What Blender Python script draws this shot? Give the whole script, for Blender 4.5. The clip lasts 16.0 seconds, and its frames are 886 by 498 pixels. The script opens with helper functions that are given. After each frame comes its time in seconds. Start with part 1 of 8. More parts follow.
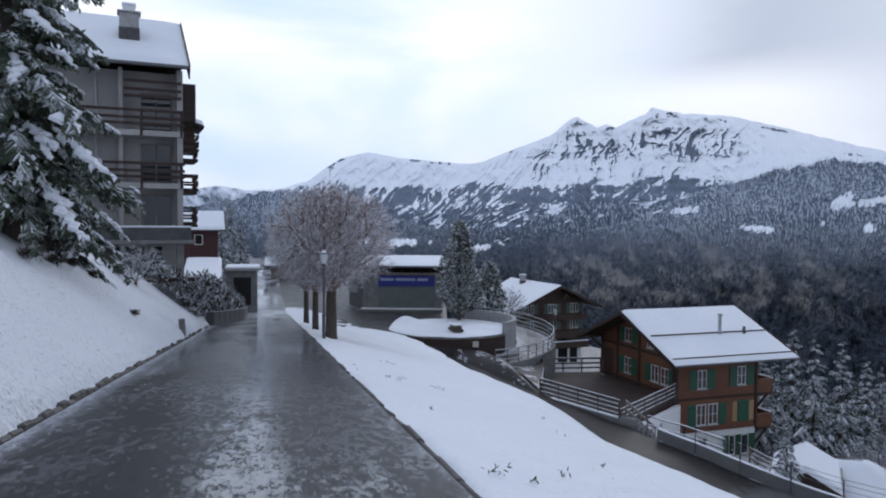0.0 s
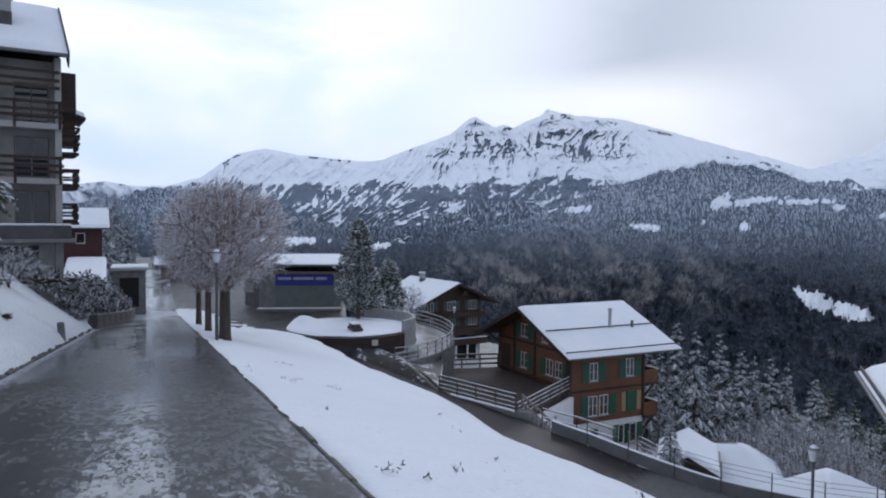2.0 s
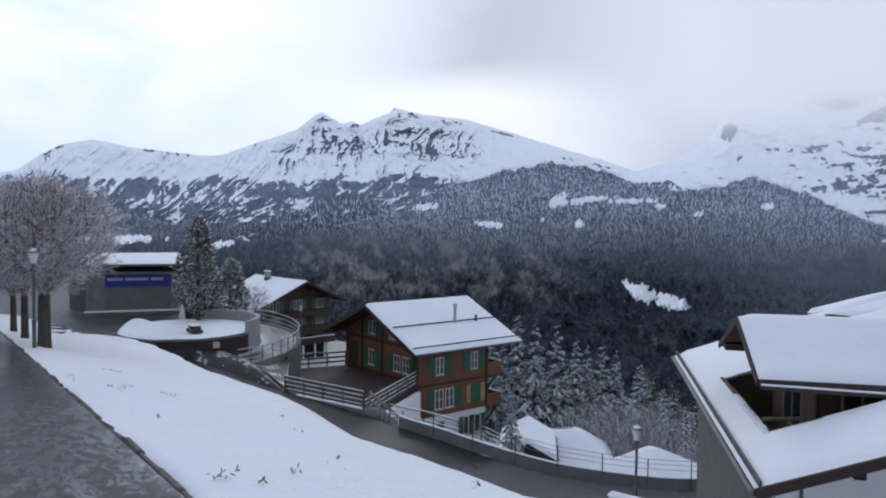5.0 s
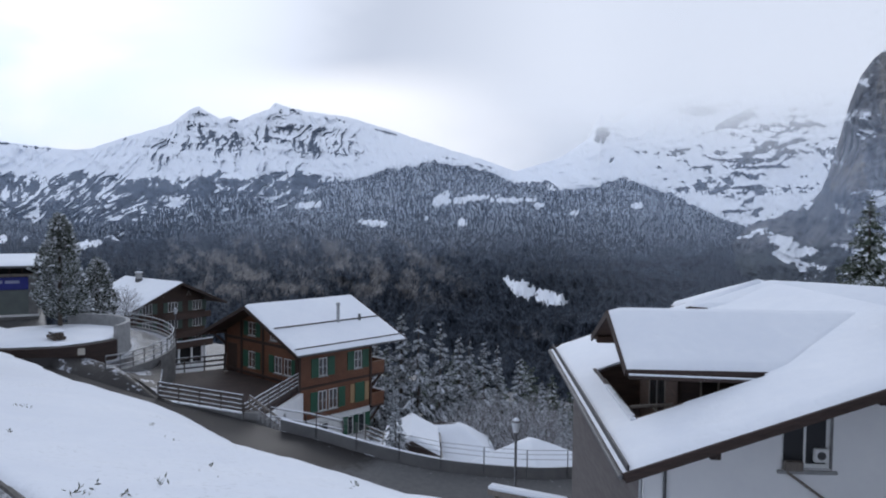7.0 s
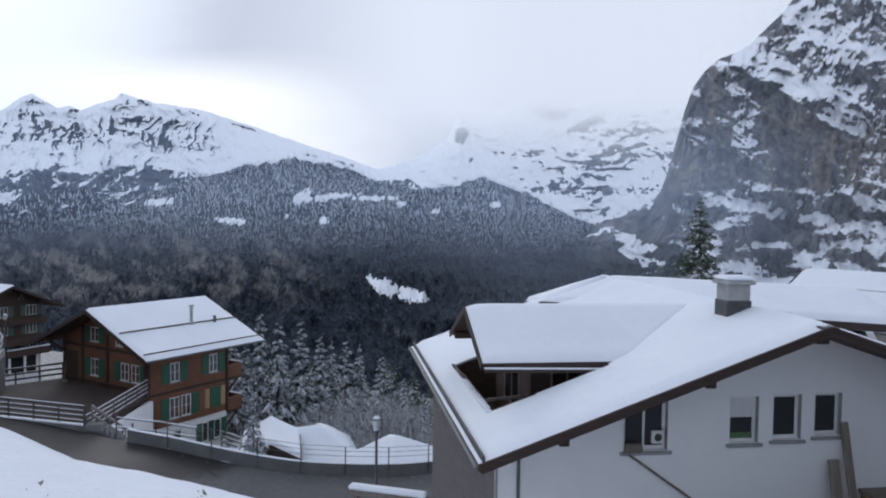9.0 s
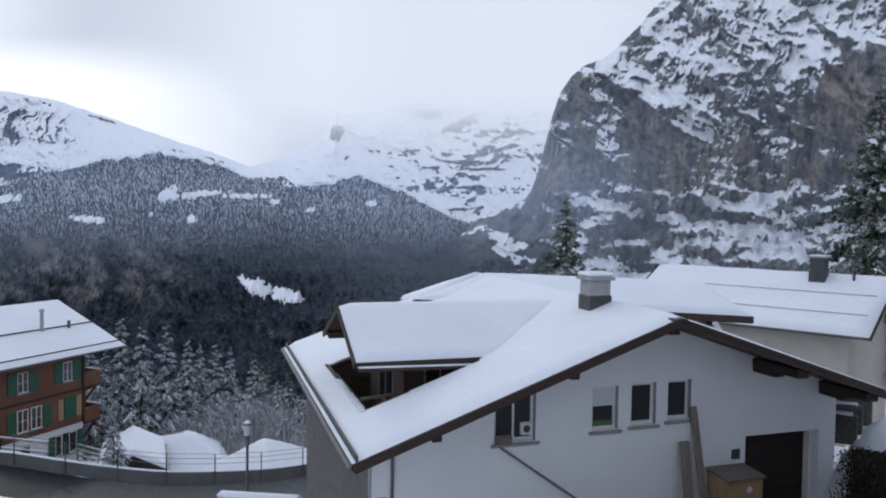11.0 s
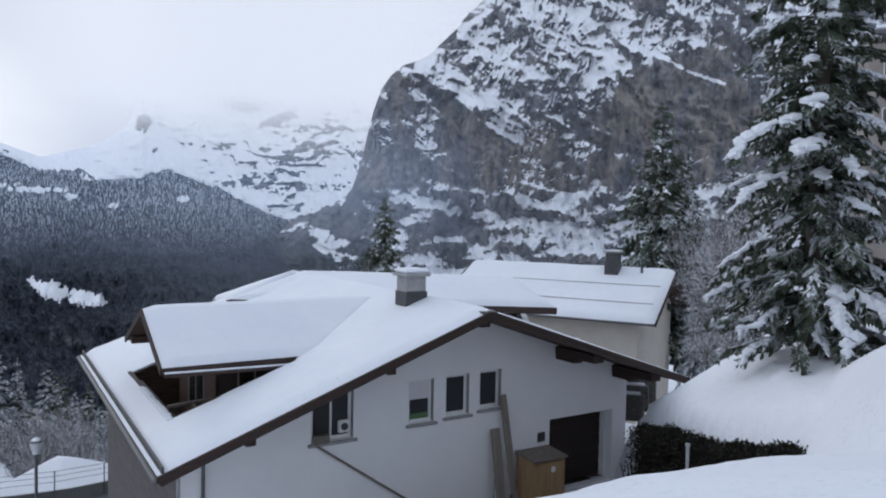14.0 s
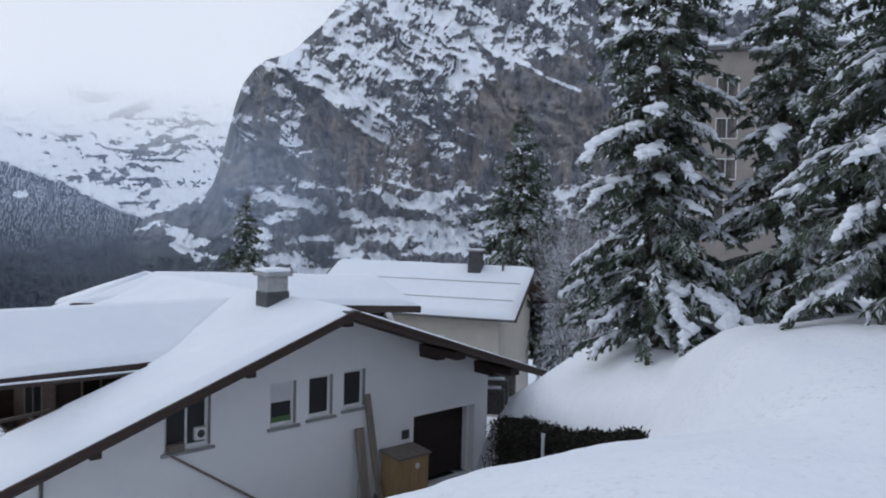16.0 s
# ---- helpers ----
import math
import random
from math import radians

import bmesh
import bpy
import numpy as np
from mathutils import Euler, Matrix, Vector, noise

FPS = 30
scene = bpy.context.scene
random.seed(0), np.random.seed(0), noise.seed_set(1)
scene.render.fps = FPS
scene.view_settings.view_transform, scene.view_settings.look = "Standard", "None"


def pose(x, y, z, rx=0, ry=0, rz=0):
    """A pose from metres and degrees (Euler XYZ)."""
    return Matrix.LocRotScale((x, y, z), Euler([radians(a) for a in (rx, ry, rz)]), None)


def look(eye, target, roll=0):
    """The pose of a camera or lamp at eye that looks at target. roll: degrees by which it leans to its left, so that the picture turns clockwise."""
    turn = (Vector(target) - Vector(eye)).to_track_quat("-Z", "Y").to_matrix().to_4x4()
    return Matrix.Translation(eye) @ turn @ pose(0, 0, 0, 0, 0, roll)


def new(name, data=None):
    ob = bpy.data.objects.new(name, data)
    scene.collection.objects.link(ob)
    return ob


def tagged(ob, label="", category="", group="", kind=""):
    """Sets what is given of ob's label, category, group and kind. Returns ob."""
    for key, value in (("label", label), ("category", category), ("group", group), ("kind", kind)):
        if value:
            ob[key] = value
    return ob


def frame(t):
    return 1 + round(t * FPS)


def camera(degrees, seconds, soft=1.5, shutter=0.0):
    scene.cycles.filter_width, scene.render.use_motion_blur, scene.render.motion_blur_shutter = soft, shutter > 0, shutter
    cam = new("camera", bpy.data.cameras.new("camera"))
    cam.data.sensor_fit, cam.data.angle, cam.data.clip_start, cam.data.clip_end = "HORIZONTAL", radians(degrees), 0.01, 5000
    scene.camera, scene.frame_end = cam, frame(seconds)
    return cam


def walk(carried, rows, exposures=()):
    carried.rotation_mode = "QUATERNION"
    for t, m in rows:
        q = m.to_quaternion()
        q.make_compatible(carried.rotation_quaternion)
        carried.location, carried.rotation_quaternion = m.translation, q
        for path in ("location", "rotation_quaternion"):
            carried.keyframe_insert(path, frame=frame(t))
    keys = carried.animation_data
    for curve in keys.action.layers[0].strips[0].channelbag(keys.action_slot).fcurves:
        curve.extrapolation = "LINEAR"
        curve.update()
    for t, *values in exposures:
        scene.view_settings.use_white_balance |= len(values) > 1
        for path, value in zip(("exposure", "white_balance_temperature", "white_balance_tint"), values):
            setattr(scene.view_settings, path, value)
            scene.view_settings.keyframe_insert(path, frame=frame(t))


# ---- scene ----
cam = camera(62.9, 16.0, 2.0)
EYE, TILT, LEAN, ARM = 1.65, -2.2, -0.4, 0.52
# seconds, yaw, pitch, roll of a camera held at arm's length and turned about the body
ROWS = [
    (0.0, 0.00, -0.00, -0.01),
    (0.5, -2.03, -0.05, 0.01),
    (1.0, -3.97, -0.08, 0.09),
    (1.5, -5.95, -0.12, 0.12),
    (2.0, -7.88, -0.16, 0.18),
    (2.5, -9.83, -0.21, 0.24),
    (3.0, -11.78, -0.25, 0.28),
    (3.5, -13.76, -0.29, 0.34),
    (4.0, -15.75, -0.34, 0.41),
    (6.5, -26.48, -0.60, 0.66),
    (7.0, -28.95, -0.66, 0.76),
    (7.5, -31.60, -0.74, 0.79),
    (8.0, -34.33, -0.81, 0.85),
    (8.5, -37.10, -0.89, 0.90),
    (9.0, -39.80, -0.96, 0.91),
    (11.5, -51.81, -1.31, 1.06),
    (12.0, -54.02, -1.39, 1.07),
    (12.5, -56.27, -1.47, 1.08),
    (13.0, -58.57, -1.54, 1.11),
    (13.5, -61.04, -1.64, 1.12),
    (14.0, -63.63, -1.72, 1.07),
    (14.5, -66.29, -1.77, 1.03),
    (15.0, -68.93, -1.86, 1.01),
    (15.5, -71.61, -1.91, 0.89),
    (16.0, -74.12, -1.98, 0.88),
]
walk(cam, [(t, pose(0, 0, EYE, TILT, LEAN, 0) @ pose(ARM * math.sin(radians(-yaw)), ARM * (math.cos(radians(yaw)) - 1), 0, 90 + pitch, roll, yaw))
           for t, yaw, pitch, roll in ROWS], [(0, 0.02, 5800, 12), (4, 0.03, 5840, 12), (8, 0.12, 5900, 12), (16, 0.16, 6000, 11)])

# ---- sky, sun ----
SUN_AZ, SUN_EL = 22.0, 24.0
world = bpy.data.worlds.new("winter_sky")
scene.world = world
world.use_nodes = True
wn, wl = world.node_tree.nodes, world.node_tree.links
wn.clear()
w_out = wn.new("ShaderNodeOutputWorld")
w_bg = wn.new("ShaderNodeBackground")
w_sky = wn.new("ShaderNodeTexSky")
w_sky.sky_type = "NISHITA"
w_sky.sun_disc = False
w_sky.sun_elevation, w_sky.sun_rotation = radians(SUN_EL), radians(SUN_AZ)
w_sky.air_density, w_sky.dust_density = 1.2, 1.5
w_dim = wn.new("ShaderNodeVectorMath")
w_dim.operation = "SCALE"
w_dim.inputs["Scale"].default_value = 0.085
wl.new(w_sky.outputs[0], w_dim.inputs[0])
w_tc = wn.new("ShaderNodeTexCoord")
w_map = wn.new("ShaderNodeMapping")
w_map.inputs["Scale"].default_value = (1.0, 1.0, 2.6)
w_map.inputs["Location"].default_value = (0.3, 0.1, 0.25)
wl.new(w_tc.outputs["Generated"], w_map.inputs[0])
w_n = wn.new("ShaderNodeTexNoise")
w_n.inputs["Scale"].default_value = 1.9
w_n.inputs["Detail"].default_value = 7
w_n.inputs["Roughness"].default_value = 0.5
w_n.inputs["Distortion"].default_value = 0.4
wl.new(w_map.outputs[0], w_n.inputs["Vector"])


def w_dot(az, el):
    d = wn.new("ShaderNodeVectorMath")
    d.operation = "DOT_PRODUCT"
    a, e = radians(az), radians(el)
    d.inputs[1].default_value = (math.sin(a) * math.cos(e), math.cos(a) * math.cos(e), math.sin(e))
    wl.new(w_tc.outputs["Generated"], d.inputs[0])
    return d.outputs["Value"]


def w_math(op, a, b=None, clamp=False):
    m = wn.new("ShaderNodeMath")
    m.operation, m.use_clamp = op, clamp
    for i, v in enumerate((a, b)):
        if v is None:
            continue
        if isinstance(v, (int, float)):
            m.inputs[i].default_value = v
        else:
            wl.new(v, m.inputs[i])
    return m.outputs[0]


def w_ramp(v, lo, hi):
    m = wn.new("ShaderNodeMapRange")
    m.interpolation_type = "SMOOTHSTEP"
    m.inputs["From Min"].default_value, m.inputs["From Max"].default_value = lo, hi
    wl.new(v, m.inputs["Value"])
    return m.outputs["Result"]


def w_mix(f, a, b):
    m = wn.new("ShaderNodeMix")
    m.data_type = "RGBA"
    if isinstance(f, (int, float)):
        m.inputs[0].default_value = f
    else:
        wl.new(f, m.inputs[0])
    for i, v in ((6, a), (7, b)):
        if isinstance(v, tuple):
            m.inputs[i].default_value = (*v, 1)
        else:
            wl.new(v, m.inputs[i])
    return m.outputs[2]


# cloud deck: thin and bright round the hidden sun, open to pale blue on one side, grey overhead
w_sep = wn.new("ShaderNodeSeparateXYZ")
wl.new(w_tc.outputs["Generated"], w_sep.inputs[0])
w_wob = w_math("MULTIPLY", w_math("SUBTRACT", w_n.outputs["Fac"], 0.5), 0.25)
w_glow = w_ramp(w_math("ADD", w_dot(SUN_AZ, 7), w_math("MULTIPLY", w_wob, 0.25)), 0.955, 0.998)
w_open = w_ramp(w_math("ADD", w_dot(-24, 18), w_math("MULTIPLY", w_wob, 0.7)), 0.66, 0.975)
w_cloud = w_mix(w_ramp(w_n.outputs["Fac"], 0.36, 0.66), (0.58, 0.625, 0.705), (0.71, 0.752, 0.832))
w_cloud = w_mix(w_ramp(w_sep.outputs["Z"], 0.30, 0.06), w_cloud, (0.735, 0.757, 0.795))
w_glow = w_math("MULTIPLY", w_glow, w_ramp(w_math("ADD", w_sep.outputs["Z"], w_math("MULTIPLY", w_wob, 0.35)), 0.205, 0.145))
w_grey = w_ramp(w_math("ADD", w_dot(36, 25), w_math("MULTIPLY", w_wob, 0.7)), 0.76, 0.99)
w_cloud = w_mix(w_math("MULTIPLY", w_grey, 0.75), w_cloud, (0.545, 0.565, 0.605))
w_cloud = w_mix(w_math("MULTIPLY", w_glow, 0.9), w_cloud, (1.12, 1.08, 1.02))
w_gap = w_math("MULTIPLY", w_open, w_ramp(w_n.outputs["Fac"], 0.64, 0.44), True)
w_blue = w_mix(0.88, w_dim.outputs[0], (0.76, 0.88, 1.03))
w_lit = w_mix(w_open, w_cloud, (1.10, 1.07, 1.03))
w_col = w_mix(w_gap, w_lit, w_blue)
wl.new(w_col, w_bg.inputs["Color"])
w_bg.inputs["Strength"].default_value = 1.0
wl.new(w_bg.outputs[0], w_out.inputs[0])

sun_data = bpy.data.lights.new("sun", "SUN")
sun_data.energy, sun_data.angle, sun_data.color = 0.5, radians(16), (1.0, 0.95, 0.88)
sun = new("sun", sun_data)
_a, _e = radians(SUN_AZ), radians(SUN_EL)
sun.matrix_world = look((0, 0, 60), (-60 * math.sin(_a) * math.cos(_e), -60 * math.cos(_a) * math.cos(_e), 60 - 60 * math.sin(_e)))

# ---- materials ----
def node(nt, kind, **values):
    n = nt.nodes.new("ShaderNode" + kind)
    for k, v in values.items():
        n.inputs[k.replace("_", " ")].default_value = v
    return n


def blank(name):
    m = bpy.data.materials.new(name)
    m.use_nodes = True
    nt = m.node_tree
    b = nt.nodes["Principled BSDF"]
    return m, nt, b


def coords(nt, scale=(1, 1, 1), kind="Object"):
    tc, mp = node(nt, "TexCoord"), node(nt, "Mapping", Scale=scale)
    nt.links.new(tc.outputs[kind], mp.inputs[0])
    return mp.outputs[0]


def fbm(nt, vec, scale, detail=5, rough=0.6, distortion=0.0):
    n = node(nt, "TexNoise", Scale=scale, Detail=detail, Roughness=rough, Distortion=distortion)
    nt.links.new(vec, n.inputs["Vector"])
    return n.outputs["Fac"]


def ramp(nt, v, lo, hi, a=0.0, b=1.0):
    m = node(nt, "MapRange", From_Min=lo, From_Max=hi, To_Min=a, To_Max=b)
    nt.links.new(v, m.inputs["Value"])
    return m.outputs["Result"]


def arith(nt, op, a, b, clamp=False):
    m = nt.nodes.new("ShaderNodeMath")
    m.operation, m.use_clamp = op, clamp
    for i, v in enumerate((a, b)):
        if isinstance(v, (int, float)):
            m.inputs[i].default_value = v
        else:
            nt.links.new(v, m.inputs[i])
    return m.outputs[0]


def blend(nt, f, a, b):
    m = nt.nodes.new("ShaderNodeMix")
    m.data_type = "RGBA"
    if isinstance(f, (int, float)):
        m.inputs[0].default_value = f
    else:
        nt.links.new(f, m.inputs[0])
    for i, v in ((6, a), (7, b)):
        if isinstance(v, tuple):
            m.inputs[i].default_value = (*v, 1)
        else:
            nt.links.new(v, m.inputs[i])
    return m.outputs[2]


def relief(nt, b, height, strength, distance=0.02):
    n = node(nt, "Bump", Strength=strength, Distance=distance)
    nt.links.new(height, n.inputs["Height"])
    nt.links.new(n.outputs[0], b.inputs["Normal"])


def attr(nt, name):
    n = nt.nodes.new("ShaderNodeAttribute")
    n.attribute_name = name
    return n.outputs["Fac"]


def up(nt):
    g, s = nt.nodes.new("ShaderNodeNewGeometry"), nt.nodes.new("ShaderNodeSeparateXYZ")
    nt.links.new(g.outputs["Normal"], s.inputs[0])
    return s.outputs["Z"]


def simple(name, ca, cb, scale=6.0, rough=0.6, metal=0.0, bump=0.15, stretch=(1, 1, 1), dist=0.01, vary=0.0):
    """Two tones of one surface, mixed at two scales, with fine relief."""
    m, nt, b = blank(name)
    v = coords(nt, stretch)
    n1, n2 = fbm(nt, v, scale), fbm(nt, v, scale * 6, 3)
    f = arith(nt, "ADD", arith(nt, "MULTIPLY", n1, 0.7), arith(nt, "MULTIPLY", n2, 0.3))
    col = blend(nt, ramp(nt, f, 0.35, 0.65), ca, cb)
    if vary:
        info = nt.nodes.new("ShaderNodeObjectInfo")
        h = node(nt, "HueSaturation")
        nt.links.new(ramp(nt, info.outputs["Random"], 0, 1, 1 - vary, 1 + vary), h.inputs["Value"])
        nt.links.new(col, h.inputs["Color"])
        col = h.outputs[0]
    nt.links.new(col, b.inputs["Base Color"])
    nt.links.new(ramp(nt, n2, 0.3, 0.7, max(0, rough - 0.1), min(1, rough + 0.1)), b.inputs["Roughness"])
    b.inputs["Metallic"].default_value = metal
    relief(nt, b, f, bump, dist)
    return m




def snow_mat(name, grass=0.0):
    m, nt, b = blank(name)
    v = coords(nt)
    n1, n2, n3 = fbm(nt, v, 0.35), fbm(nt, v, 3.0, 6), fbm(nt, v, 22, 3)
    col = blend(nt, ramp(nt, n1, 0.3, 0.7), (0.69, 0.715, 0.765), (0.755, 0.775, 0.81))
    col = blend(nt, ramp(nt, n2, 0.35, 0.7, 0, 0.25), col, (0.63, 0.67, 0.74))
    if grass:
        thin = arith(nt, "MULTIPLY", ramp(nt, fbm(nt, v, 5.5, 5, 0.7), 0.57, 0.68), attr(nt, "thin"), True)
        col = blend(nt, arith(nt, "MULTIPLY", thin, grass), col, (0.20, 0.21, 0.19))
    b.inputs["Roughness"].default_value = 0.75
    b.inputs["Subsurface Weight"].default_value = 0.0
    nt.links.new(col, b.inputs["Base Color"])
    relief(nt, b, arith(nt, "ADD", n2, arith(nt, "MULTIPLY", n3, 0.25)), 0.5, 0.06)
    return m


def ground_mat():
    """Snow over turf; bare wet ground where it has been cleared or is sheltered; the same tone darkens the shaded floor
    under trees.
    """
    m, nt, b = blank("snow_ground")
    v = coords(nt)
    n1, n2, n3 = fbm(nt, v, 0.35), fbm(nt, v, 3.0, 6), fbm(nt, v, 22, 3)
    col = blend(nt, ramp(nt, n1, 0.3, 0.7), (0.69, 0.715, 0.765), (0.755, 0.775, 0.81))
    col = blend(nt, ramp(nt, n2, 0.35, 0.7, 0, 0.22), col, (0.62, 0.655, 0.735))
    speck = arith(nt, "ADD", arith(nt, "MULTIPLY", fbm(nt, v, 13, 4, 0.6), 0.75), arith(nt, "MULTIPLY", fbm(nt, v, 0.7, 3), 0.25))
    thin = arith(nt, "MULTIPLY", ramp(nt, speck, 0.55, 0.66), attr(nt, "thin"), True)
    col = blend(nt, arith(nt, "MULTIPLY", thin, 0.8), col, (0.27, 0.275, 0.27))
    bare = ramp(nt, arith(nt, "ADD", attr(nt, "bare"), arith(nt, "MULTIPLY", arith(nt, "SUBTRACT", n2, 0.5), 0.9)), 0.42, 0.58)
    dirt = blend(nt, ramp(nt, fbm(nt, v, 1.2), 0.4, 0.65), (0.03, 0.031, 0.034), (0.085, 0.08, 0.075))
    col = blend(nt, bare, col, dirt)
    nt.links.new(col, b.inputs["Base Color"])
    nt.links.new(arith(nt, "SUBTRACT", 0.78, arith(nt, "MULTIPLY", bare, 0.3)), b.inputs["Roughness"])
    b.inputs["Specular IOR Level"].default_value = 0.2
    tuft = arith(nt, "MULTIPLY", arith(nt, "ADD", fbm(nt, v, 6.0, 3, 0.5), arith(nt, "MULTIPLY", speck, 0.5)), ramp(nt, attr(nt, "thin"), 0.55, 0.95))
    relief(nt, b, arith(nt, "ADD", arith(nt, "ADD", n2, arith(nt, "MULTIPLY", n3, 0.2)), arith(nt, "MULTIPLY", tuft, 4.5)), 0.55, 0.06)
    return m


def lane_mat():
    """Village lane: worn grey asphalt, dark where melt water runs."""
    m, nt, b = blank("damp_asphalt")
    v = coords(nt)
    grit, blot, wide = fbm(nt, v, 60, 3), fbm(nt, v, 4.0, 8, 0.7), fbm(nt, v, 0.5, 4)
    damp = ramp(nt, arith(nt, "ADD", attr(nt, "damp"), arith(nt, "MULTIPLY", arith(nt, "SUBTRACT", arith(nt, "ADD", arith(nt, "MULTIPLY", blot, 0.4), arith(nt, "MULTIPLY", wide, 0.6)), 0.5), 1.6)), 0.35, 0.65)
    col = blend(nt, ramp(nt, blot, 0.35, 0.65), (0.085, 0.085, 0.088), (0.115, 0.113, 0.112))
    col = blend(nt, damp, col, (0.017, 0.015, 0.015))
    slush = arith(nt, "MULTIPLY", ramp(nt, arith(nt, "ADD", blot, arith(nt, "MULTIPLY", attr(nt, "side"), 0.28)), 0.68, 0.76), 0.8, True)
    col = blend(nt, slush, col, (0.55, 0.57, 0.62))
    nt.links.new(col, b.inputs["Base Color"])
    nt.links.new(arith(nt, "SUBTRACT", ramp(nt, grit, 0.3, 0.7, 0.65, 0.85), arith(nt, "MULTIPLY", damp, 0.2)), b.inputs["Roughness"])
    b.inputs["Specular IOR Level"].default_value = 0.28
    relief(nt, b, grit, 0.15, 0.02)
    return m


def road_mat():
    """Wet road: patchy film of ice and melt water, its tone paled as sky sheen, darker grit between, thin slush towards
    the sides.
    """
    m, nt, b = blank("wet_asphalt")
    v = coords(nt)
    tilt = node(nt, "Mapping", Rotation=(0, 0, radians(-13.7)))
    nt.links.new(v, tilt.inputs[0])
    st = node(nt, "Mapping", Scale=(1.0, 0.4, 1))
    nt.links.new(tilt.outputs[0], st.inputs[0])
    vs = st.outputs[0]
    grit, blot, wide = fbm(nt, v, 70, 3), ramp(nt, fbm(nt, vs, 9.0, 12, 0.9), 0.38, 0.62), ramp(nt, fbm(nt, vs, 0.7, 4, 0.55), 0.3, 0.7)
    wet_sheen, side = attr(nt, "wet_sheen"), attr(nt, "side")
    f = arith(nt, "ADD", arith(nt, "MULTIPLY", blot, 0.60), arith(nt, "MULTIPLY", wide, 0.30))
    f = arith(nt, "ADD", f, arith(nt, "MULTIPLY", wet_sheen, 0.10))
    ice = ramp(nt, f, 0.50, 0.54)
    fr = arith(nt, "ADD", arith(nt, "MULTIPLY", blot, 0.3), arith(nt, "MULTIPLY", fbm(nt, v, 28, 5, 0.75), 0.3))
    fr = arith(nt, "ADD", fr, arith(nt, "MULTIPLY", side, 0.45))
    slush = arith(nt, "MULTIPLY", ramp(nt, fr, 0.62, 0.95), 0.9, True)
    col = blend(nt, ramp(nt, blot, 0.35, 0.6), (0.012, 0.011, 0.012), (0.024, 0.023, 0.025))
    # film colour is paled to paint in part of the sky sheen
    col = blend(nt, arith(nt, "MULTIPLY", ice, ramp(nt, grit, 0.3, 0.6, 0.55, 1.0)), col, (0.095, 0.103, 0.115))
    col = blend(nt, arith(nt, "MULTIPLY", slush, 0.85), col, (0.60, 0.63, 0.70))
    nt.links.new(col, b.inputs["Base Color"])
    rough = arith(nt, "SUBTRACT", ramp(nt, grit, 0.3, 0.7, 0.30, 0.42), arith(nt, "MULTIPLY", ice, 0.25))
    nt.links.new(arith(nt, "ADD", rough, arith(nt, "MULTIPLY", slush, 0.4), True), b.inputs["Roughness"])
    nt.links.new(arith(nt, "ADD", 0.16, arith(nt, "MULTIPLY", ice, 0.84)), b.inputs["Specular IOR Level"])
    relief(nt, b, arith(nt, "ADD", arith(nt, "MULTIPLY", grit, arith(nt, "SUBTRACT", 1.0, ice)), arith(nt, "MULTIPLY", slush, 0.8)), 0.16, 0.02)
    return m


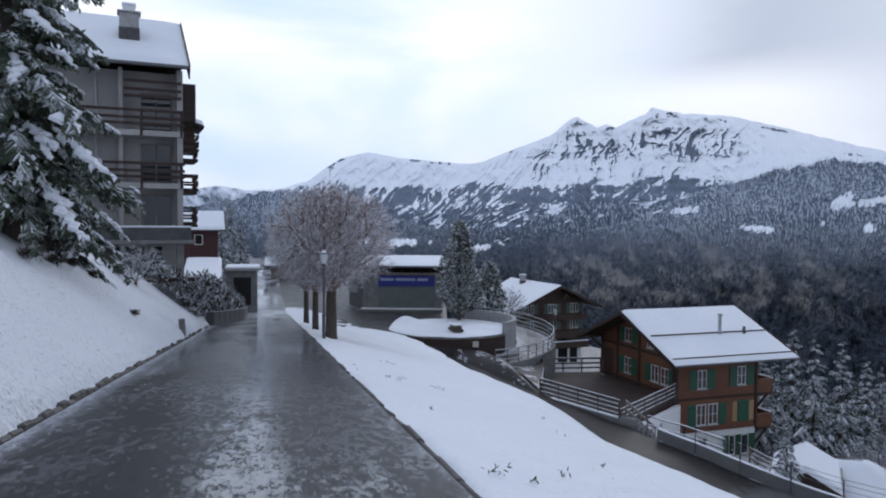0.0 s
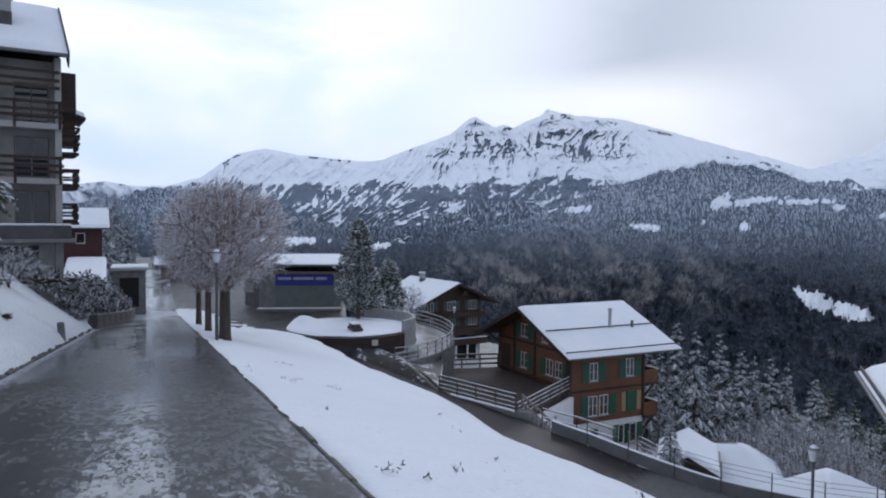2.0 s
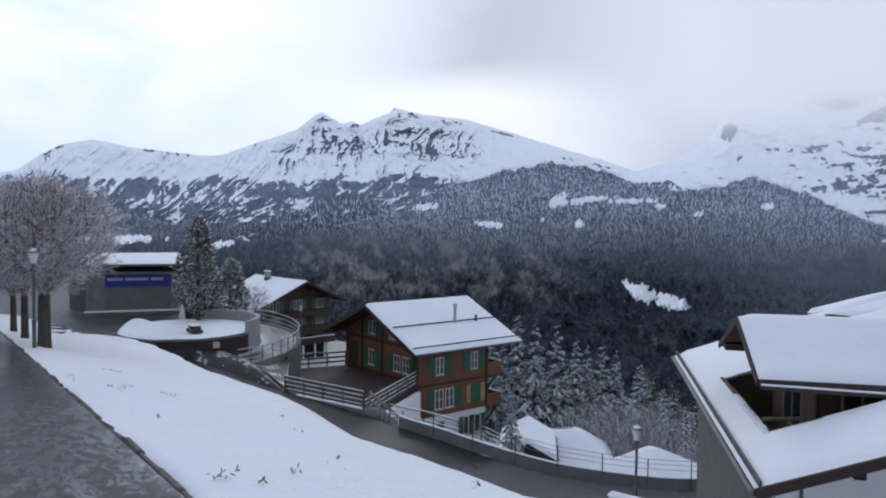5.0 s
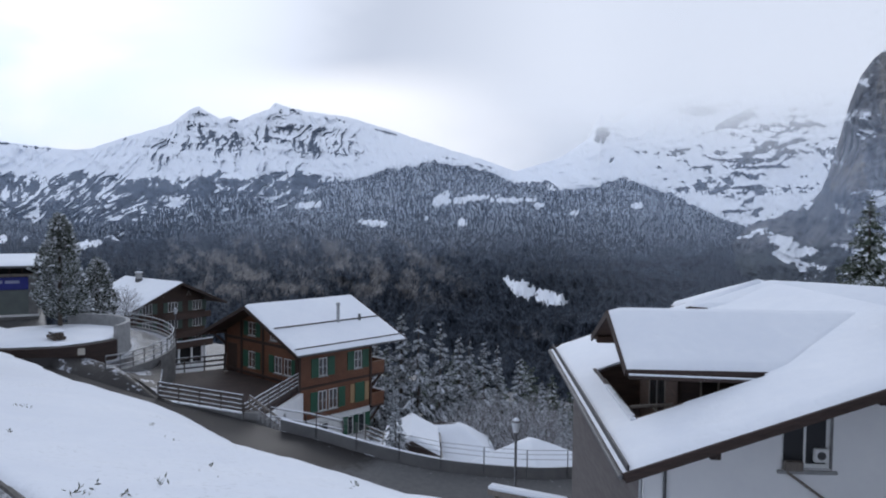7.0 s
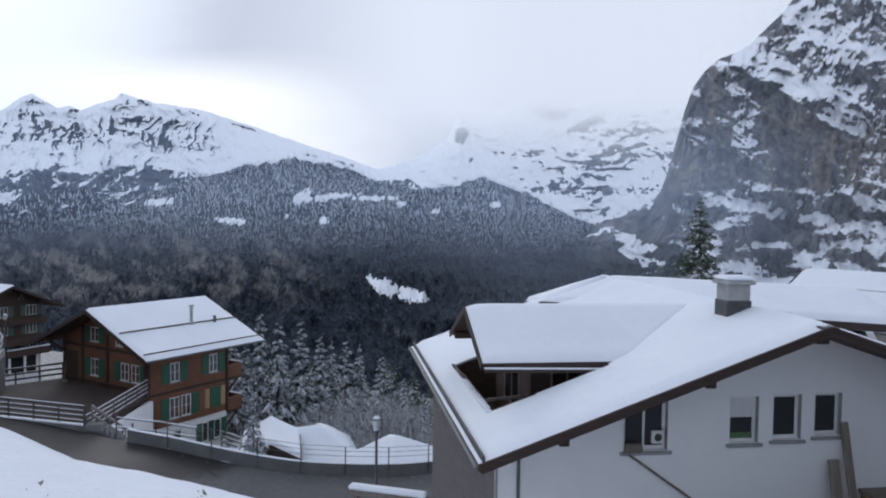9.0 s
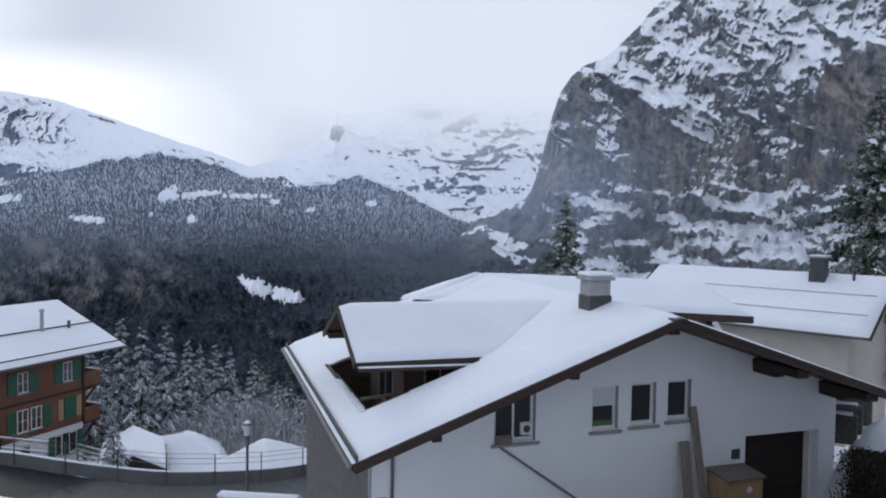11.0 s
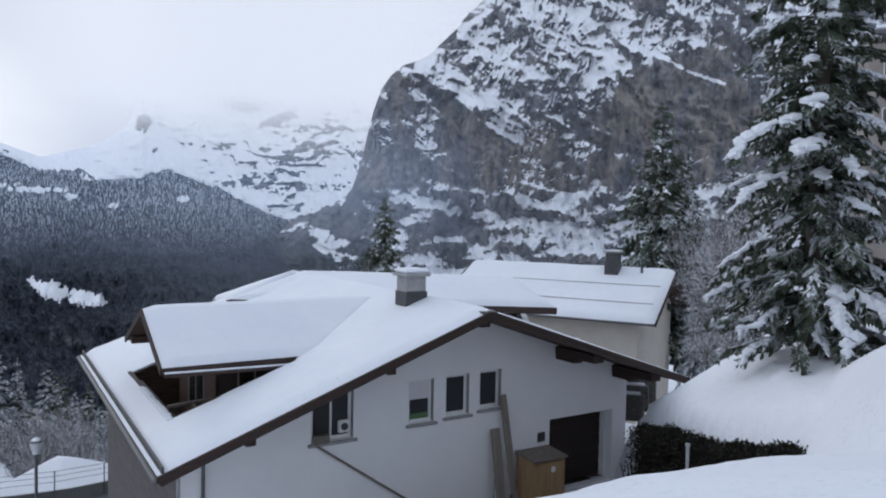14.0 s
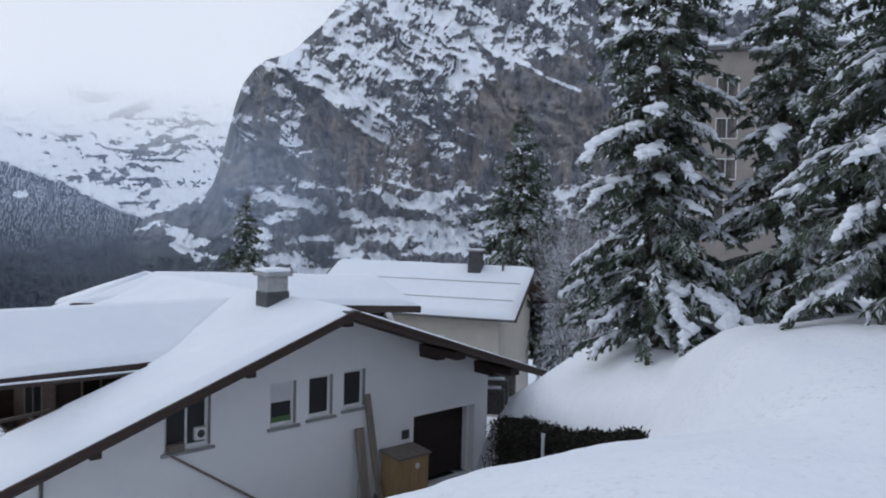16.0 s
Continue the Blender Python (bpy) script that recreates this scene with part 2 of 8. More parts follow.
def mountain_mat(name, rock_a, rock_b, wood_a, wood_b, fine=0.02, size=0.012, deep=34.0, hold=1.0, column=0.5, grain=0.22, lift=0.35):
    """Rock, forest and snow: the snow lies where the fine relief faces up, more or less of it by attribute."""
    m, nt, b = blank(name)
    v = coords(nt)
    n1, n2 = fbm(nt, v, fine, 6, 0.65), fbm(nt, v, fine * 0.2, 5)
    # relief: broken blocks with upright ribs
    blocks = fbm(nt, coords(nt, (1, 1, 1.3)), size, 7, 0.5, 0.6)
    ribs = fbm(nt, coords(nt, (1, 1, 0.16)), size * 2.5, 6, 0.55, 0.3)
    height = arith(nt, "ADD", blocks, arith(nt, "MULTIPLY", ribs, column))
    bump = node(nt, "Bump", Strength=1.0, Distance=deep)
    nt.links.new(height, bump.inputs["Height"])
    fine_z = nt.nodes.new("ShaderNodeSeparateXYZ")
    nt.links.new(bump.outputs[0], fine_z.inputs[0])
    tilt = arith(nt, "SUBTRACT", fine_z.outputs["Z"], up(nt))
    # grey beds, dark seeping streaks, pale scars
    rock = blend(nt, ramp(nt, arith(nt, "ADD", arith(nt, "MULTIPLY", ribs, 0.6), arith(nt, "MULTIPLY", n2, 0.4)), 0.42, 0.58), rock_a, rock_b)
    # crevice shade painted in as a darker tone along the cracks
    cracks = fbm(nt, coords(nt, (1, 1, 0.3)), size * 7, 8, 0.72)
    rock = blend(nt, ramp(nt, cracks, 0.47, 0.58, 0, 0.8), rock, tuple(0.45 * c for c in rock_a))
    seep = fbm(nt, coords(nt, (1, 1, 0.07)), size * 4.5, 5, 0.6)
    tan = arith(nt, "MULTIPLY", ramp(nt, arith(nt, "ADD", arith(nt, "MULTIPLY", n2, 0.4), arith(nt, "MULTIPLY", seep, 0.6)), 0.40, 0.50), attr(nt, "warm"), True)
    rock = blend(nt, tan, rock, blend(nt, ramp(nt, cracks, 0.44, 0.58), (0.30, 0.25, 0.195), (0.17, 0.148, 0.125)))
    rock = blend(nt, ramp(nt, seep, 0.52, 0.60, 0, 0.7), rock, tuple(0.55 * c for c in rock_a))
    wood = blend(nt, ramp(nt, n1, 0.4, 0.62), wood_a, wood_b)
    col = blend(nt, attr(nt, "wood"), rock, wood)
    sn = arith(nt, "ADD", attr(nt, "cover"), arith(nt, "MULTIPLY", arith(nt, "MULTIPLY", tilt, hold), arith(nt, "SUBTRACT", 1.0, arith(nt, "MULTIPLY", attr(nt, "wood"), 0.9))))
    sn = arith(nt, "ADD", sn, arith(nt, "MULTIPLY", arith(nt, "SUBTRACT", n1, 0.5), grain))
    col = blend(nt, ramp(nt, sn, 0.46, 0.54), col, (0.86, 0.88, 0.92))
    nt.links.new(col, b.inputs["Base Color"])
    b.inputs["Roughness"].default_value = 0.9
    b.inputs["Specular IOR Level"].default_value = 0.1
    soft = node(nt, "Bump", Strength=lift, Distance=deep)
    nt.links.new(height, soft.inputs["Height"])
    nt.links.new(soft.outputs[0], b.inputs["Normal"])
    return m


def plank_mat(name, ca, cb, board=0.16, rough=0.65):
    """Weathered timber boards, grain along x."""
    m, nt, b = blank(name)
    v = coords(nt)
    g = fbm(nt, coords(nt, (1.2, 1.2, 14)), 2.2, 6, 0.65)
    big = fbm(nt, v, 0.6, 4)
    sep = nt.nodes.new("ShaderNodeSeparateXYZ")
    nt.links.new(v, sep.inputs[0])
    saw = arith(nt, "FRACT", arith(nt, "DIVIDE", sep.outputs["Z"], board), 0)
    joint = arith(nt, "LESS_THAN", saw, 0.09)
    col = blend(nt, ramp(nt, arith(nt, "ADD", arith(nt, "MULTIPLY", g, 0.6), arith(nt, "MULTIPLY", big, 0.4)), 0.36, 0.64), ca, cb)
    col = blend(nt, arith(nt, "MULTIPLY", joint, 0.6), col, tuple(0.3 * c for c in ca))
    nt.links.new(col, b.inputs["Base Color"])
    b.inputs["Roughness"].default_value = rough
    relief(nt, b, arith(nt, "SUBTRACT", g, joint), 0.35, 0.012)
    return m


def leafy(name, ca, cb, snow=1.0, lo=0.35, hi=0.75, scale=3.0, line=None, clump=0.0):
    """Needles or twigs; snow lies on what faces up."""
    m, nt, b = blank(name)
    v = coords(nt)
    n = fbm(nt, v, scale, 4)
    col = blend(nt, ramp(nt, n, 0.35, 0.65), ca, cb)
    f = arith(nt, "ADD", arith(nt, "MULTIPLY", up(nt), 1 - 0.6 * clump), arith(nt, "MULTIPLY", arith(nt, "SUBTRACT", n, 0.5), 0.8 + 3.0 * clump))
    if line:
        # rime thickens with altitude, and also lightens the upper trees as haze would
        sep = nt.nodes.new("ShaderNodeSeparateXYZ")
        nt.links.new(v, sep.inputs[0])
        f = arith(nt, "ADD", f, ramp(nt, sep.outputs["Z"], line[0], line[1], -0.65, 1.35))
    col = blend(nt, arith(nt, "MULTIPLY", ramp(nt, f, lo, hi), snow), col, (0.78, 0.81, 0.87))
    nt.links.new(col, b.inputs["Base Color"])
    b.inputs["Roughness"].default_value = 0.8
    b.inputs["Specular IOR Level"].default_value = 0.15
    return m


def glass_mat(name, tint=(0.03, 0.035, 0.04)):
    m, nt, b = blank(name)
    b.inputs["Base Color"].default_value = (*tint, 1)
    b.inputs["Roughness"].default_value = 0.06
    b.inputs["Specular IOR Level"].default_value = 0.7
    n = fbm(nt, coords(nt), 1.5, 2)
    relief(nt, b, n, 0.05, 0.02)
    return m


def veil_mat(name, density, lo, hi, axis_scale, noise_amount=0.6, tone=(0.86, 0.88, 0.92), glow=False):
    """Cloud or mist as a tinted see-through sheet: thins out by height and by its own wisps; lit by the sky, or
    emitting its tone if glow is set.
    """
    m = bpy.data.materials.new(name)
    m.use_nodes = True
    nt = m.node_tree
    nt.nodes.clear()
    out = nt.nodes.new("ShaderNodeOutputMaterial")
    mix, add = nt.nodes.new("ShaderNodeMixShader"), nt.nodes.new("ShaderNodeMixShader")
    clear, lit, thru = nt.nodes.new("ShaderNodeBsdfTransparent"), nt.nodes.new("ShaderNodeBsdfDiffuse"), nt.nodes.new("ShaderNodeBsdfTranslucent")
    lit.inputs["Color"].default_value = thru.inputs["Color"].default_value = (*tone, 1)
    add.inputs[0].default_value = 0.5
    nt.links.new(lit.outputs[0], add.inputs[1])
    nt.links.new(thru.outputs[0], add.inputs[2])
    v = coords(nt)
    sep = nt.nodes.new("ShaderNodeSeparateXYZ")
    nt.links.new(v, sep.inputs[0])
    wisps = fbm(nt, coords(nt, axis_scale), 1.0, 6, 0.55)
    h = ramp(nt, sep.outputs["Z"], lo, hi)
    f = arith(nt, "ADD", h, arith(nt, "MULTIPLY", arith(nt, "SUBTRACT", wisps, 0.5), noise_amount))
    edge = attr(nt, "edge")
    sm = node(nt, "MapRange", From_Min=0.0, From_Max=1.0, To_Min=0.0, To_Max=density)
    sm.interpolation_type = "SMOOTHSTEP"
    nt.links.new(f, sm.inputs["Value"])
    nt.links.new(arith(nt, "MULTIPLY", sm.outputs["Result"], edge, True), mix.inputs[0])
    nt.links.new(clear.outputs[0], mix.inputs[1])
    if glow:
        em = nt.nodes.new("ShaderNodeEmission")
        em.inputs["Color"].default_value = (*tone, 1)
        nt.links.new(em.outputs[0], mix.inputs[2])
    else:
        nt.links.new(add.outputs[0], mix.inputs[2])
    nt.links.new(mix.outputs[0], out.inputs[0])
    return m


M_GROUND = ground_mat()
M_SNOW = snow_mat("roof_snow")
M_ROAD = road_mat()
M_ROAD2 = lane_mat()
M_KERB = simple("kerb_stone", (0.035, 0.033, 0.031), (0.13, 0.12, 0.11), 9, 0.75, bump=0.5, dist=0.02, vary=0.2)
M_CONC = simple("concrete", (0.25, 0.25, 0.25), (0.36, 0.36, 0.355), 2.5, 0.85, bump=0.25)
M_CONC_K = simple("dark_wet_concrete", (0.05, 0.05, 0.052), (0.10, 0.10, 0.102), 1.5, 0.8, bump=0.3)
M_CONC_D = simple("stained_concrete", (0.12, 0.12, 0.118), (0.22, 0.215, 0.21), 2.0, 0.85, bump=0.3)
M_RENDER = simple("white_render", (0.792, 0.792, 0.803), (0.840, 0.840, 0.840), 0.9, 0.85, bump=0.12)
M_WHITE = simple("white_paint", (0.68, 0.68, 0.67), (0.78, 0.78, 0.77), 4, 0.55)
M_CREAM = simple("cream_render", (0.46, 0.43, 0.37), (0.54, 0.50, 0.44), 1.2, 0.85)
M_TIMBER = plank_mat("brown_timber", (0.105, 0.042, 0.022), (0.215, 0.092, 0.046), 0.2)
M_TIMBER_D = plank_mat("dark_timber", (0.028, 0.015, 0.011), (0.065, 0.033, 0.021), 0.2)
M_FASCIA = simple("dark_brown_wood", (0.020, 0.012, 0.010), (0.045, 0.026, 0.020), 5, 0.75, stretch=(0.3, 0.3, 3))
M_SIDE = simple("grey_brown_wall", (0.085, 0.075, 0.072), (0.15, 0.135, 0.13), 4, 0.85, stretch=(0.3, 0.3, 3))
M_FASCIA2 = simple("worn_brown_wood", (0.050, 0.030, 0.022), (0.10, 0.06, 0.043), 5, 0.8, stretch=(0.3, 0.3, 3))
M_PLY = simple("pale_plywood", (0.30, 0.19, 0.095), (0.40, 0.27, 0.14), 2, 0.6, stretch=(6, 6, 0.6))
M_GREYWOOD = simple("grey_weathered_wood", (0.13, 0.11, 0.095), (0.25, 0.215, 0.185), 4, 0.8, stretch=(4, 4, 0.4), vary=0.15)
M_RAILWOOD = simple("dark_rail_wood", (0.055, 0.045, 0.04), (0.11, 0.095, 0.085), 5, 0.8, stretch=(4, 4, 0.5), vary=0.15)
M_GREEN = simple("green_shutter_paint", (0.016, 0.075, 0.042), (0.028, 0.105, 0.06), 6, 0.5)
M_GLASS = glass_mat("window_glass")
M_GLASS_C = glass_mat("curtained_glass", (0.13, 0.135, 0.145))
M_SHUTTER = simple("faded_green_shutter", (0.045, 0.068, 0.055), (0.07, 0.10, 0.08), 6, 0.6)
M_WALLGREY = simple("grey_lane_concrete", (0.105, 0.105, 0.108), (0.15, 0.149, 0.147), 1.2, 0.85, bump=0.3)
# reflected sky is lifted into this grey pane tint
M_GLASS_B = glass_mat("dark_glass", (0.05, 0.052, 0.057))
M_LEAD = simple("dark_sheet_metal", (0.035, 0.036, 0.038), (0.075, 0.075, 0.078), 4, 0.6)
M_METAL = simple("grey_metal", (0.09, 0.092, 0.095), (0.16, 0.16, 0.165), 8, 0.45, metal=0.7)
M_GALV = simple("galvanised_metal", (0.30, 0.31, 0.32), (0.42, 0.43, 0.44), 6, 0.4, metal=0.6)
M_BLUE = simple("blue_banner", (0.012, 0.017, 0.16), (0.02, 0.028, 0.23), 2, 0.5, bump=0.05)
M_PALE = simple("pale_lettering", (0.26, 0.28, 0.42), (0.34, 0.36, 0.50), 3, 0.6, bump=0.0)
M_GREY_P = simple("grey_panel", (0.10, 0.115, 0.11), (0.13, 0.15, 0.14), 1.5, 0.6)
M_BARK = simple("bark", (0.04, 0.032, 0.026), (0.10, 0.08, 0.065), 7, 0.9, bump=0.6, stretch=(2, 2, 0.5), dist=0.03)
M_NEEDLE = leafy("spruce_needles", (0.066, 0.084, 0.060), (0.145, 0.168, 0.12), 0.88, 0.24, 0.72, 1.6, None, 0.6)
M_BOUGHSNOW = snow_mat("bough_snow")
# tones raised to stand in for the lift of thin haze
M_NEEDLE_S = leafy("frosted_needles", (0.042, 0.052, 0.050), (0.12, 0.135, 0.128), 0.9, -0.12, 0.75, 1.6, None, 0.3)
M_PINE = leafy("pine_needles", (0.055, 0.066, 0.05), (0.13, 0.145, 0.11), 0.85, 0.0, 0.6, 1.2, None, 0.4)
M_TWIG = leafy("snowy_twigs", (0.125, 0.076, 0.058), (0.24, 0.155, 0.125), 0.9, -0.15, 0.6, 3.0)
M_TWIG_W = leafy("rimed_twigs", (0.045, 0.038, 0.034), (0.14, 0.12, 0.105), 0.85, -0.02, 0.7, 1.2)
M_HEDGE = leafy("hedge_leaves", (0.012, 0.012, 0.008), (0.034, 0.030, 0.021), 0.12, 0.7, 1.1, 6.0)
# distance haze is put into these bluish tree tones
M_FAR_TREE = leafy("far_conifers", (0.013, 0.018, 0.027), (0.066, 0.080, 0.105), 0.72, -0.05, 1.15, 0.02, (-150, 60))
M_RED = simple("red_brown_boards", (0.04, 0.012, 0.012), (0.065, 0.02, 0.018), 3, 0.65)
# near-black paint standing for unlit depth behind panes and in openings
M_DARK = simple("painted_unlit_depth", (0.008, 0.008, 0.009), (0.016, 0.015, 0.015), 3, 0.9)
M_GARAGE = simple("garage_door_brown", (0.016, 0.009, 0.008), (0.03, 0.018, 0.015), 3, 0.8, stretch=(0.4, 0.4, 4))
M_CURTAIN = simple("white_curtain", (0.6, 0.6, 0.62), (0.72, 0.72, 0.74), 8, 0.9, stretch=(8, 8, 0.3))
# distance haze put into these rock and forest colours: bluer and paler
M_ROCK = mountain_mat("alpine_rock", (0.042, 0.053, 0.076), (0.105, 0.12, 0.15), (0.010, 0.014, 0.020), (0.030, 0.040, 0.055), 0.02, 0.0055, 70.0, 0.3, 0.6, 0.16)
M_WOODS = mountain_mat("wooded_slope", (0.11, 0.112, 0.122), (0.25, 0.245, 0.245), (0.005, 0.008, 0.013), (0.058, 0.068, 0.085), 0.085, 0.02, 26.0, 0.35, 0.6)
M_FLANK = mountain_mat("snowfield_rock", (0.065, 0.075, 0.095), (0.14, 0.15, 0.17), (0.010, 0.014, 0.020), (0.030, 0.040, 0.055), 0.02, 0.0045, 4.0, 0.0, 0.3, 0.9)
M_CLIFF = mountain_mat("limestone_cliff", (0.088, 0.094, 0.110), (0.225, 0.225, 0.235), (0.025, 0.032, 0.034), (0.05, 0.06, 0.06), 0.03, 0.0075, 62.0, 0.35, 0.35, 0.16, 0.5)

# ---- building blocks ----
class Shape:
    """A growing mesh: vertices and faces."""

    def __init__(self):
        self.v, self.f = [], []

    def add(self, verts, faces):
        o = len(self.v)
        self.v += [tuple(p) for p in verts]
        self.f += [tuple(i + o for i in f) for f in faces]
        return self

    def box(self, x0, y0, z0, x1, y1, z1, m=None, c=0.0):
        """A block, its edges chamfered by c."""
        x0, x1, y0, y1, z0, z1 = min(x0, x1), max(x0, x1), min(y0, y1), max(y0, y1), min(z0, z1), max(z0, z1)
        if c <= 0:
            v = [(x, y, z) for x in (x0, x1) for y in (y0, y1) for z in (z0, z1)]
            f = [(0, 1, 3, 2), (4, 6, 7, 5), (0, 4, 5, 1), (2, 3, 7, 6), (0, 2, 6, 4), (1, 5, 7, 3)]
        else:
            c = min(c, 0.45 * min(x1 - x0, y1 - y0, z1 - z0))
            lo, hi = (x0, y0, z0), (x1, y1, z1)
            v, key = [], {}
            for sx in (0, 1):
                for sy in (0, 1):
                    for sz in (0, 1):
                        s = (sx, sy, sz)
                        for a in range(3):
                            p = [hi[k] if s[k] else lo[k] for k in range(3)]
                            for k in range(3):
                                if k != a:
                                    p[k] += -c if s[k] else c
                            key[s, a] = len(v)
                            v.append(tuple(p))
            f = []
            for a in range(3):
                b, d = (a + 1) % 3, (a + 2) % 3
                for side in (0, 1):
                    q = []
                    for i, j in ((0, 0), (1, 0), (1, 1), (0, 1)):
                        s = [0, 0, 0]
                        s[a], s[b], s[d] = side, i, j
                        q.append(key[tuple(s), a])
                    f.append(tuple(q if side else q[::-1]))
                for i in (0, 1):
                    for j in (0, 1):
                        q = []
                        for k, ax in ((0, b), (1, b), (1, d), (0, d)):
                            s = [0, 0, 0]
                            s[a], s[b], s[d] = k, i, j
                            q.append(key[tuple(s), ax])
                        f.append(tuple(q if i != j else q[::-1]))
            for sx in (0, 1):
                for sy in (0, 1):
                    for sz in (0, 1):
                        s = (sx, sy, sz)
                        q = (key[s, 0], key[s, 1], key[s, 2])
                        f.append(q if (sx + sy + sz) % 2 else q[::-1])
        if m is not None:
            v = [tuple(m @ Vector(p)) for p in v]
        return self.add(v, f)

    def tube(self, a, b, ra, rb=None, n=8, caps=True):
        a, b = Vector(a), Vector(b)
        rb = ra if rb is None else rb
        d = (b - a).normalized()
        s = d.orthogonal().normalized()
        t = d.cross(s)
        ring = [s * math.cos(2 * math.pi * i / n) + t * math.sin(2 * math.pi * i / n) for i in range(n)]
        v = [a + r * ra for r in ring] + [b + r * rb for r in ring]
        f = [(i, (i + 1) % n, n + (i + 1) % n, n + i) for i in range(n)]
        if caps:
            f += [tuple(range(n - 1, -1, -1)), tuple(range(n, 2 * n))]
        return self.add(v, f)

    def beam(self, a, b, w, h, c=0.01):
        """A squared timber from a to b, w wide and h high."""
        a, b = Vector(a), Vector(b)
        d = b - a
        x = d.normalized()
        y = Vector((0, 0, 1)).cross(x)
        y = y.normalized() if y.length > 1e-4 else Vector((0, 1, 0))
        z = x.cross(y)
        m = Matrix((x, y, z)).transposed().to_4x4()
        m.translation = a
        return self.box(0, -w / 2, -h / 2, d.length, w / 2, h / 2, m, c)

    def slab(self, quad, thick):
        """A sheet on four corners (counter-clockwise from above), thickened downwards."""
        q = [Vector(p) for p in quad]
        v = q + [p - Vector((0, 0, thick)) for p in q]
        n = len(q)
        return self.add(v, [tuple(range(n)), tuple(range(2 * n - 1, n - 1, -1))] + [(i, i + n, (i + 1) % n + n, (i + 1) % n) for i in range(n)])

    def prism(self, outline, y0, y1):
        """An outline in x and z, drawn out along y."""
        n = len(outline)
        v = [(x, y0, z) for x, z in outline] + [(x, y1, z) for x, z in outline]
        return self.add(v, [tuple(range(n)), tuple(range(2 * n - 1, n - 1, -1))] + [(i, i + n, (i + 1) % n + n, (i + 1) % n) for i in range(n)])

    def mesh(self, name, material=None, smooth=False):
        me = bpy.data.meshes.new(name)
        me.from_pydata(self.v, [], self.f)
        if smooth:
            me.polygons.foreach_set("use_smooth", [True] * len(me.polygons))
        if material:
            me.materials.append(material)
        me.update()
        return me


def part(name, shape, material, parent, label="", smooth=False, m=None):
    """One mesh object under a thing or under a part."""
    ob = new(name, shape if isinstance(shape, bpy.types.Mesh) else shape.mesh(name, material, smooth))
    ob.parent = parent
    if m is not None:
        ob.matrix_basis = m
    if label:
        ob["label"] = label
    return ob


def thing(name, label, category, m=None, group="", kind=""):
    ob = new(name)
    ob.empty_display_size = 0.2
    if m is not None:
        ob.matrix_basis = m
    return tagged(ob, label, category, group, kind)


def solo(name, shape, material, label, category, m=None, group="", kind="", smooth=False):
    ob = new(name, shape if isinstance(shape, bpy.types.Mesh) else shape.mesh(name, material, smooth))
    if m is not None:
        ob.matrix_basis = m
    return tagged(ob, label, category, group, kind)


def aim(az):
    """A unit step in the plan towards az degrees, clockwise from +y."""
    return np.array((math.sin(radians(az)), math.cos(radians(az))))


def at_az(az, d):
    x, y = aim(az) * d
    return float(x), float(y)


# ---- numeric noise ----
def lattice(seed):
    return np.random.RandomState(seed).rand(256, 256)


def vnoise(x, y, seed=0):
    g = lattice(seed)
    xi, yi = np.floor(x).astype(int), np.floor(y).astype(int)
    fx, fy = x - xi, y - yi
    fx, fy = fx * fx * (3 - 2 * fx), fy * fy * (3 - 2 * fy)
    a, b = g[xi % 256, yi % 256], g[(xi + 1) % 256, yi % 256]
    c, d = g[xi % 256, (yi + 1) % 256], g[(xi + 1) % 256, (yi + 1) % 256]
    return (a * (1 - fx) + b * fx) * (1 - fy) + (c * (1 - fx) + d * fx) * fy


def nfbm(x, y, octaves=5, seed=0, gain=0.5, ridged=False):
    s, a, tot = 0.0, 1.0, 0.0
    for k in range(octaves):
        n = vnoise(x * 2 ** k + 17.3 * k, y * 2 ** k + 9.1 * k, seed + k)
        s, tot, a = s + a * ((1 - abs(2 * n - 1)) if ridged else n), tot + a, a * gain
    return s / tot


def step(x, lo, hi):
    t = np.clip((x - lo) / (hi - lo), 0, 1)
    return t * t * (3 - 2 * t)


# ---- lie of the land ----
ROAD_AZ = -13.7
E_S, E_U = aim(ROAD_AZ), aim(ROAD_AZ + 90)
KERB_L, KERB_R = -2.9, 1.6
LANE = np.array(((-6, 55), (0, 46.5), (5.5, 40.5), (10.5, 33.5), (15.5, 29.0), (21, 26.5), (29, 25), (40, 26)))
LANE_W = 2.1


def road_z(s):
    """Height of the upper road along its length: a steep fall that levels out at the forecourt."""
    return -6.4 + 0.1 * 3.0 * np.logaddexp(0, (64 - s) / 3.0)


def lane_z(s):
    return np.interp(s, (8, 15, 22.7, 25.9, 30.8, 38.9, 46, 56), (-12.4, -12.2, -11.3, -10.75, -9.7, -8.8, -7.5, -6.5))


def lane_gap(x, y):
    """Signed distance to the lower lane: minus on the side of the upper road."""
    best, sign = np.full(np.shape(x), 1e9), np.ones(np.shape(x))
    for (ax, ay), (bx, by) in zip(LANE[:-1], LANE[1:]):
        dx, dy = bx - ax, by - ay
        t = np.clip(((x - ax) * dx + (y - ay) * dy) / (dx * dx + dy * dy), 0, 1)
        d = np.hypot(x - ax - t * dx, y - ay - t * dy)
        sg = np.where(dx * (y - ay) - dy * (x - ax) > 0, 1.0, -1.0)
        sign = np.where(d < best, sg, sign)
        best = np.minimum(best, d)
    return best * sign


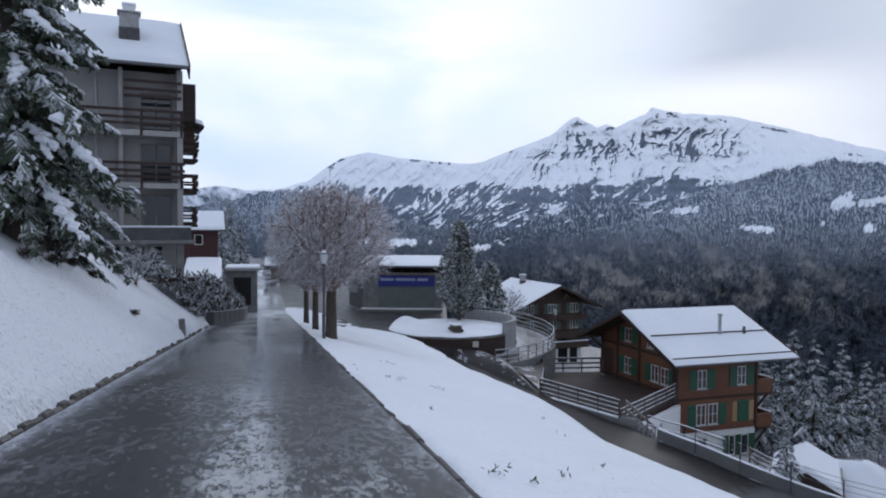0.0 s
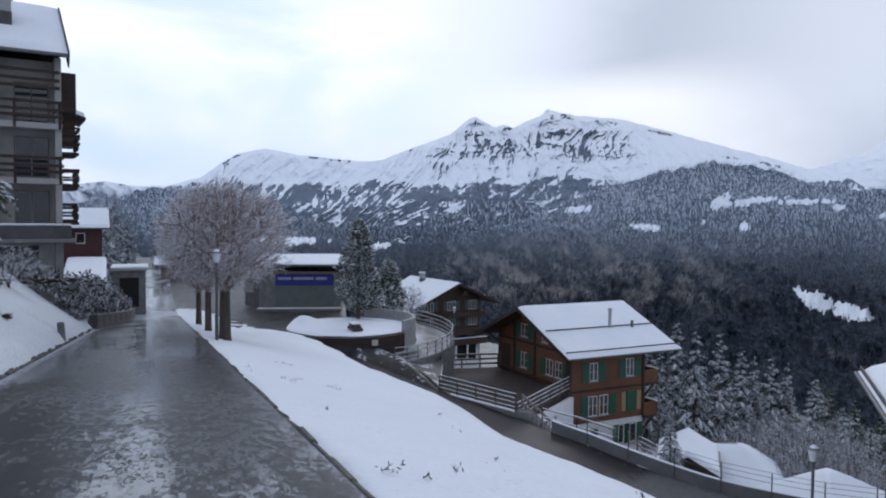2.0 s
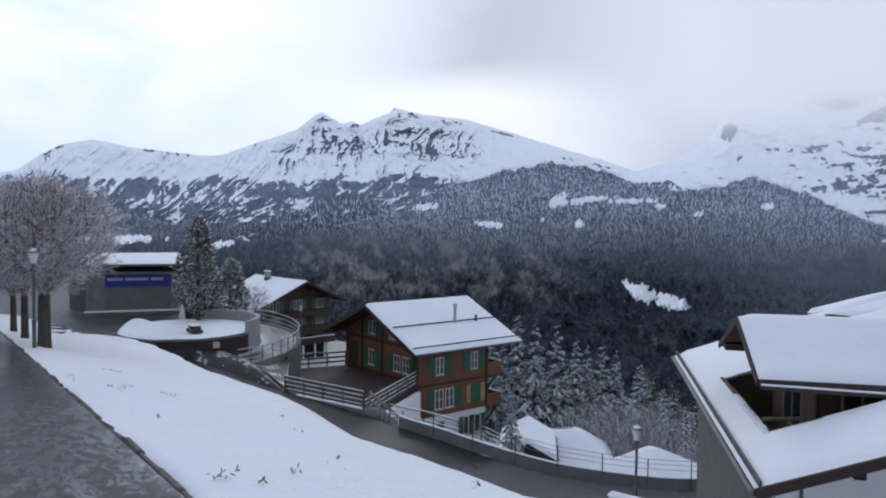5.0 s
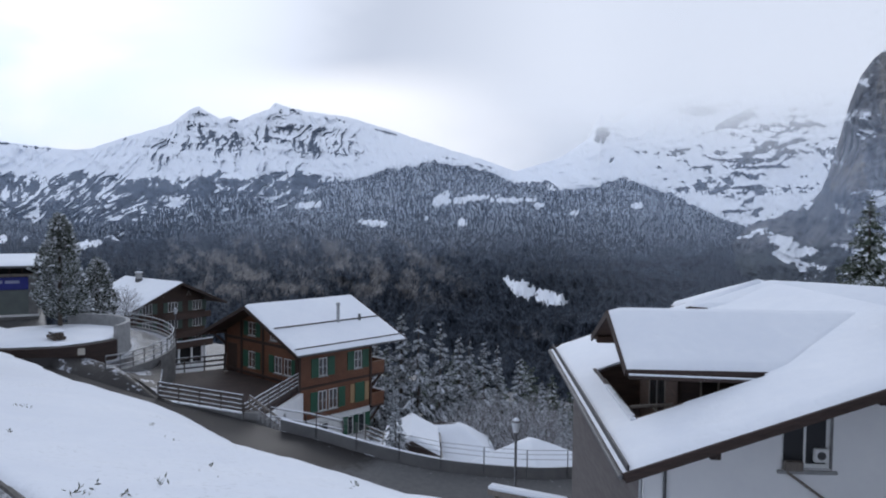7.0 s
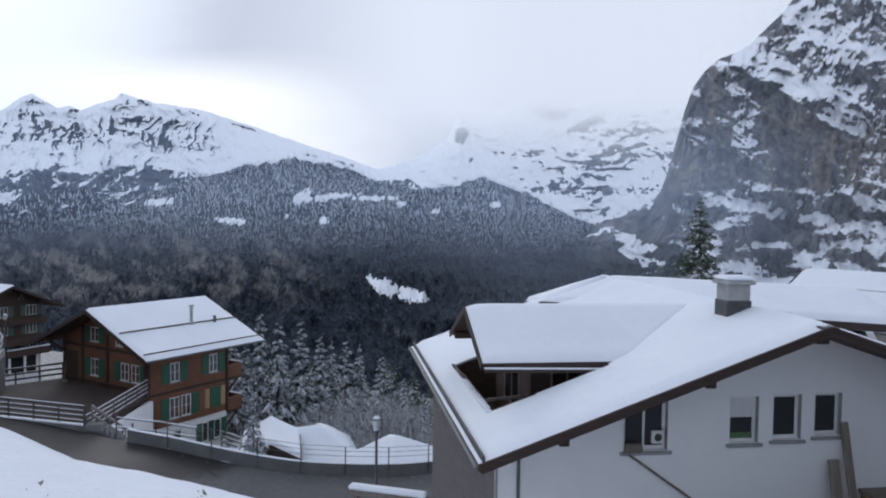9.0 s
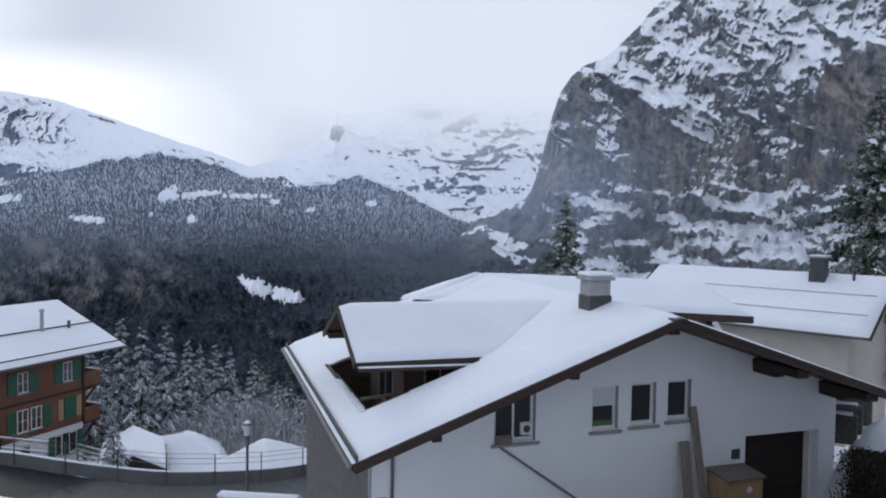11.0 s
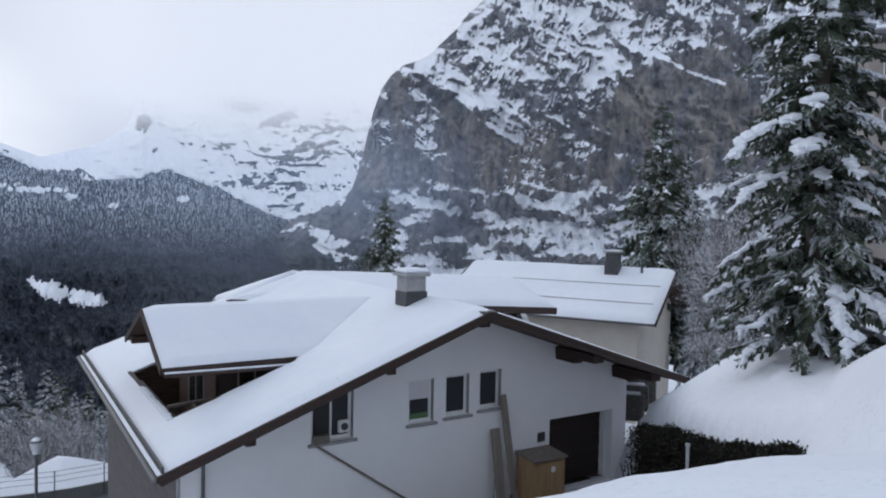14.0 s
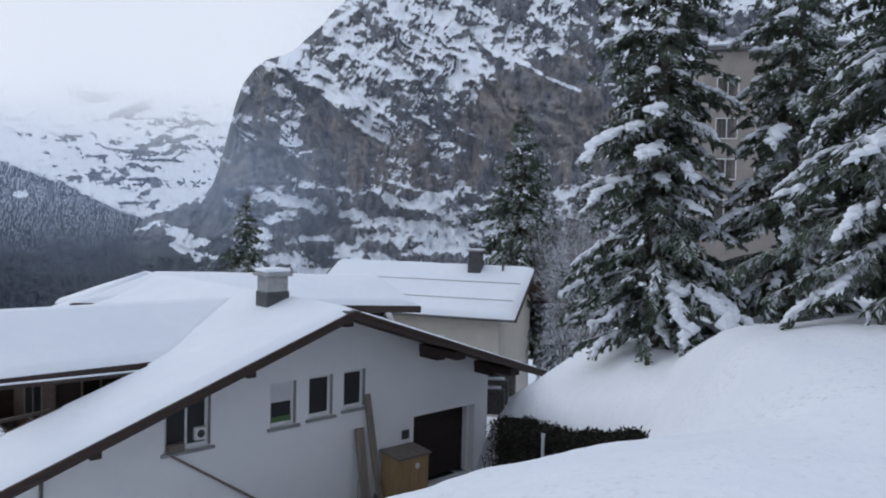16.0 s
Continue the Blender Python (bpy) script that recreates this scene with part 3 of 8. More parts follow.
def ground_z(x, y):
    x, y = np.asarray(x, float), np.asarray(y, float)
    s, u = x * E_S[0] + y * E_S[1], x * E_U[0] + y * E_U[1]
    zr = road_z(s)
    # bank above the road
    lift = 0.85 * 9 * np.tanh(np.maximum(0, -u + KERB_L) / 9) + 0.16 * np.maximum(0, -u - 9)
    lift = lift * (1 - 0.80 * step(s, 38.5, 48))
    left = zr + 0.10 + lift
    # verge and the steep meadow below the road
    cross = 0.045 + 0.016 * step(s, -0.9, 0.4) + 0.165 * step(s, -1, 9) - 0.10 * step(s, 30, 48)
    crest = 6.2 + 1.0 * step(-s, -0.6, 2.2) + 8 * step(-s, 3.0, 6.0) + 0.7 * step(s, 2, 8) + 2.2 * step(s, 14, 26)
    over = np.maximum(0, u - KERB_R)
    past = np.logaddexp(0, (u - crest) / 0.9) * 0.9
    right = zr + 0.06 - cross * over - (0.45 + 0.10 * step(s, 0, 5)) * past + 0.05 * np.sin(0.9 * s + 0.7 * u)
    hedge_s = -0.75 - 0.38 * (23.5 - u) - 0.62 * step(u, 20, 22.5)
    hill = np.where(s > -4.6, -1.8 - 0.70 * (s + 4.6), -1.8 + 0.25 * (-4.6 - s)) - 0.5 * np.maximum(0, 10.5 - u) - 0.7 * np.maximum(0, u - 23.3)
    hill = hill - 3.6 * step(s, hedge_s - 0.55, hedge_s + 0.35)
    hill = np.where(s > hedge_s + 0.35, -60.0, hill)
    right = np.maximum(right, hill) + 0.12 * np.exp(-np.abs(right - hill) * 1.6) * (1 - step(s, hedge_s - 0.8, hedge_s - 0.1))
    low = lane_z(s)
    gap = lane_gap(x, y)
    yard = -6.97 + 0.0 * s
    in_yard = step(s, -4, 0) * step(u, 11, 15) * step(-s, -13, -9) * (1 - step(u, 33, 40))
    right = np.where(in_yard > 0, np.maximum(right, right * (1 - in_yard) + yard * in_yard), right)
    base = np.where(in_yard > 0.5, yard, low)
    near = low + 0.12 + np.logaddexp(0, (right - low) / 0.35) * 0.35 - 0.2
    below = low - 0.9 * np.maximum(0, gap - LANE_W - 0.3 - 0.5 * step(s, 36, 42))
    below = np.maximum(below, -13.4 - 0.32 * np.maximum(0, gap - 9) - 0.25 * np.maximum(0, gap - 60))
    below = np.where((x > 4.5) & (s < 50) & (s > 33), np.minimum(below, np.maximum(-10.6, low - 5.0 * np.maximum(0, gap - LANE_W - 0.2))), below)
    side = step(gap, -0.5, 0.5)
    right = near * (1 - side) + below * side
    plateau = np.minimum(zr, np.maximum(-6.45 - 0.9 * np.maximum(0, u - 17.2), -17 - 0.22 * np.maximum(0, u - 30)))
    right = np.where(s > 45, right * (1 - step(s, 45, 50)) + plateau * step(s, 45, 50), right)
    # the ramp round the terrace and the fall beyond it
    tx, ty = x - 0.6, y - 53.6
    rt, ta = np.hypot(tx, ty), np.degrees(np.arctan2(tx, ty))
    zramp = -6.85 - 1.1 * np.clip((ta - 20) / 130, 0, 1)
    fall = np.where(rt < 4.3, right, np.maximum(zramp - 0.9 * np.maximum(0, rt - 7.7), np.minimum(right, -14.0 - 0.06 * rt)))
    ring = (ta > 0) & (ta < 172) & (s > 42)
    deep_in = step(s, 42, 46)
    right = np.where(ring, right * (1 - deep_in) + np.minimum(right, fall) * deep_in, right)
    z = np.where(u < 0, left, right)
    on = step(u, KERB_L - 0.25, KERB_L) * (1 - step(u, KERB_R, KERB_R + 0.25))
    z = z * (1 - on) + (zr - 0.12) * on
    lane = 1 - step(np.abs(gap), LANE_W - 0.1, LANE_W + 0.3)
    z = np.where(s < 52, z * (1 - lane) + (low - 0.12) * lane, z)
    r = np.hypot(x, y)
    z = z - 0.35 * np.maximum(0, r - 150) * step(r, 150, 260)
    return z


def gz(x, y):
    return float(ground_z(np.array([x]), np.array([y]))[0])


def grid_mesh(name, X, Y, Z, attrs=(), material=None, smooth=True, wrap=False):
    n, k = X.shape
    me = bpy.data.meshes.new(name)
    idx = np.arange(n * k).reshape(n, k)
    if wrap:
        idx = np.hstack((idx, idx[:, :1]))
    q = np.stack((idx[:-1, :-1], idx[:-1, 1:], idx[1:, 1:], idx[1:, :-1]), -1).reshape(-1, 4)
    me.vertices.add(n * k)
    me.vertices.foreach_set("co", np.stack((X, Y, Z), -1).reshape(-1).astype(np.float32))
    me.loops.add(q.size)
    me.loops.foreach_set("vertex_index", q.reshape(-1).astype(np.int32))
    me.polygons.add(len(q))
    me.polygons.foreach_set("loop_start", np.arange(0, q.size, 4, dtype=np.int32))
    me.polygons.foreach_set("use_smooth", np.full(len(q), smooth))
    for key, val in attrs:
        me.attributes.new(key, "FLOAT", "POINT").data.foreach_set("value", np.ascontiguousarray(val, np.float32).reshape(-1))
    if material:
        me.materials.append(material)
    me.update(calc_edges=True)
    me.validate()
    return me


# near ground, one sheet out to where the slopes hide it
rr = np.concatenate(([0.05], np.geomspace(0.8, 900, 250)))
aa = np.radians(np.concatenate((np.arange(-60, 120, 0.45), np.arange(120, 300, 3.0))))
RR, AA = np.meshgrid(rr, aa, indexing="ij")
GX, GY = RR * np.sin(AA), RR * np.cos(AA)
GZ = ground_z(GX, GY) + np.where(GX * E_U[0] + GY * E_U[1] < KERB_L - 0.4, 0.16, 0.0) * (nfbm(GX * 1.7, GY * 1.7, 4, 33) - 0.5) + 0.12 * (nfbm(GX * 0.5, GY * 0.5, 4, 3) - 0.5) * np.clip(RR / 12, 0.15, 1) + 0.07 * (nfbm(GX * 1.9, GY * 1.9, 4, 43) - 0.5)
GS, GU = GX * E_S[0] + GY * E_S[1], GX * E_U[0] + GY * E_U[1]
thin = np.where(GU < KERB_L, 0.95, 0.22 + 0.25 * step(nfbm(GX * 0.6, GY * 0.6, 3, 5), 0.55, 0.7))
bare = step(GS, 46, 50) * step(GU, 8.5 - (GS - 46) * 0.25, 9.5 - (GS - 46) * 0.25) * (1 - step(GU, 16, 18)) * (1 - step(GS, 110, 120))
GG = lane_gap(GX, GY)
# shaded floor under the trees below the lane, painted as dark bare litter
bare = np.maximum(bare, 0.62 * step(GG, 10, 15) * (GS > 0) * (1 - step(RR, 200, 300)))
bare = np.maximum(bare, step(GG, 1.9, 2.4) * (GS > 36) * (1 - step(GS, 60, 64)) * step(GU, 15, 17) * 0.8)
bare = np.maximum(bare, step(GG, -2.4, -1.9) * (1 - step(GG, 4.5, 6.5)) * step(GS, 33, 37) * (1 - step(GS, 52, 56)))
bare = np.maximum(bare, step(GU, 14.0, 15.5) * (GS > -0.7 - 0.38 * (23.5 - GU)) * (1 - step(GS, 7, 9)) * (1 - step(GU, 30, 32)))
ground = solo("ground", grid_mesh("ground", GX, GY, GZ, (("thin", thin), ("bare", bare)), M_GROUND, wrap=True), None,
              "snow-covered hillside meadow with thin turf showing through", "ground", kind="structure")


def strip(name, pts, z_of, half, label, material, kind="structure", lift=0.0, cols=41, side_only=None):
    """A roadway along plan points, cambered, with the sides marked for frost."""
    pts = np.asarray(pts, float)
    seg = np.hypot(*np.diff(pts, axis=0).T)
    d = np.concatenate(([0], np.cumsum(seg)))
    t = np.arange(0, d[-1], 0.6)
    # rounded line
    px = np.interp(t, d, pts[:, 0])
    py = np.interp(t, d, pts[:, 1])
    for _ in range(30):
        px[1:-1], py[1:-1] = (px[:-2] + 2 * px[1:-1] + px[2:]) / 4, (py[:-2] + 2 * py[1:-1] + py[2:]) / 4
    tx, ty = np.gradient(px), np.gradient(py)
    L = np.hypot(tx, ty)
    nx, ny = ty / L, -tx / L
    w = np.linspace(-1, 1, cols)
    X = px[:, None] + nx[:, None] * w * half
    Y = py[:, None] + ny[:, None] * w * half
    S = X * E_S[0] + Y * E_S[1]
    Z = z_of(S) + lift + 0.03 * (1 - w ** 2)
    side = 0.3 * np.abs(w) ** 3 * np.ones_like(X)
    if side_only is not None:
        side = np.clip(side_only * w, 0, 1) ** 3.0 * np.ones_like(X) * 1.25 + 0.8 * np.clip(-side_only * w, 0, 1) ** 2.2
        # pale slush where the road levels out; its tone also paints in the reflected sky
        side = np.maximum(side, 0.62 * step(S, 16, 34) * step(nfbm(X * 0.5, S * 0.16, 4, 8), 0.42, 0.6) + 0.5 * step(S, 42, 60))
    # bands down the middle that paint in the reflected sky, with more of it farther along
    U = X * E_U[0] + Y * E_U[1]
    wet_sheen = np.exp(-((U + 0.15) / 0.42) ** 4) + 0.75 * np.exp(-((U - 0.75) / 0.3) ** 4) - 0.55 * np.exp(-((U - 0.33) / 0.16) ** 2) - 0.5 * np.exp(-((U + 1.3) / 0.5) ** 2) + 1.3 * step(S, 10, 24)
    return solo(name, grid_mesh(name, X, Y, Z, (("side", side), ("wet_sheen", wet_sheen), ("damp", step(S, 25, 31) * np.ones_like(X))), material), None, label, "road", kind=kind)


mid = (KERB_L + KERB_R) / 2
road_pts = [E_S * s + E_U * mid for s in np.arange(-40, 125, 5.0)]
road = strip("road", road_pts, road_z, (KERB_R - KERB_L) / 2, "wet asphalt village road with slush along its sides", M_ROAD, side_only=-1)
lane = strip("lane", LANE, lane_z, LANE_W, "narrow damp asphalt lane below the meadow", M_ROAD2, lift=0.02)


def surface(s, u):
    p = E_S * s + E_U * u
    return float(p[0]), float(p[1])


# kerbs: rough stone edging above, a low dark kerb below
def kerb(name, u, out, height, label, s0, s1, length):
    top = thing(name, label, "kerb", kind="structure")
    rnd = random.Random(name)
    kinds = []
    for k in range(5):
        sh = Shape()
        w = 0.07 + 0.04 * rnd.random()
        h = height * (0.6 + 0.7 * rnd.random())
        sh.box(0.01, -w / 2, -0.2, length - 0.012, w / 2, h, None, 0.03)
        kinds.append(sh.mesh("kerb_stone", M_KERB))
    for i in range(int((s1 - s0) / length)):
        s = s0 + i * length
        x, y = surface(s, u + out * 0.03 * rnd.random())
        z = float(road_z(s)) - 0.02
        tilt = math.degrees(math.atan2(float(road_z(s + length)) - float(road_z(s)), length))
        part("kerb_stone", kinds[rnd.randrange(5)], None, top, m=pose(x, y, z, rnd.uniform(-8, 8), -tilt + rnd.uniform(-2.5, 2.5), 90 - ROAD_AZ + rnd.uniform(-2, 2)))
    return top


kerb("kerb_1", KERB_L - 0.06, -1, 0.10, "rough stone edging along the foot of the bank", 1.5, 47, 0.42)
kerb("kerb_2", KERB_R + 0.04, 1, 0.03, "low dark stone kerb along the snowy verge", 1.5, 58, 0.9)


# ---- mountains ----
def facing_up(X, Y, Z):
    """How far each point of a sheet faces up, and how far it faces along its rows."""
    P = np.stack((X, Y, Z), -1)
    n = np.cross(np.gradient(P, axis=1), np.gradient(P, axis=0))
    n = n / np.maximum(1e-9, np.linalg.norm(n, axis=-1, keepdims=True))
    n = n * np.sign(-(n[..., :1] * X[..., None] + n[..., 1:2] * Y[..., None]) + 1e-9)
    r = np.maximum(1.0, np.hypot(X, Y))
    return n[..., 2], (n[..., 0] * Y - n[..., 1] * X) / r


def ranked(q):
    """Values spread evenly over 0 to 1, keeping their order."""
    edges = np.quantile(q, np.linspace(0, 1, 201))
    return np.interp(q, edges, np.linspace(0, 1, 201))


def spot(A, E, az, el, wa, we, tilt=0.0):
    """A soft round patch at a compass direction and elevation."""
    return np.exp(-(((A - az) / wa) ** 2 + ((E - el - tilt * (A - az)) / we) ** 2))


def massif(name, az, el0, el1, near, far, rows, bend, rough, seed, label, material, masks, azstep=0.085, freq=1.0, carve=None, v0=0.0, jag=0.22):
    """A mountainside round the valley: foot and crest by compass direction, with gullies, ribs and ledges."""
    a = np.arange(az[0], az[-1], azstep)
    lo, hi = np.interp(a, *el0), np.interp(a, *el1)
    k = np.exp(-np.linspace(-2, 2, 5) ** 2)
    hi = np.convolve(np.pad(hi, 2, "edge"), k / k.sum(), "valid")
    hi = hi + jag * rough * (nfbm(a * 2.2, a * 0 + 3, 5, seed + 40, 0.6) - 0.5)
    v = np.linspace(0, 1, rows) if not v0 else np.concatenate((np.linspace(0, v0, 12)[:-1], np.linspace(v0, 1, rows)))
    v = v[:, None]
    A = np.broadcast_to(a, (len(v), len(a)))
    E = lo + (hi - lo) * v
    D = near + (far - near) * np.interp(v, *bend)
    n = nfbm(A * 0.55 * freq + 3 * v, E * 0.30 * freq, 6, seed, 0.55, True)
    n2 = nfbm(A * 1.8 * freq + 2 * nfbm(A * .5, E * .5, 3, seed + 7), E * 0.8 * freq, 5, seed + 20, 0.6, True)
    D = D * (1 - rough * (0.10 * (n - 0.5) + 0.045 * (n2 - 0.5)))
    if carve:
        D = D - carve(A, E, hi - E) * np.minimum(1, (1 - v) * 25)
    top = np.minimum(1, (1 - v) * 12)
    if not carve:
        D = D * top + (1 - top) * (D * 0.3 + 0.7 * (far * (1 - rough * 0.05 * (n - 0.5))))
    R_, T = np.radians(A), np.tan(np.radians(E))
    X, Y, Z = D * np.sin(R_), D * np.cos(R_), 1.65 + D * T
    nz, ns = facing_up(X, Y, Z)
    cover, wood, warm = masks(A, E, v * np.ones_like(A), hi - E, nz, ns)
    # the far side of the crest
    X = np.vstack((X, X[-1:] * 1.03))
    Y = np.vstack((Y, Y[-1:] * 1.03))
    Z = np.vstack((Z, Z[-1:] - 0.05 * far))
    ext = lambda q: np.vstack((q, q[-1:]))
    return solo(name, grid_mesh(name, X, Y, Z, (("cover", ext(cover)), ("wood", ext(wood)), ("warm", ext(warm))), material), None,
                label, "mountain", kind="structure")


def spur_lines(A, E):
    """Gullies running down the ridge: they lean one way under the plateau, and fall straight under the summits."""
    warp = nfbm(A * 0.5, E * 0.7, 4, 60) - 0.5
    lean = 0.95 - 0.9 * step(A, 3, 11) - 0.35 * step(A, 16, 24)
    p = A - lean * (E - 3) + (1.0 + 2.6 * step(A, 5, 9)) * warp
    return p, E + 0.5 * warp, warp


def carve_ridge(A, E, below):
    p, q, warp = spur_lines(A, E)
    big = nfbm(p * 0.55, q * 0.16, 3, 66, 0.5, True)
    mid_ = nfbm(p * 1.4 + 3, q * 0.6, 3, 61, 0.55, True)
    fine = nfbm(p * 3.4 + 1, q * 2.2 + 3 * warp, 4, 67, 0.6, True)
    band = (E + 0.5 * warp + 0.02 * A) / 0.85
    shelf = np.floor(band) + step(band - np.floor(band), 0.55, 1.0) - band
    calm = 1 - 0.8 * step(A, 20, 25)
    return calm * (150 * (big - 0.5) + 85 * (mid_ - 0.5) + 20 * (fine - 0.5)) - 30 * shelf * step(nfbm(A * 0.5, E * 0.6, 3, 63), 0.4, 0.6) * calm


def m_ridge(A, E, v, below, nz, ns):
    p, q, warp = spur_lines(A, E)
    run = nfbm(p * 3.6, q * 0.5, 5, 64, 0.66)
    grit = nfbm(A * 3.1, E * 3.6, 4, 65, 0.6)
    left, peak, right = 1 - step(A, 4, 8.5), step(A, 4, 8.5) * (1 - step(A, 20, 24)), step(A, 20, 24)
    wob = 1.6 * (nfbm(A * 0.5, E * 0.25, 4, 62) - 0.5)
    low_line = 2.75 + 0.35 * step(A, 5, 12) + wob
    face = step(low_line - E, -0.25, 0.35)
    amount = left * (1.12 - 0.6 * np.exp(-((below - 0.12) / 0.12) ** 2) * step(warp, -0.08, 0.04)) + right * 1.02
    amount = amount + peak * (1.0 - 0.28 * step(below, 0.7, 1.5) + 0.2 * step(below, 2.6, 3.4))
    amount = amount * (1 - face) + face * (0.25 - 0.10 * step(1.2 - E, 0, 2.0))
    # bare crags on the summit and the corner of the plateau
    for az, el, wa, we, tl in ((16.2, 8.2, 0.55, 0.34, -0.25), (17.4, 8.0, 0.7, 0.2, -0.35), (19.2, 7.9, 0.6, 0.2, -0.2), (10.4, 7.6, 0.35, 0.15, 0), (13.2, 7.2, 0.6, 0.15, 0.1),
                               (-8.4, 4.2, 0.9, 0.6, 0.6), (15.3, 6.0, 1.0, 0.4, -0.1), (18.6, 5.5, 0.5, 0.5, 0.4), (12.4, 5.9, 0.6, 0.5, 0.3), (9.6, 6.2, 0.8, 0.6, 0.3), (20.9, 7.5, 0.7, 0.10, -0.4),
                               (24.6, 6.65, 1.2, 0.10, -0.25), (29.4, 4.75, 0.9, 0.16, -0.2), (32.0, 4.2, 1.1, 0.12, -0.3)):
        amount = amount - 0.9 * spot(A, E, az, el, 0.8 * wa, 0.8 * we, tl) * step(grit, 0.40, 0.54)
    # snow runnels and open snow low on the face
    for az, el, wa, we, tl in ((10.2, 0.35, 1.3, 0.36, 0.35), (15.6, 1.35, 0.6, 0.26, 0.2), (4.4, -1.6, 1.1, 0.3, 0.35), (2.2, -2.3, 1.1, 0.3, 0.4), (-2.2, 0.6, 0.28, 0.9, 1.0), (-0.3, 0.0, 0.25, 0.7, 1.2), (-6.0, 1.7, 0.2, 0.8, 0.5),
                               (8.7, 0.9, 0.45, 0.3, 0.2), (12.3, 0.55, 0.5, 0.12, 0.3)):
        amount = amount + 1.1 * spot(A, E, az, el, wa, we, tl) * step(grit, 0.25, 0.5)
    score = ranked(nz - 0.55 * ns + 0.9 * (run - 0.5) * (0.1 + 0.9 * face) + 0.45 * (grit - 0.5) + 0.7 * (nfbm(A * 0.9, E * 1.0, 4, 59) - 0.5))
    cov = 0.5 + (1.5 - 0.7 * face) * (score - (1 - amount))
    wood = step(-0.4 + 1.9 * step(A, 5, 12) + 1.2 * (nfbm(A * 0.9, E * 0.9, 4, 69) - 0.5) - E, -0.2, 0.4)
    return np.clip(cov - 0.55 * wood * (cov < 0.95), -0.6, 1.6), wood, np.zeros_like(A)


def m_far(A, E, v, below, nz, ns):
    return 0.62 + 1.2 * (nfbm(A * 1.5, E * 2, 5, 91) - 0.42), np.zeros_like(A), np.zeros_like(A)


def m_forest(A, E, v, below, nz, ns):
    clear = np.zeros_like(A)
    wob = nfbm(A * 3.0, E * 3.6, 5, 77, 0.62) - 0.5
    spike = nfbm(A * 6.0, E * 0.8, 3, 78, 0.6) - 0.5
    # hay meadows let into the forest
    for az, el, wa, we, tl in ((-4.5, -1.7, 3.0, .30, 0), (5.2, -1.5, 1.0, .22, .25), (2.5, -2.2, 1.5, .25, .2), (18.5, 0.95, 1.3, .24, .1), (16.4, 1.0, .5, .2, .2), (23.6, -0.4, 1.1, .17, -.1),
                               (28.8, 1.55, 0.7, .42, .5), (30.6, 1.55, 2.4, .20, .12), (34.2, 1.5, 2.0, .14, .02), (30.5, -0.3, .4, .3, 0), (36.6, 1.1, .5, .16, 0), (44.0, 1.15, .5, .16, .1),
                               (35.4, -5.5, 1.1, .75, -.15), (37.4, -6.1, 1.4, .55, -.2), (34.4, -5.0, .5, .35, -.5), (27.6, 0.1, .35, .12, 0), (39.3, 0.6, .3, .12, 0)):
        q = ((A - az) / wa) ** 2 + ((E - el - tl * (A - az)) / we) ** 2 + 2.2 * wob + 0.9 * spike
        clear = np.maximum(clear, 1 - step(q, 0.6, 1.1))
    # bare rock faces low on the slope
    broken = nfbm(A * 0.9 + 0.4 * E, E * 0.9, 6, 55, 0.68)
    crag = 0.75 * step(broken, 0.50, 0.56) * step(-E, 0.8, 2.2) * step(E, -7.5, -5.5) * step(A, 6, 9) * (1 - step(A, 28, 33))
    for az, el, wa, we in ((14.3, -4.9, 1.3, .8), (10.7, -3.3, .8, 1.3), (17.6, -4.4, 1.0, .7), (20.5, -2.2, 1.2, .4), (35.8, -8.8, 1.2, .5), (23.5, -4.6, 1.5, .5)):
        crag = np.maximum(crag, spot(A, E, az, el, wa, we) * step(broken, 0.42, 0.54))
    thin = nfbm(A * 1.3, E * 1.8, 4, 52)
    dust = 0.38 * step(v, 0.42, 0.85) + 0.2 * (nfbm(A * 6, E * 8, 3, 58) - 0.5) * step(thin, 0.45, 0.65)
    return np.maximum(clear, dust), 1 - 0.85 * crag, 0.45 * crag


def carve_flank(A, E, below):
    w = nfbm(A * 0.4, E * 0.6, 4, 34) - 0.5
    band = (E - 0.05 * (A - 48) + 3.2 * w) / 1.15
    shelf = np.floor(band) + step(band - np.floor(band), 0.6, 1.0) - band
    return -55 * shelf * step(nfbm(A * 0.35, E * 0.9, 4, 33), 0.48, 0.62) + 70 * (nfbm(A * 0.6, E * 0.5, 4, 35, 0.5, True) - 0.5) + 10 * (nfbm(A * 1.5, E * 2.5, 3, 36, 0.5, True) - 0.5)


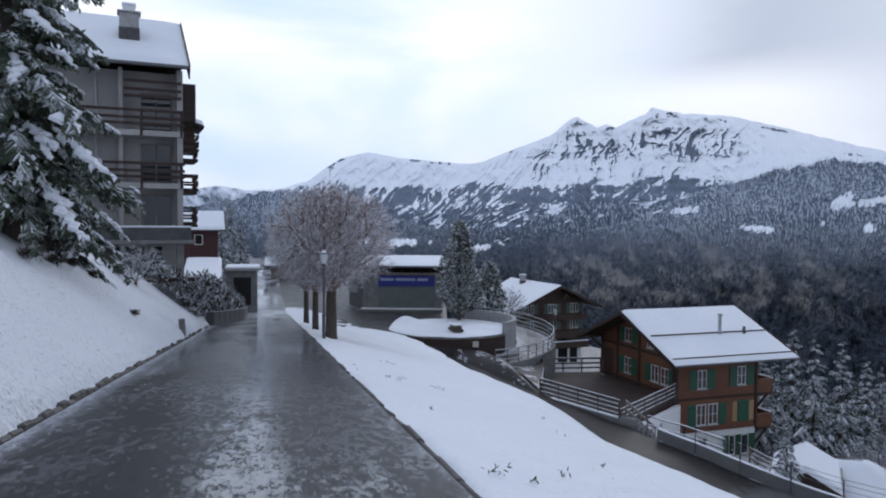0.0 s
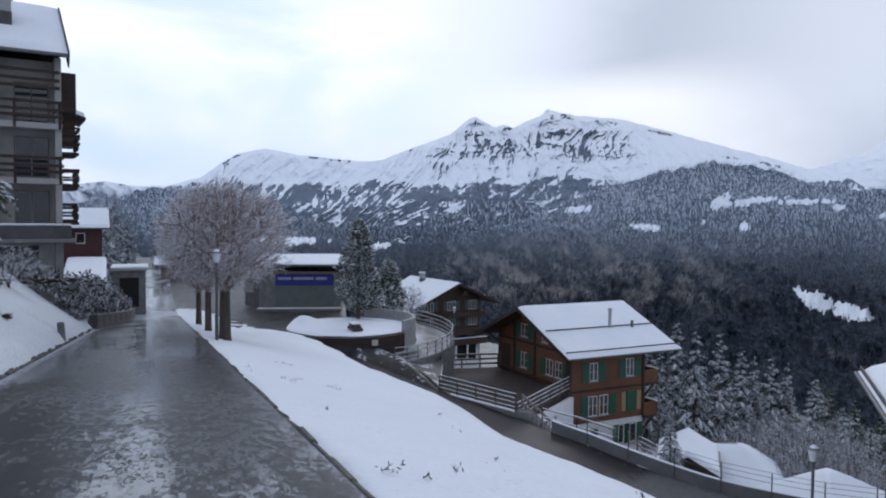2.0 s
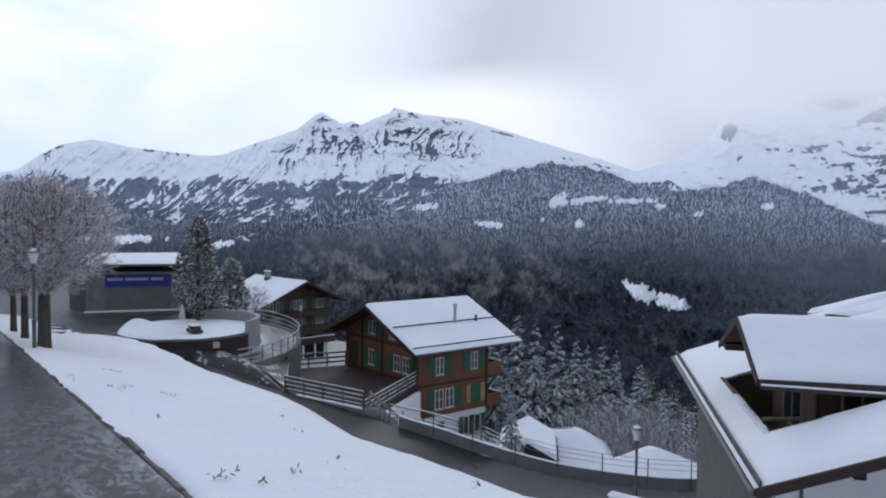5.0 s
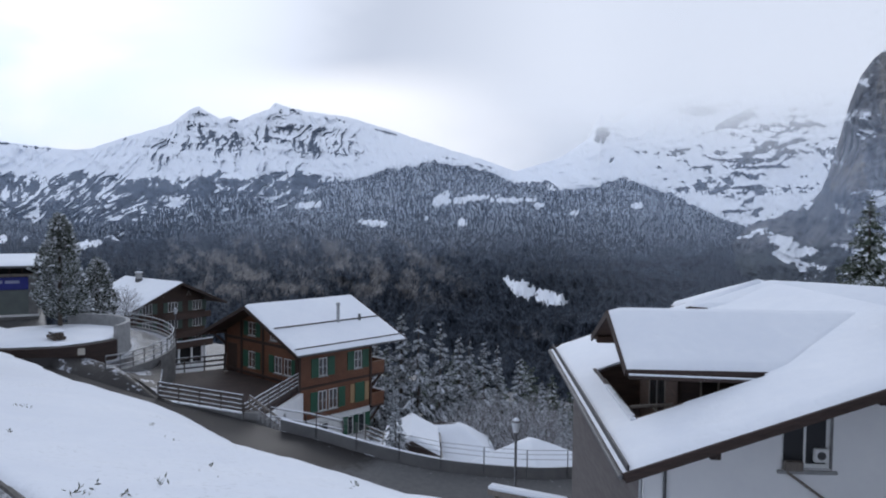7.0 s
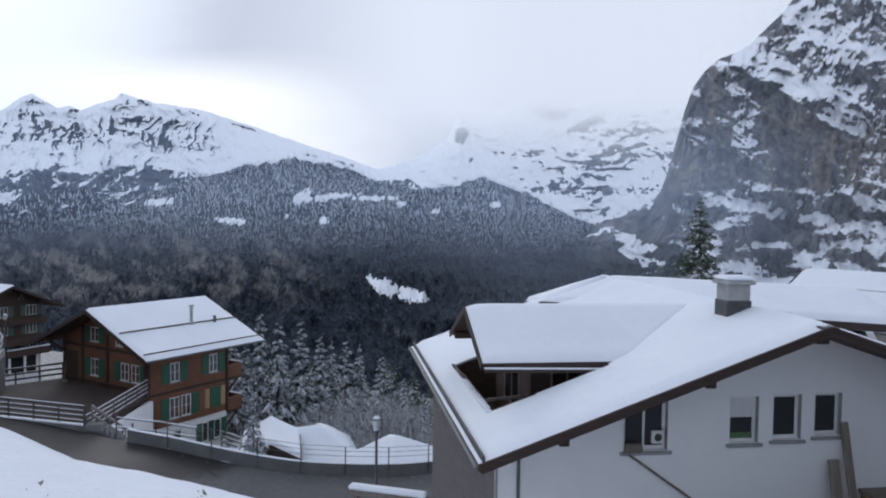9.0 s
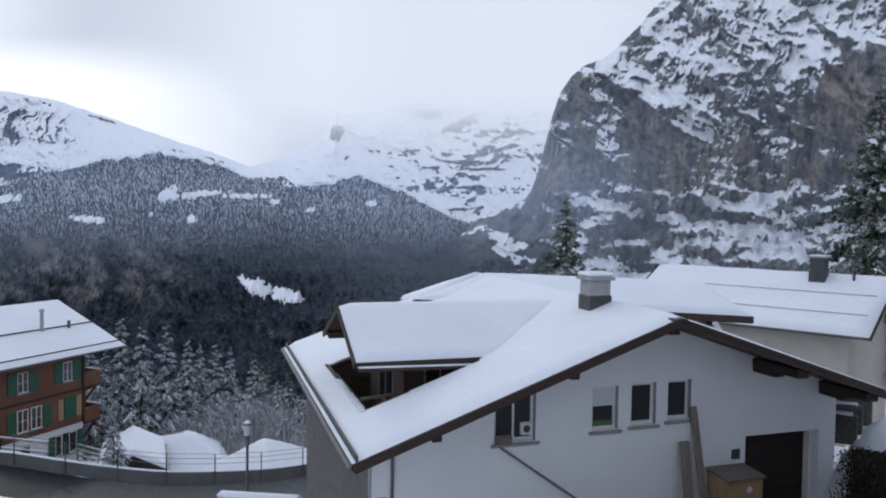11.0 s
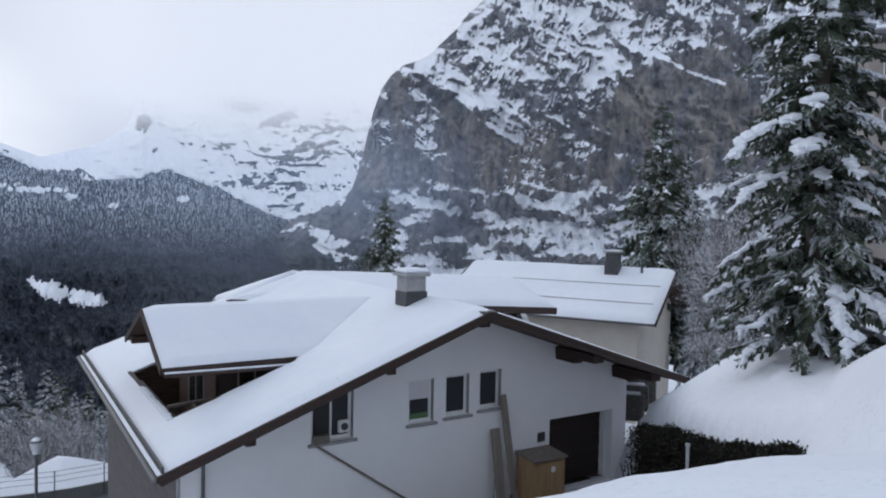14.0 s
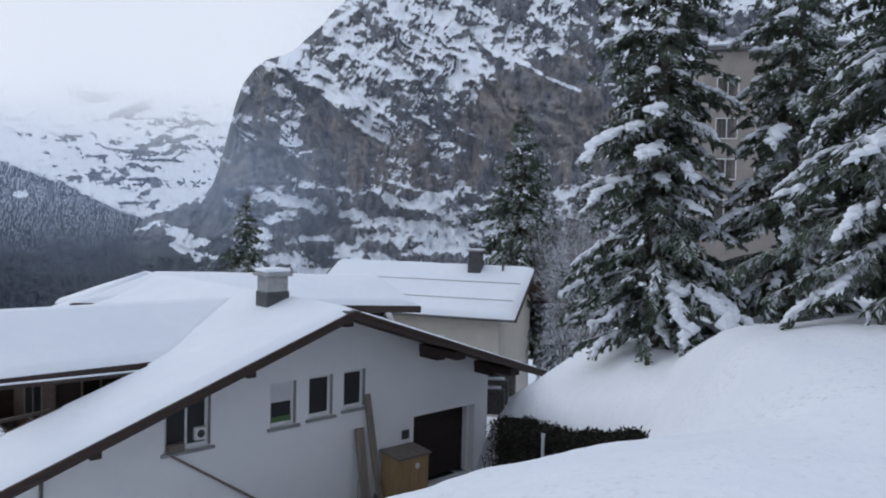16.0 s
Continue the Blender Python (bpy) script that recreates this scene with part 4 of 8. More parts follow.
def m_flank(A, E, v, below, nz, ns):
    grit = nfbm(A * 2.2, E * 5.0, 5, 37, 0.62)
    zone = nfbm(A * 0.45 + 3, E * 0.9, 4, 39)
    amount = 1.06 - 0.30 * step(A, 42.5, 47) * step(E, 1.6, 2.8) * (1 - step(E, 5.0, 6.5)) - 0.12 * step(A, 47, 50) * step(E, 5, 6) * (1 - step(E, 8.5, 10))
    amount = amount - 0.62 * step(A, 45, 48) * (1 - step(E, -0.8, 1.6)) - 0.2 * step(A, 45, 48) * spot(A, E, 51, 2.6, 3, 1.2) + 0.25 * (zone - 0.5)
    # rock towers standing out of the snow, half lost in cloud
    rock = spot(A, E, 41.15, 6.6 + 0 * A, 0.16 + 0.42 * np.clip((8.2 - E) / 2, 0, 1), 1.05) + 1.3 * spot(A, E, 42.0, 4.85, 0.30, 0.34, 0.5) + 0.8 * spot(A, E, 47.4, 8.4, 1.3, 0.35, -0.25)
    line = 7.0 + 0.50 * (A - 49.3)
    rock = rock + 1.2 * np.exp(-((E - line + 0.15) / np.where(E > line, 0.14, 0.45)) ** 2) * step(A, 48.3, 50.5) * (1 - step(A, 55, 57))
    amount = amount - 0.8 * np.clip(rock * (0.35 + 1.3 * grit), 0, 1)
    score = ranked(0.8 * nz + 0.6 * (grit - 0.5) + 1.3 * (zone - 0.5))
    return np.clip(0.5 + 1.6 * (score - (1 - amount)), -0.5, 1.5), np.zeros_like(A), np.zeros_like(A)


def cliff_lines(A, E):
    w1, w2 = nfbm(A * 0.45, E * 0.5, 4, 11) - 0.5, nfbm(A * 0.45 + 9, E * 0.5, 4, 12) - 0.5
    high = step(E, 5.0, 9.0)
    return w1, w2, high, E + (0.10 + 0.42 * high) * (A - 72) + 1.5 * w1


def carve_cliff(A, E, below):
    w1, w2, high, s = cliff_lines(A, E)
    big = nfbm(A * 0.17 + 0.8 * w1, E * 0.05 + 2, 3, 14, 0.5, True)
    butt = nfbm(A * 0.5 + 1.6 * w2 + 0.25 * high * E, E * 0.14, 4, 15, 0.55, True)
    rib = nfbm(A * 1.6 + 0.9 * w1, E * 0.5 + w2, 3, 16, 0.5, True)
    fine = nfbm(A * 6.0, E * 3.5 + 2 * w1, 4, 18, 0.6)
    lump = nfbm(A * 0.42 + 1.5 * w2, E * 0.5 + 1.5 * w1, 2, 23, 0.45, True)
    out = 130 * (big - 0.5) + 110 * (butt - 0.5) + 95 * (lump - 0.5) * high + 26 * (rib - 0.5) + 7 * (fine - 0.5)
    for k, (thick, deep, seed) in enumerate(((2.1, 46, 20), (0.8, 13, 22))):
        t = (s + 1.6 * w2) / thick
        shelf = np.floor(t) + step(t - np.floor(t), 0.55, 1.0) - t
        out = out - deep * shelf * (0.25 + 0.75 * step(nfbm(A * 0.5, E * 0.7, 3, seed), 0.38, 0.58)) * (0.45 + 0.55 * np.maximum(high, step(3.2 - E, 0.0, 1.6)))
    return out


def m_cliff(A, E, v, below, nz, ns):
    w1, w2, high, s = cliff_lines(A, E)
    grit = nfbm(A * 3.0, E * 4.0, 5, 17, 0.62)
    patch = nfbm(A * 0.40 + 2 * w2, s * 0.75 + w1, 4, 21, 0.52)
    rim = np.interp(A, (56, 60, 62.5, 65, 69, 72, 75, 77.5, 80, 84.5, 87, 90), (16, 11.8, 10.6, 8.6, 6.6, 7.2, 8.2, 10.8, 12.2, 12.0, 9.0, 7.5)) + 1.8 * w2
    upper = step(E, rim - 0.5, rim + 0.6)
    foot = 1 - step(E + 1.2 * w1 - 0.02 * (A - 68), 1.7, 2.7)
    amount = 0.10 + 0.44 * upper + 0.36 * foot + 0.2 * step(A, 86.5, 89) * upper
    # ledges that hold snow on the wall, the long slanting one above the tan faces, the domed apron at the foot
    for az, el, wa, we, tl in ((62.7, 5.75, 1.3, 0.30, 0), (63.4, 5.1, 0.8, 0.12, 0), (67.8, 7.0, 1.2, 0.28, -0.55), (66.0, 9.6, 1.6, 0.4, -0.3), (73.8, 6.2, 0.5, 0.3, -0.2), (80.7, 5.2, 0.7, 0.3, -0.7), (60.6, 7.6, 0.4, 0.35, 0),
                               (72.5, -1.0, 2.0, 0.9, 0), (67.6, -0.4, 0.9, 0.7, 0), (60.5, 1.4, 2.5, 0.35, 0.05), (71.5, 2.6, 1.6, 0.12, -0.25), (64.6, 2.9, 0.5, 0.15, 0)):
        amount = amount + 0.75 * spot(A, E, az, el, wa, we, tl) * step(grit, 0.34, 0.52)
    slash = np.exp(-((E - (12.2 - 0.47 * (A - 80.0)) - 0.5 * w1) / 0.22) ** 2) * step(A, 79.2, 79.8) * (1 - step(A, 84.5, 85.2))
    amount = amount + 1.1 * slash - 0.35 * spot(A, E, 81.5, 10.4, 2.4, 0.9, -0.45)
    tan = spot(A, E, 78.6, 8.6, 2.0, 2.0) + spot(A, E, 85.6, 8.4, 1.4, 2.2) + 0.9 * spot(A, E, 84.0, 12.4, 1.1, 1.3) + 0.9 * spot(A, E, 67.4, 4.4, 0.45, 1.5) + 0.8 * spot(A, E, 58.4, 3.4, 0.7, 1.2) + 0.7 * spot(A, E, 64.8, 7.4, 0.9, 0.9) + 0.6 * spot(A, E, 76.5, 3.8, 0.5, 1.4)
    amount = amount - 0.5 * np.clip(tan, 0, 1) - 0.2 * (1 - step(A, 56, 59)) * (1 - step(E, 0.2, 1.4)) - 0.35 * upper * np.exp(-(below / 0.5) ** 2) * (1 - step(A, 66, 70))
    apron = nfbm(A * 0.42 + 1.5 * w2, E * 1.25 + 2.0 * w1, 3, 27, 0.5)
    drip = nfbm(A * 2.2, E * 0.5, 3, 28, 0.6)
    score = ranked(0.5 * nz - 0.15 * ns + 0.3 * (grit - 0.5) + 1.4 * (patch - 0.5)) * (1 - foot) + foot * ranked(0.2 * nz + 1.4 * (apron - 0.5) + 0.45 * (drip - 0.5) + 0.25 * (grit - 0.5))
    pillar = step(nfbm(A * 1.1 + w1, E * 0.13, 4, 24, 0.6), 0.47, 0.60)
    return np.clip(0.5 + 1.35 * (score - (1 - amount)), -0.6, 1.5), 0.85 * step(-1.2 + 1.5 * w1 - E, 0, 1.2) * (1 - step(A, 57, 61)), np.clip(1.1 * tan + 0.55 * pillar * (1 - upper) * (1 - foot) + 0.12, 0, 1)


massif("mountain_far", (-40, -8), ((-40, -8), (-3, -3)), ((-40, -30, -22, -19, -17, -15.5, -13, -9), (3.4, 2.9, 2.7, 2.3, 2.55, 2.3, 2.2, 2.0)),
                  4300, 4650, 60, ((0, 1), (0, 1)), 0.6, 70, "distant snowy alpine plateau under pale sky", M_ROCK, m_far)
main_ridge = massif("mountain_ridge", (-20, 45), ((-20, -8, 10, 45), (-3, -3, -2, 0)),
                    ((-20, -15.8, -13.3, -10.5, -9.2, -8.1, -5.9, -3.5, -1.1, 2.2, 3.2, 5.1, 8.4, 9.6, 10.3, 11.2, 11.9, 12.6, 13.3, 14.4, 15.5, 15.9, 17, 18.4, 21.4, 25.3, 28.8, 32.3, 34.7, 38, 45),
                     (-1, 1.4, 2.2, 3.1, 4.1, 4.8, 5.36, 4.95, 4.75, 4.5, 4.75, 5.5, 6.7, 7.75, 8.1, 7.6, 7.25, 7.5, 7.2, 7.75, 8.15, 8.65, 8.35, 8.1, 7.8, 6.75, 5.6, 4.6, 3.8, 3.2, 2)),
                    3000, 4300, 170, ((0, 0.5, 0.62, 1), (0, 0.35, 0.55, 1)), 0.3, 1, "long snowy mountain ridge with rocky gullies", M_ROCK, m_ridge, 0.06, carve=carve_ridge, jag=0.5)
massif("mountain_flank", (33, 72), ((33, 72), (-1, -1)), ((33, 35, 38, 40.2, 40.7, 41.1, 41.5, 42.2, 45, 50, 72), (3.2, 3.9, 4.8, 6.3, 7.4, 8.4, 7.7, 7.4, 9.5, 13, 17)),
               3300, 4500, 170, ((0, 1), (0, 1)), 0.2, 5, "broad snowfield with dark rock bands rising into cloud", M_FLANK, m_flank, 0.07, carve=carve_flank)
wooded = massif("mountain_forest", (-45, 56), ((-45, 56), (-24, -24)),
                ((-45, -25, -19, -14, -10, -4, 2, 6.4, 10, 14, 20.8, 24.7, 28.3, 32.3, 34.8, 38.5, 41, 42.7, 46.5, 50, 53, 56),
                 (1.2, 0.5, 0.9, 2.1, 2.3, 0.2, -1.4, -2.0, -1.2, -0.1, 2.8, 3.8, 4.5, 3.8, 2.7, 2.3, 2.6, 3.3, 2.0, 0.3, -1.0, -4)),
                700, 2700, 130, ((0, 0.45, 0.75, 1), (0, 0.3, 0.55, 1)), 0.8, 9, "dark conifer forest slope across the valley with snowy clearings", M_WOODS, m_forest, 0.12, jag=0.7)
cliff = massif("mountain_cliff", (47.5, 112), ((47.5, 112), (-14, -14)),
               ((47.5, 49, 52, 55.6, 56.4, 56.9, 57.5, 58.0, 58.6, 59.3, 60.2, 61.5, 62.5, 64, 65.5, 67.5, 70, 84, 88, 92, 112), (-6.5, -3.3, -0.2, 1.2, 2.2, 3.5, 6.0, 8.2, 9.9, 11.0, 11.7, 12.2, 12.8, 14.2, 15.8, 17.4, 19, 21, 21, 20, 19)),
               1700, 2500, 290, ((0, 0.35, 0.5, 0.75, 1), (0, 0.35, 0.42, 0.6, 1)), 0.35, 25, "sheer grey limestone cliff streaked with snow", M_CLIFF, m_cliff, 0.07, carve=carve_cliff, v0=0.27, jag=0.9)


def veil(name, az0, az1, el0, el1, dist, label, material, top0=90, wide=12):
    a, e = np.linspace(az0, az1, 60), np.linspace(el0, el1, 30)
    A, E = np.meshgrid(a, e)
    X, Y, Z = dist * np.sin(np.radians(A)), dist * np.cos(np.radians(A)), 1.65 + dist * np.tan(np.radians(E))
    fade = step(np.minimum(A - az0, az1 - A), 0, wide) * (1 - step(E, top0, max(el1, top0 + 1)))
    ob = solo(name, grid_mesh(name, X, Y, Z, (("edge", fade),), material), None, label, "cloud", kind="structure")
    return ob


# the bank glows in a fixed sky tone instead of being lit
M_CLOUD = veil_mat("cloud_bank", 1.0, 185, 560, (0.0016, 0.0016, 0.003), 0.6, (0.735, 0.757, 0.795), True)
veil("cloud_bank", 21, 78, 3, 40, 3150, "low white cloud hiding the summits", M_CLOUD, wide=20)
# distance haze added as blue-tinted sheets before the slopes and the cliff
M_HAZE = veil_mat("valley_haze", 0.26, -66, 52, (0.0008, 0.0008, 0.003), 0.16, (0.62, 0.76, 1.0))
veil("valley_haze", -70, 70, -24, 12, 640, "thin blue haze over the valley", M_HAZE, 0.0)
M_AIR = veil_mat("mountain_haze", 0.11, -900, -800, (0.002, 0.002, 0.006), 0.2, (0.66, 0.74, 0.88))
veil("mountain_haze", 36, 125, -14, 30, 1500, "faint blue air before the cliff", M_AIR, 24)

# ---- parts of houses ----
def facing(p, az, z):
    """A frame on a wall: x along the wall (az), y into the house, z up."""
    return pose(p[0], p[1], z, 0, 0, 90 - az)


def window(parent, m, w, h, panes=2, shutters=0.0, frame_mat=None, sill=True, glass=None, shutter_mat=None, bars=0, b=0.055):
    """A casement in a wall whose face is y = 0 and whose outside is -y; origin at its lower left."""
    frame_mat = frame_mat or M_WHITE
    # near-black box behind the panes in place of an unlit room
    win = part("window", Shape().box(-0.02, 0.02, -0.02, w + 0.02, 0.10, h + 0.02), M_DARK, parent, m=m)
    f = Shape()
    y0, y1 = -0.02, 0.035
    f.box(0, y0, 0, b, y1, h, c=0.008).box(w - b, y0, 0, w, y1, h, c=0.008)
    f.box(b, y0, h - b, w - b, y1, h, c=0.008).box(b, y0, 0, w - b, y1, b, c=0.008)
    for k in range(1, panes):
        f.box(w * k / panes - 0.03, y0, b, w * k / panes + 0.03, y1 - 0.004, h - b, c=0.006)
    for k in range(1, bars + 1):
        f.box(b, y0 + 0.01, h * k / (bars + 1) - 0.014, w - b, y1 - 0.008, h * k / (bars + 1) + 0.014)
    part("window_frame", f, frame_mat, win)
    for k in range(panes):
        a0, a1 = b + (w - 2 * b) * k / panes, b + (w - 2 * b) * (k + 1) / panes
        part("pane", Shape().box(a0, 0.0, b, a1, 0.012, h - b), glass or M_GLASS, win)
    if sill:
        part("sill", Shape().box(-0.06, -0.11, -0.07, w + 0.06, 0.03, -0.005, c=0.01), M_CONC, win)
    if shutters:
        for x0 in (-shutters - 0.02, w + 0.02):
            s = Shape().box(x0, -0.06, -0.03, x0 + shutters, -0.02, h + 0.03, c=0.006)
            part("shutter", s, shutter_mat or M_GREEN, win)
    return win


def gable_roof(parent, ridge_x, ridge_z, left, right, y0, y1, board=0.22, snow=0.16, fascia=None, names=("roof", "roof_snow")):
    """Two slopes over a ridge along y; left and right are (x, z) of the eaves. Boards, barge boards and the snow on top."""
    fascia = fascia or M_FASCIA
    for (ex, ez), sgn in ((left, -1), (right, 1)):
        quad = [(ex, y0, ez), (ridge_x, y0, ridge_z), (ridge_x, y1, ridge_z), (ex, y1, ez)]
        if sgn > 0:
            quad = quad[::-1]
            quad = [quad[1], quad[0], quad[3], quad[2]]
            quad = [(ridge_x, y0, ridge_z), (ex, y0, ez), (ex, y1, ez), (ridge_x, y1, ridge_z)]
        part(names[0], Shape().slab(quad, 0.12), M_FASCIA2, parent)
        for y, face in ((y0, -0.04), (y1, 0.04)):
            part("barge_board", Shape().beam((ex, y + face, ez - 0.06), (ridge_x, y + face, ridge_z - 0.06), 0.05, board), fascia, parent)
        part("gutter", Shape().beam((ex + 0.05 * sgn, y0, ez - 0.05), (ex + 0.05 * sgn, y1, ez - 0.05), 0.11, 0.12, 0.03), M_METAL, parent)
        snow_sheet(parent, ex, ez, ridge_x, ridge_z, y0, y1, snow, names[1])


def snow_sheet(parent, ex, ez, rx, rz, y0, y1, depth, name="roof_snow"):
    """A blanket of snow on one slope with softly uneven top and rounded rims."""
    nu, nv = 26, 40
    U, V = np.meshgrid(np.linspace(0, 1, nu), np.linspace(0, 1, nv), indexing="ij")
    X, Y, Z = ex + (rx - ex) * U, y0 + (y1 - y0) * V, ez + (rz - ez) * U
    rim = np.minimum(1, np.minimum(U * 26, np.minimum(V, 1 - V) * 34))
    d = depth * np.sqrt(np.clip(rim, 0, 1)) * (0.82 + 0.36 * nfbm(X * 0.55 + ez, Y * 0.55, 4, 12)) + 0.008
    top = np.stack((X, Y, Z + d), -1).reshape(-1, 3)
    sh = Shape()
    faces = []
    for i in range(nu - 1):
        for j in range(nv - 1):
            a = i * nv + j
            q = (a, a + nv, a + nv + 1, a + 1)
            faces.append(q if rx > ex else q[::-1])
    sh.add(top, faces)
    me = sh.mesh(name, M_SNOW, True)
    # rims hang to the boards
    rimsh = Shape()
    edge = [(0, j) for j in range(nv)] + [(i, nv - 1) for i in range(nu)] + [(nu - 1, j) for j in range(nv - 1, -1, -1)] + [(i, 0) for i in range(nu - 1, -1, -1)]
    pts = [top[i * nv + j] for i, j in edge]
    low = [(p[0], p[1], ez + (rz - ez) * ((p[0] - ex) / (rx - ex)) + 0.004) for p in pts]
    n = len(pts)
    fs = [(i, (i + 1) % n, n + (i + 1) % n, n + i) for i in range(n)]
    if rx > ex:
        fs = [f[::-1] for f in fs]
    sh.add(list(map(tuple, pts)) + low, fs)
    return part(name, sh.mesh(name, M_SNOW, True), None, parent)


def chimney(parent, x, y, z0, z1, w=0.8, d=0.7, material=None, snow=0.14):
    """A masonry stack with flashing, cover slab and a cap of snow."""
    c = part("chimney", Shape().box(x - w / 2, y - d / 2, z0, x + w / 2, y + d / 2, z1, c=0.02), material or M_CONC, parent)
    part("flashing", Shape().box(x - w / 2 - 0.03, y - d / 2 - 0.03, z0, x + w / 2 + 0.03, y + d / 2 + 0.03, z0 + (z1 - z0) * 0.55, c=0.02), M_LEAD, c)
    part("cover_slab", Shape().box(x - w / 2 - 0.1, y - d / 2 - 0.1, z1, x + w / 2 + 0.1, y + d / 2 + 0.1, z1 + 0.09, c=0.02), M_CONC, c)
    if snow:
        part("snow_cap", Shape().box(x - w / 2 - 0.08, y - d / 2 - 0.08, z1 + 0.09, x + w / 2 + 0.08, y + d / 2 + 0.08, z1 + 0.09 + snow, c=0.06), M_SNOW, c)
    return c


def railing(parent, a, b, height, rails=3, spacing=1.6, material=None, post=0.09, name="rail", snow=True, timber=True):
    """Posts with lengthwise rails between two points at floor level."""
    material = material or M_GREYWOOD
    a, b = Vector(a), Vector(b)
    L = (b - a).length
    n = max(1, round(L / spacing))
    for i in range(n + 1):
        p = a.lerp(b, i / n)
        part("post", Shape().beam(p - Vector((0, 0, 0.15)), p + Vector((0, 0, height)), post, post), material, parent)
    for k in range(rails):
        z = Vector((0, 0, height * (k + 1) / rails - 0.05))
        sh = Shape()
        if timber:
            sh.beam(a + z, b + z, 0.05, 0.36 / (rails + 0.6) + 0.02)
        else:
            sh.tube(a + z, b + z, 0.022)
        r = part(name, sh, material, parent)
        if snow:
            part("snow_cap", Shape().beam(a + z + Vector((0, 0, 0.07)), b + z + Vector((0, 0, 0.07)), 0.055, 0.035, 0.012), M_SNOW, r)


# ---- white house with the garage ----
def welded(shape, name, material):
    bm = bmesh.new()
    bm.from_mesh(shape.mesh("tmp"))
    bmesh.ops.remove_doubles(bm, verts=bm.verts, dist=1e-4)
    me = bpy.data.meshes.new(name)
    bm.to_mesh(me)
    bm.free()
    me.materials.append(material)
    return me


WH_AZ, WH_A = 121.5, np.array((12.31, 12.73))


def white_house():
    h = thing("white_house", "white rendered house with garage and broad snow-covered gable roof", "house", facing(WH_A, WH_AZ, 0))
    zb, W, D = -11.8, 15.05, 12.2
    rx, rz = 7.9, -0.80
    lx, lz, ex, ez = -0.37, -3.75, 15.85, -3.37
    kl, kr = (rz - lz) / (rx - lx), (rz - ez) / (ex - rx)
    top = lambda x: rz - 0.13 - (kl * (rx - x) if x < rx else kr * (x - rx))
    openings = [(3.7, 4.88, -4.16, -2.88), (6.57, 7.37, -4.04, -2.83), (7.78, 8.58, -3.99, -2.80), (8.96, 9.74, -3.92, -2.78), (11.68, 14.42, -6.95, -4.58)]
    xs = sorted({0.5, rx, W, *(o[0] for o in openings), *(o[1] for o in openings)})
    wall = Shape()
    for x0, x1 in zip(xs[:-1], xs[1:]):
        hole = [o for o in openings if o[0] <= x0 + 1e-6 and o[1] >= x1 - 1e-6]
        if hole:
            o = hole[0]
            wall.prism([(x0, zb), (x1, zb), (x1, o[2]), (x0, o[2])], 0, 0.3)
            wall.prism([(x0, o[3]), (x1, o[3]), (x1, top(x1)), (x0, top(x0))], 0, 0.3)
        else:
            wall.prism([(x0, zb), (x1, zb), (x1, top(x1)), (x0, top(x0))], 0, 0.3)
    part("wall", welded(wall, "wall", M_RENDER), None, h)
    # this side is grey-brown, darker than the rendered walls
    part("side_wall", Shape().box(0.5, 0.3, zb, 0.8, D, top(0.5)), M_SIDE, h, "grey-brown side wall under the eaves")
    part("wall", Shape().box(W - 0.3, 0.3, zb, W, D, top(W)), M_RENDER, h)
    part("wall", Shape().prism([(0.8, zb), (W - 0.3, zb), (W - 0.3, top(W - 0.3)), (rx, top(rx)), (0.8, top(0.8))], D - 0.3, D), M_RENDER, h)
    for i, (a, b, c, d) in enumerate(openings[:4]):
        w = window(h, pose(a, 0.16, c), b - a, d - c, panes=2 if i == 0 else 1, sill=False, glass=M_GLASS_B, b=0.095)
        part("sill", Shape().box(-0.1, -0.24, -0.09, b - a + 0.1, 0.0, -0.01, c=0.012), M_CONC, w)
        for x in (-0.006, b - a - 0.01):
            part("reveal", Shape().box(x, -0.155, 0, x + 0.016, 0.0, d - c), M_CONC, w)
    part("curtain", Shape().box(6.65, 0.143, -3.40, 7.28, 0.155, -2.9), M_CURTAIN, h, "white lace curtain behind the pane")
    part("curtain_hem", Shape().box(6.65, 0.14, -3.98, 7.28, 0.15, -3.80), simple("green_cloth", (0.05, 0.12, 0.05), (0.12, 0.2, 0.09), 9, 0.9), h, "green cloth behind the pane")
    fan = part("window_fan", Shape().box(4.47, 0.02, -4.0, 4.80, 0.14, -3.66, c=0.03), M_WHITE, h, "white square fan unit in the pane")
    part("fan_grille", Shape().tube((4.635, 0.02, -3.83), (4.635, 0.005, -3.83), 0.10, n=16), M_LEAD, fan)
    part("window_box", Shape().box(3.72, -0.2, -4.15, 4.14, -0.02, -3.92, c=0.03), M_GREYWOOD, h, "small weathered box on the sill")
    door = part("garage_door", Shape().box(11.68, 0.55, -6.95, 14.42, 0.62, -4.58), M_GARAGE, h, "dark brown garage door")
    for k in range(5):
        part("door_panel", Shape().box(11.72, 0.525, -6.92 + 0.467 * k, 14.38, 0.56, -6.49 + 0.467 * k, c=0.012), M_GARAGE, door)
    for x in (11.68, 14.36):
        part("garage_reveal", Shape().box(x, 0.3, -6.95, x + 0.06, 0.55, -4.58), M_RENDER, h)
    part("vent", Shape().box(11.18, -0.05, -5.22, 11.48, 0.0, -4.93, c=0.02), M_LEAD, h, "dark wall vent")
    part("drain_pipe", Shape().tube((3.8, -0.06, -4.2), (6.55, -0.06, -6.15), 0.032), M_GREYWOOD, h, "slanting brown pipe across the wall")
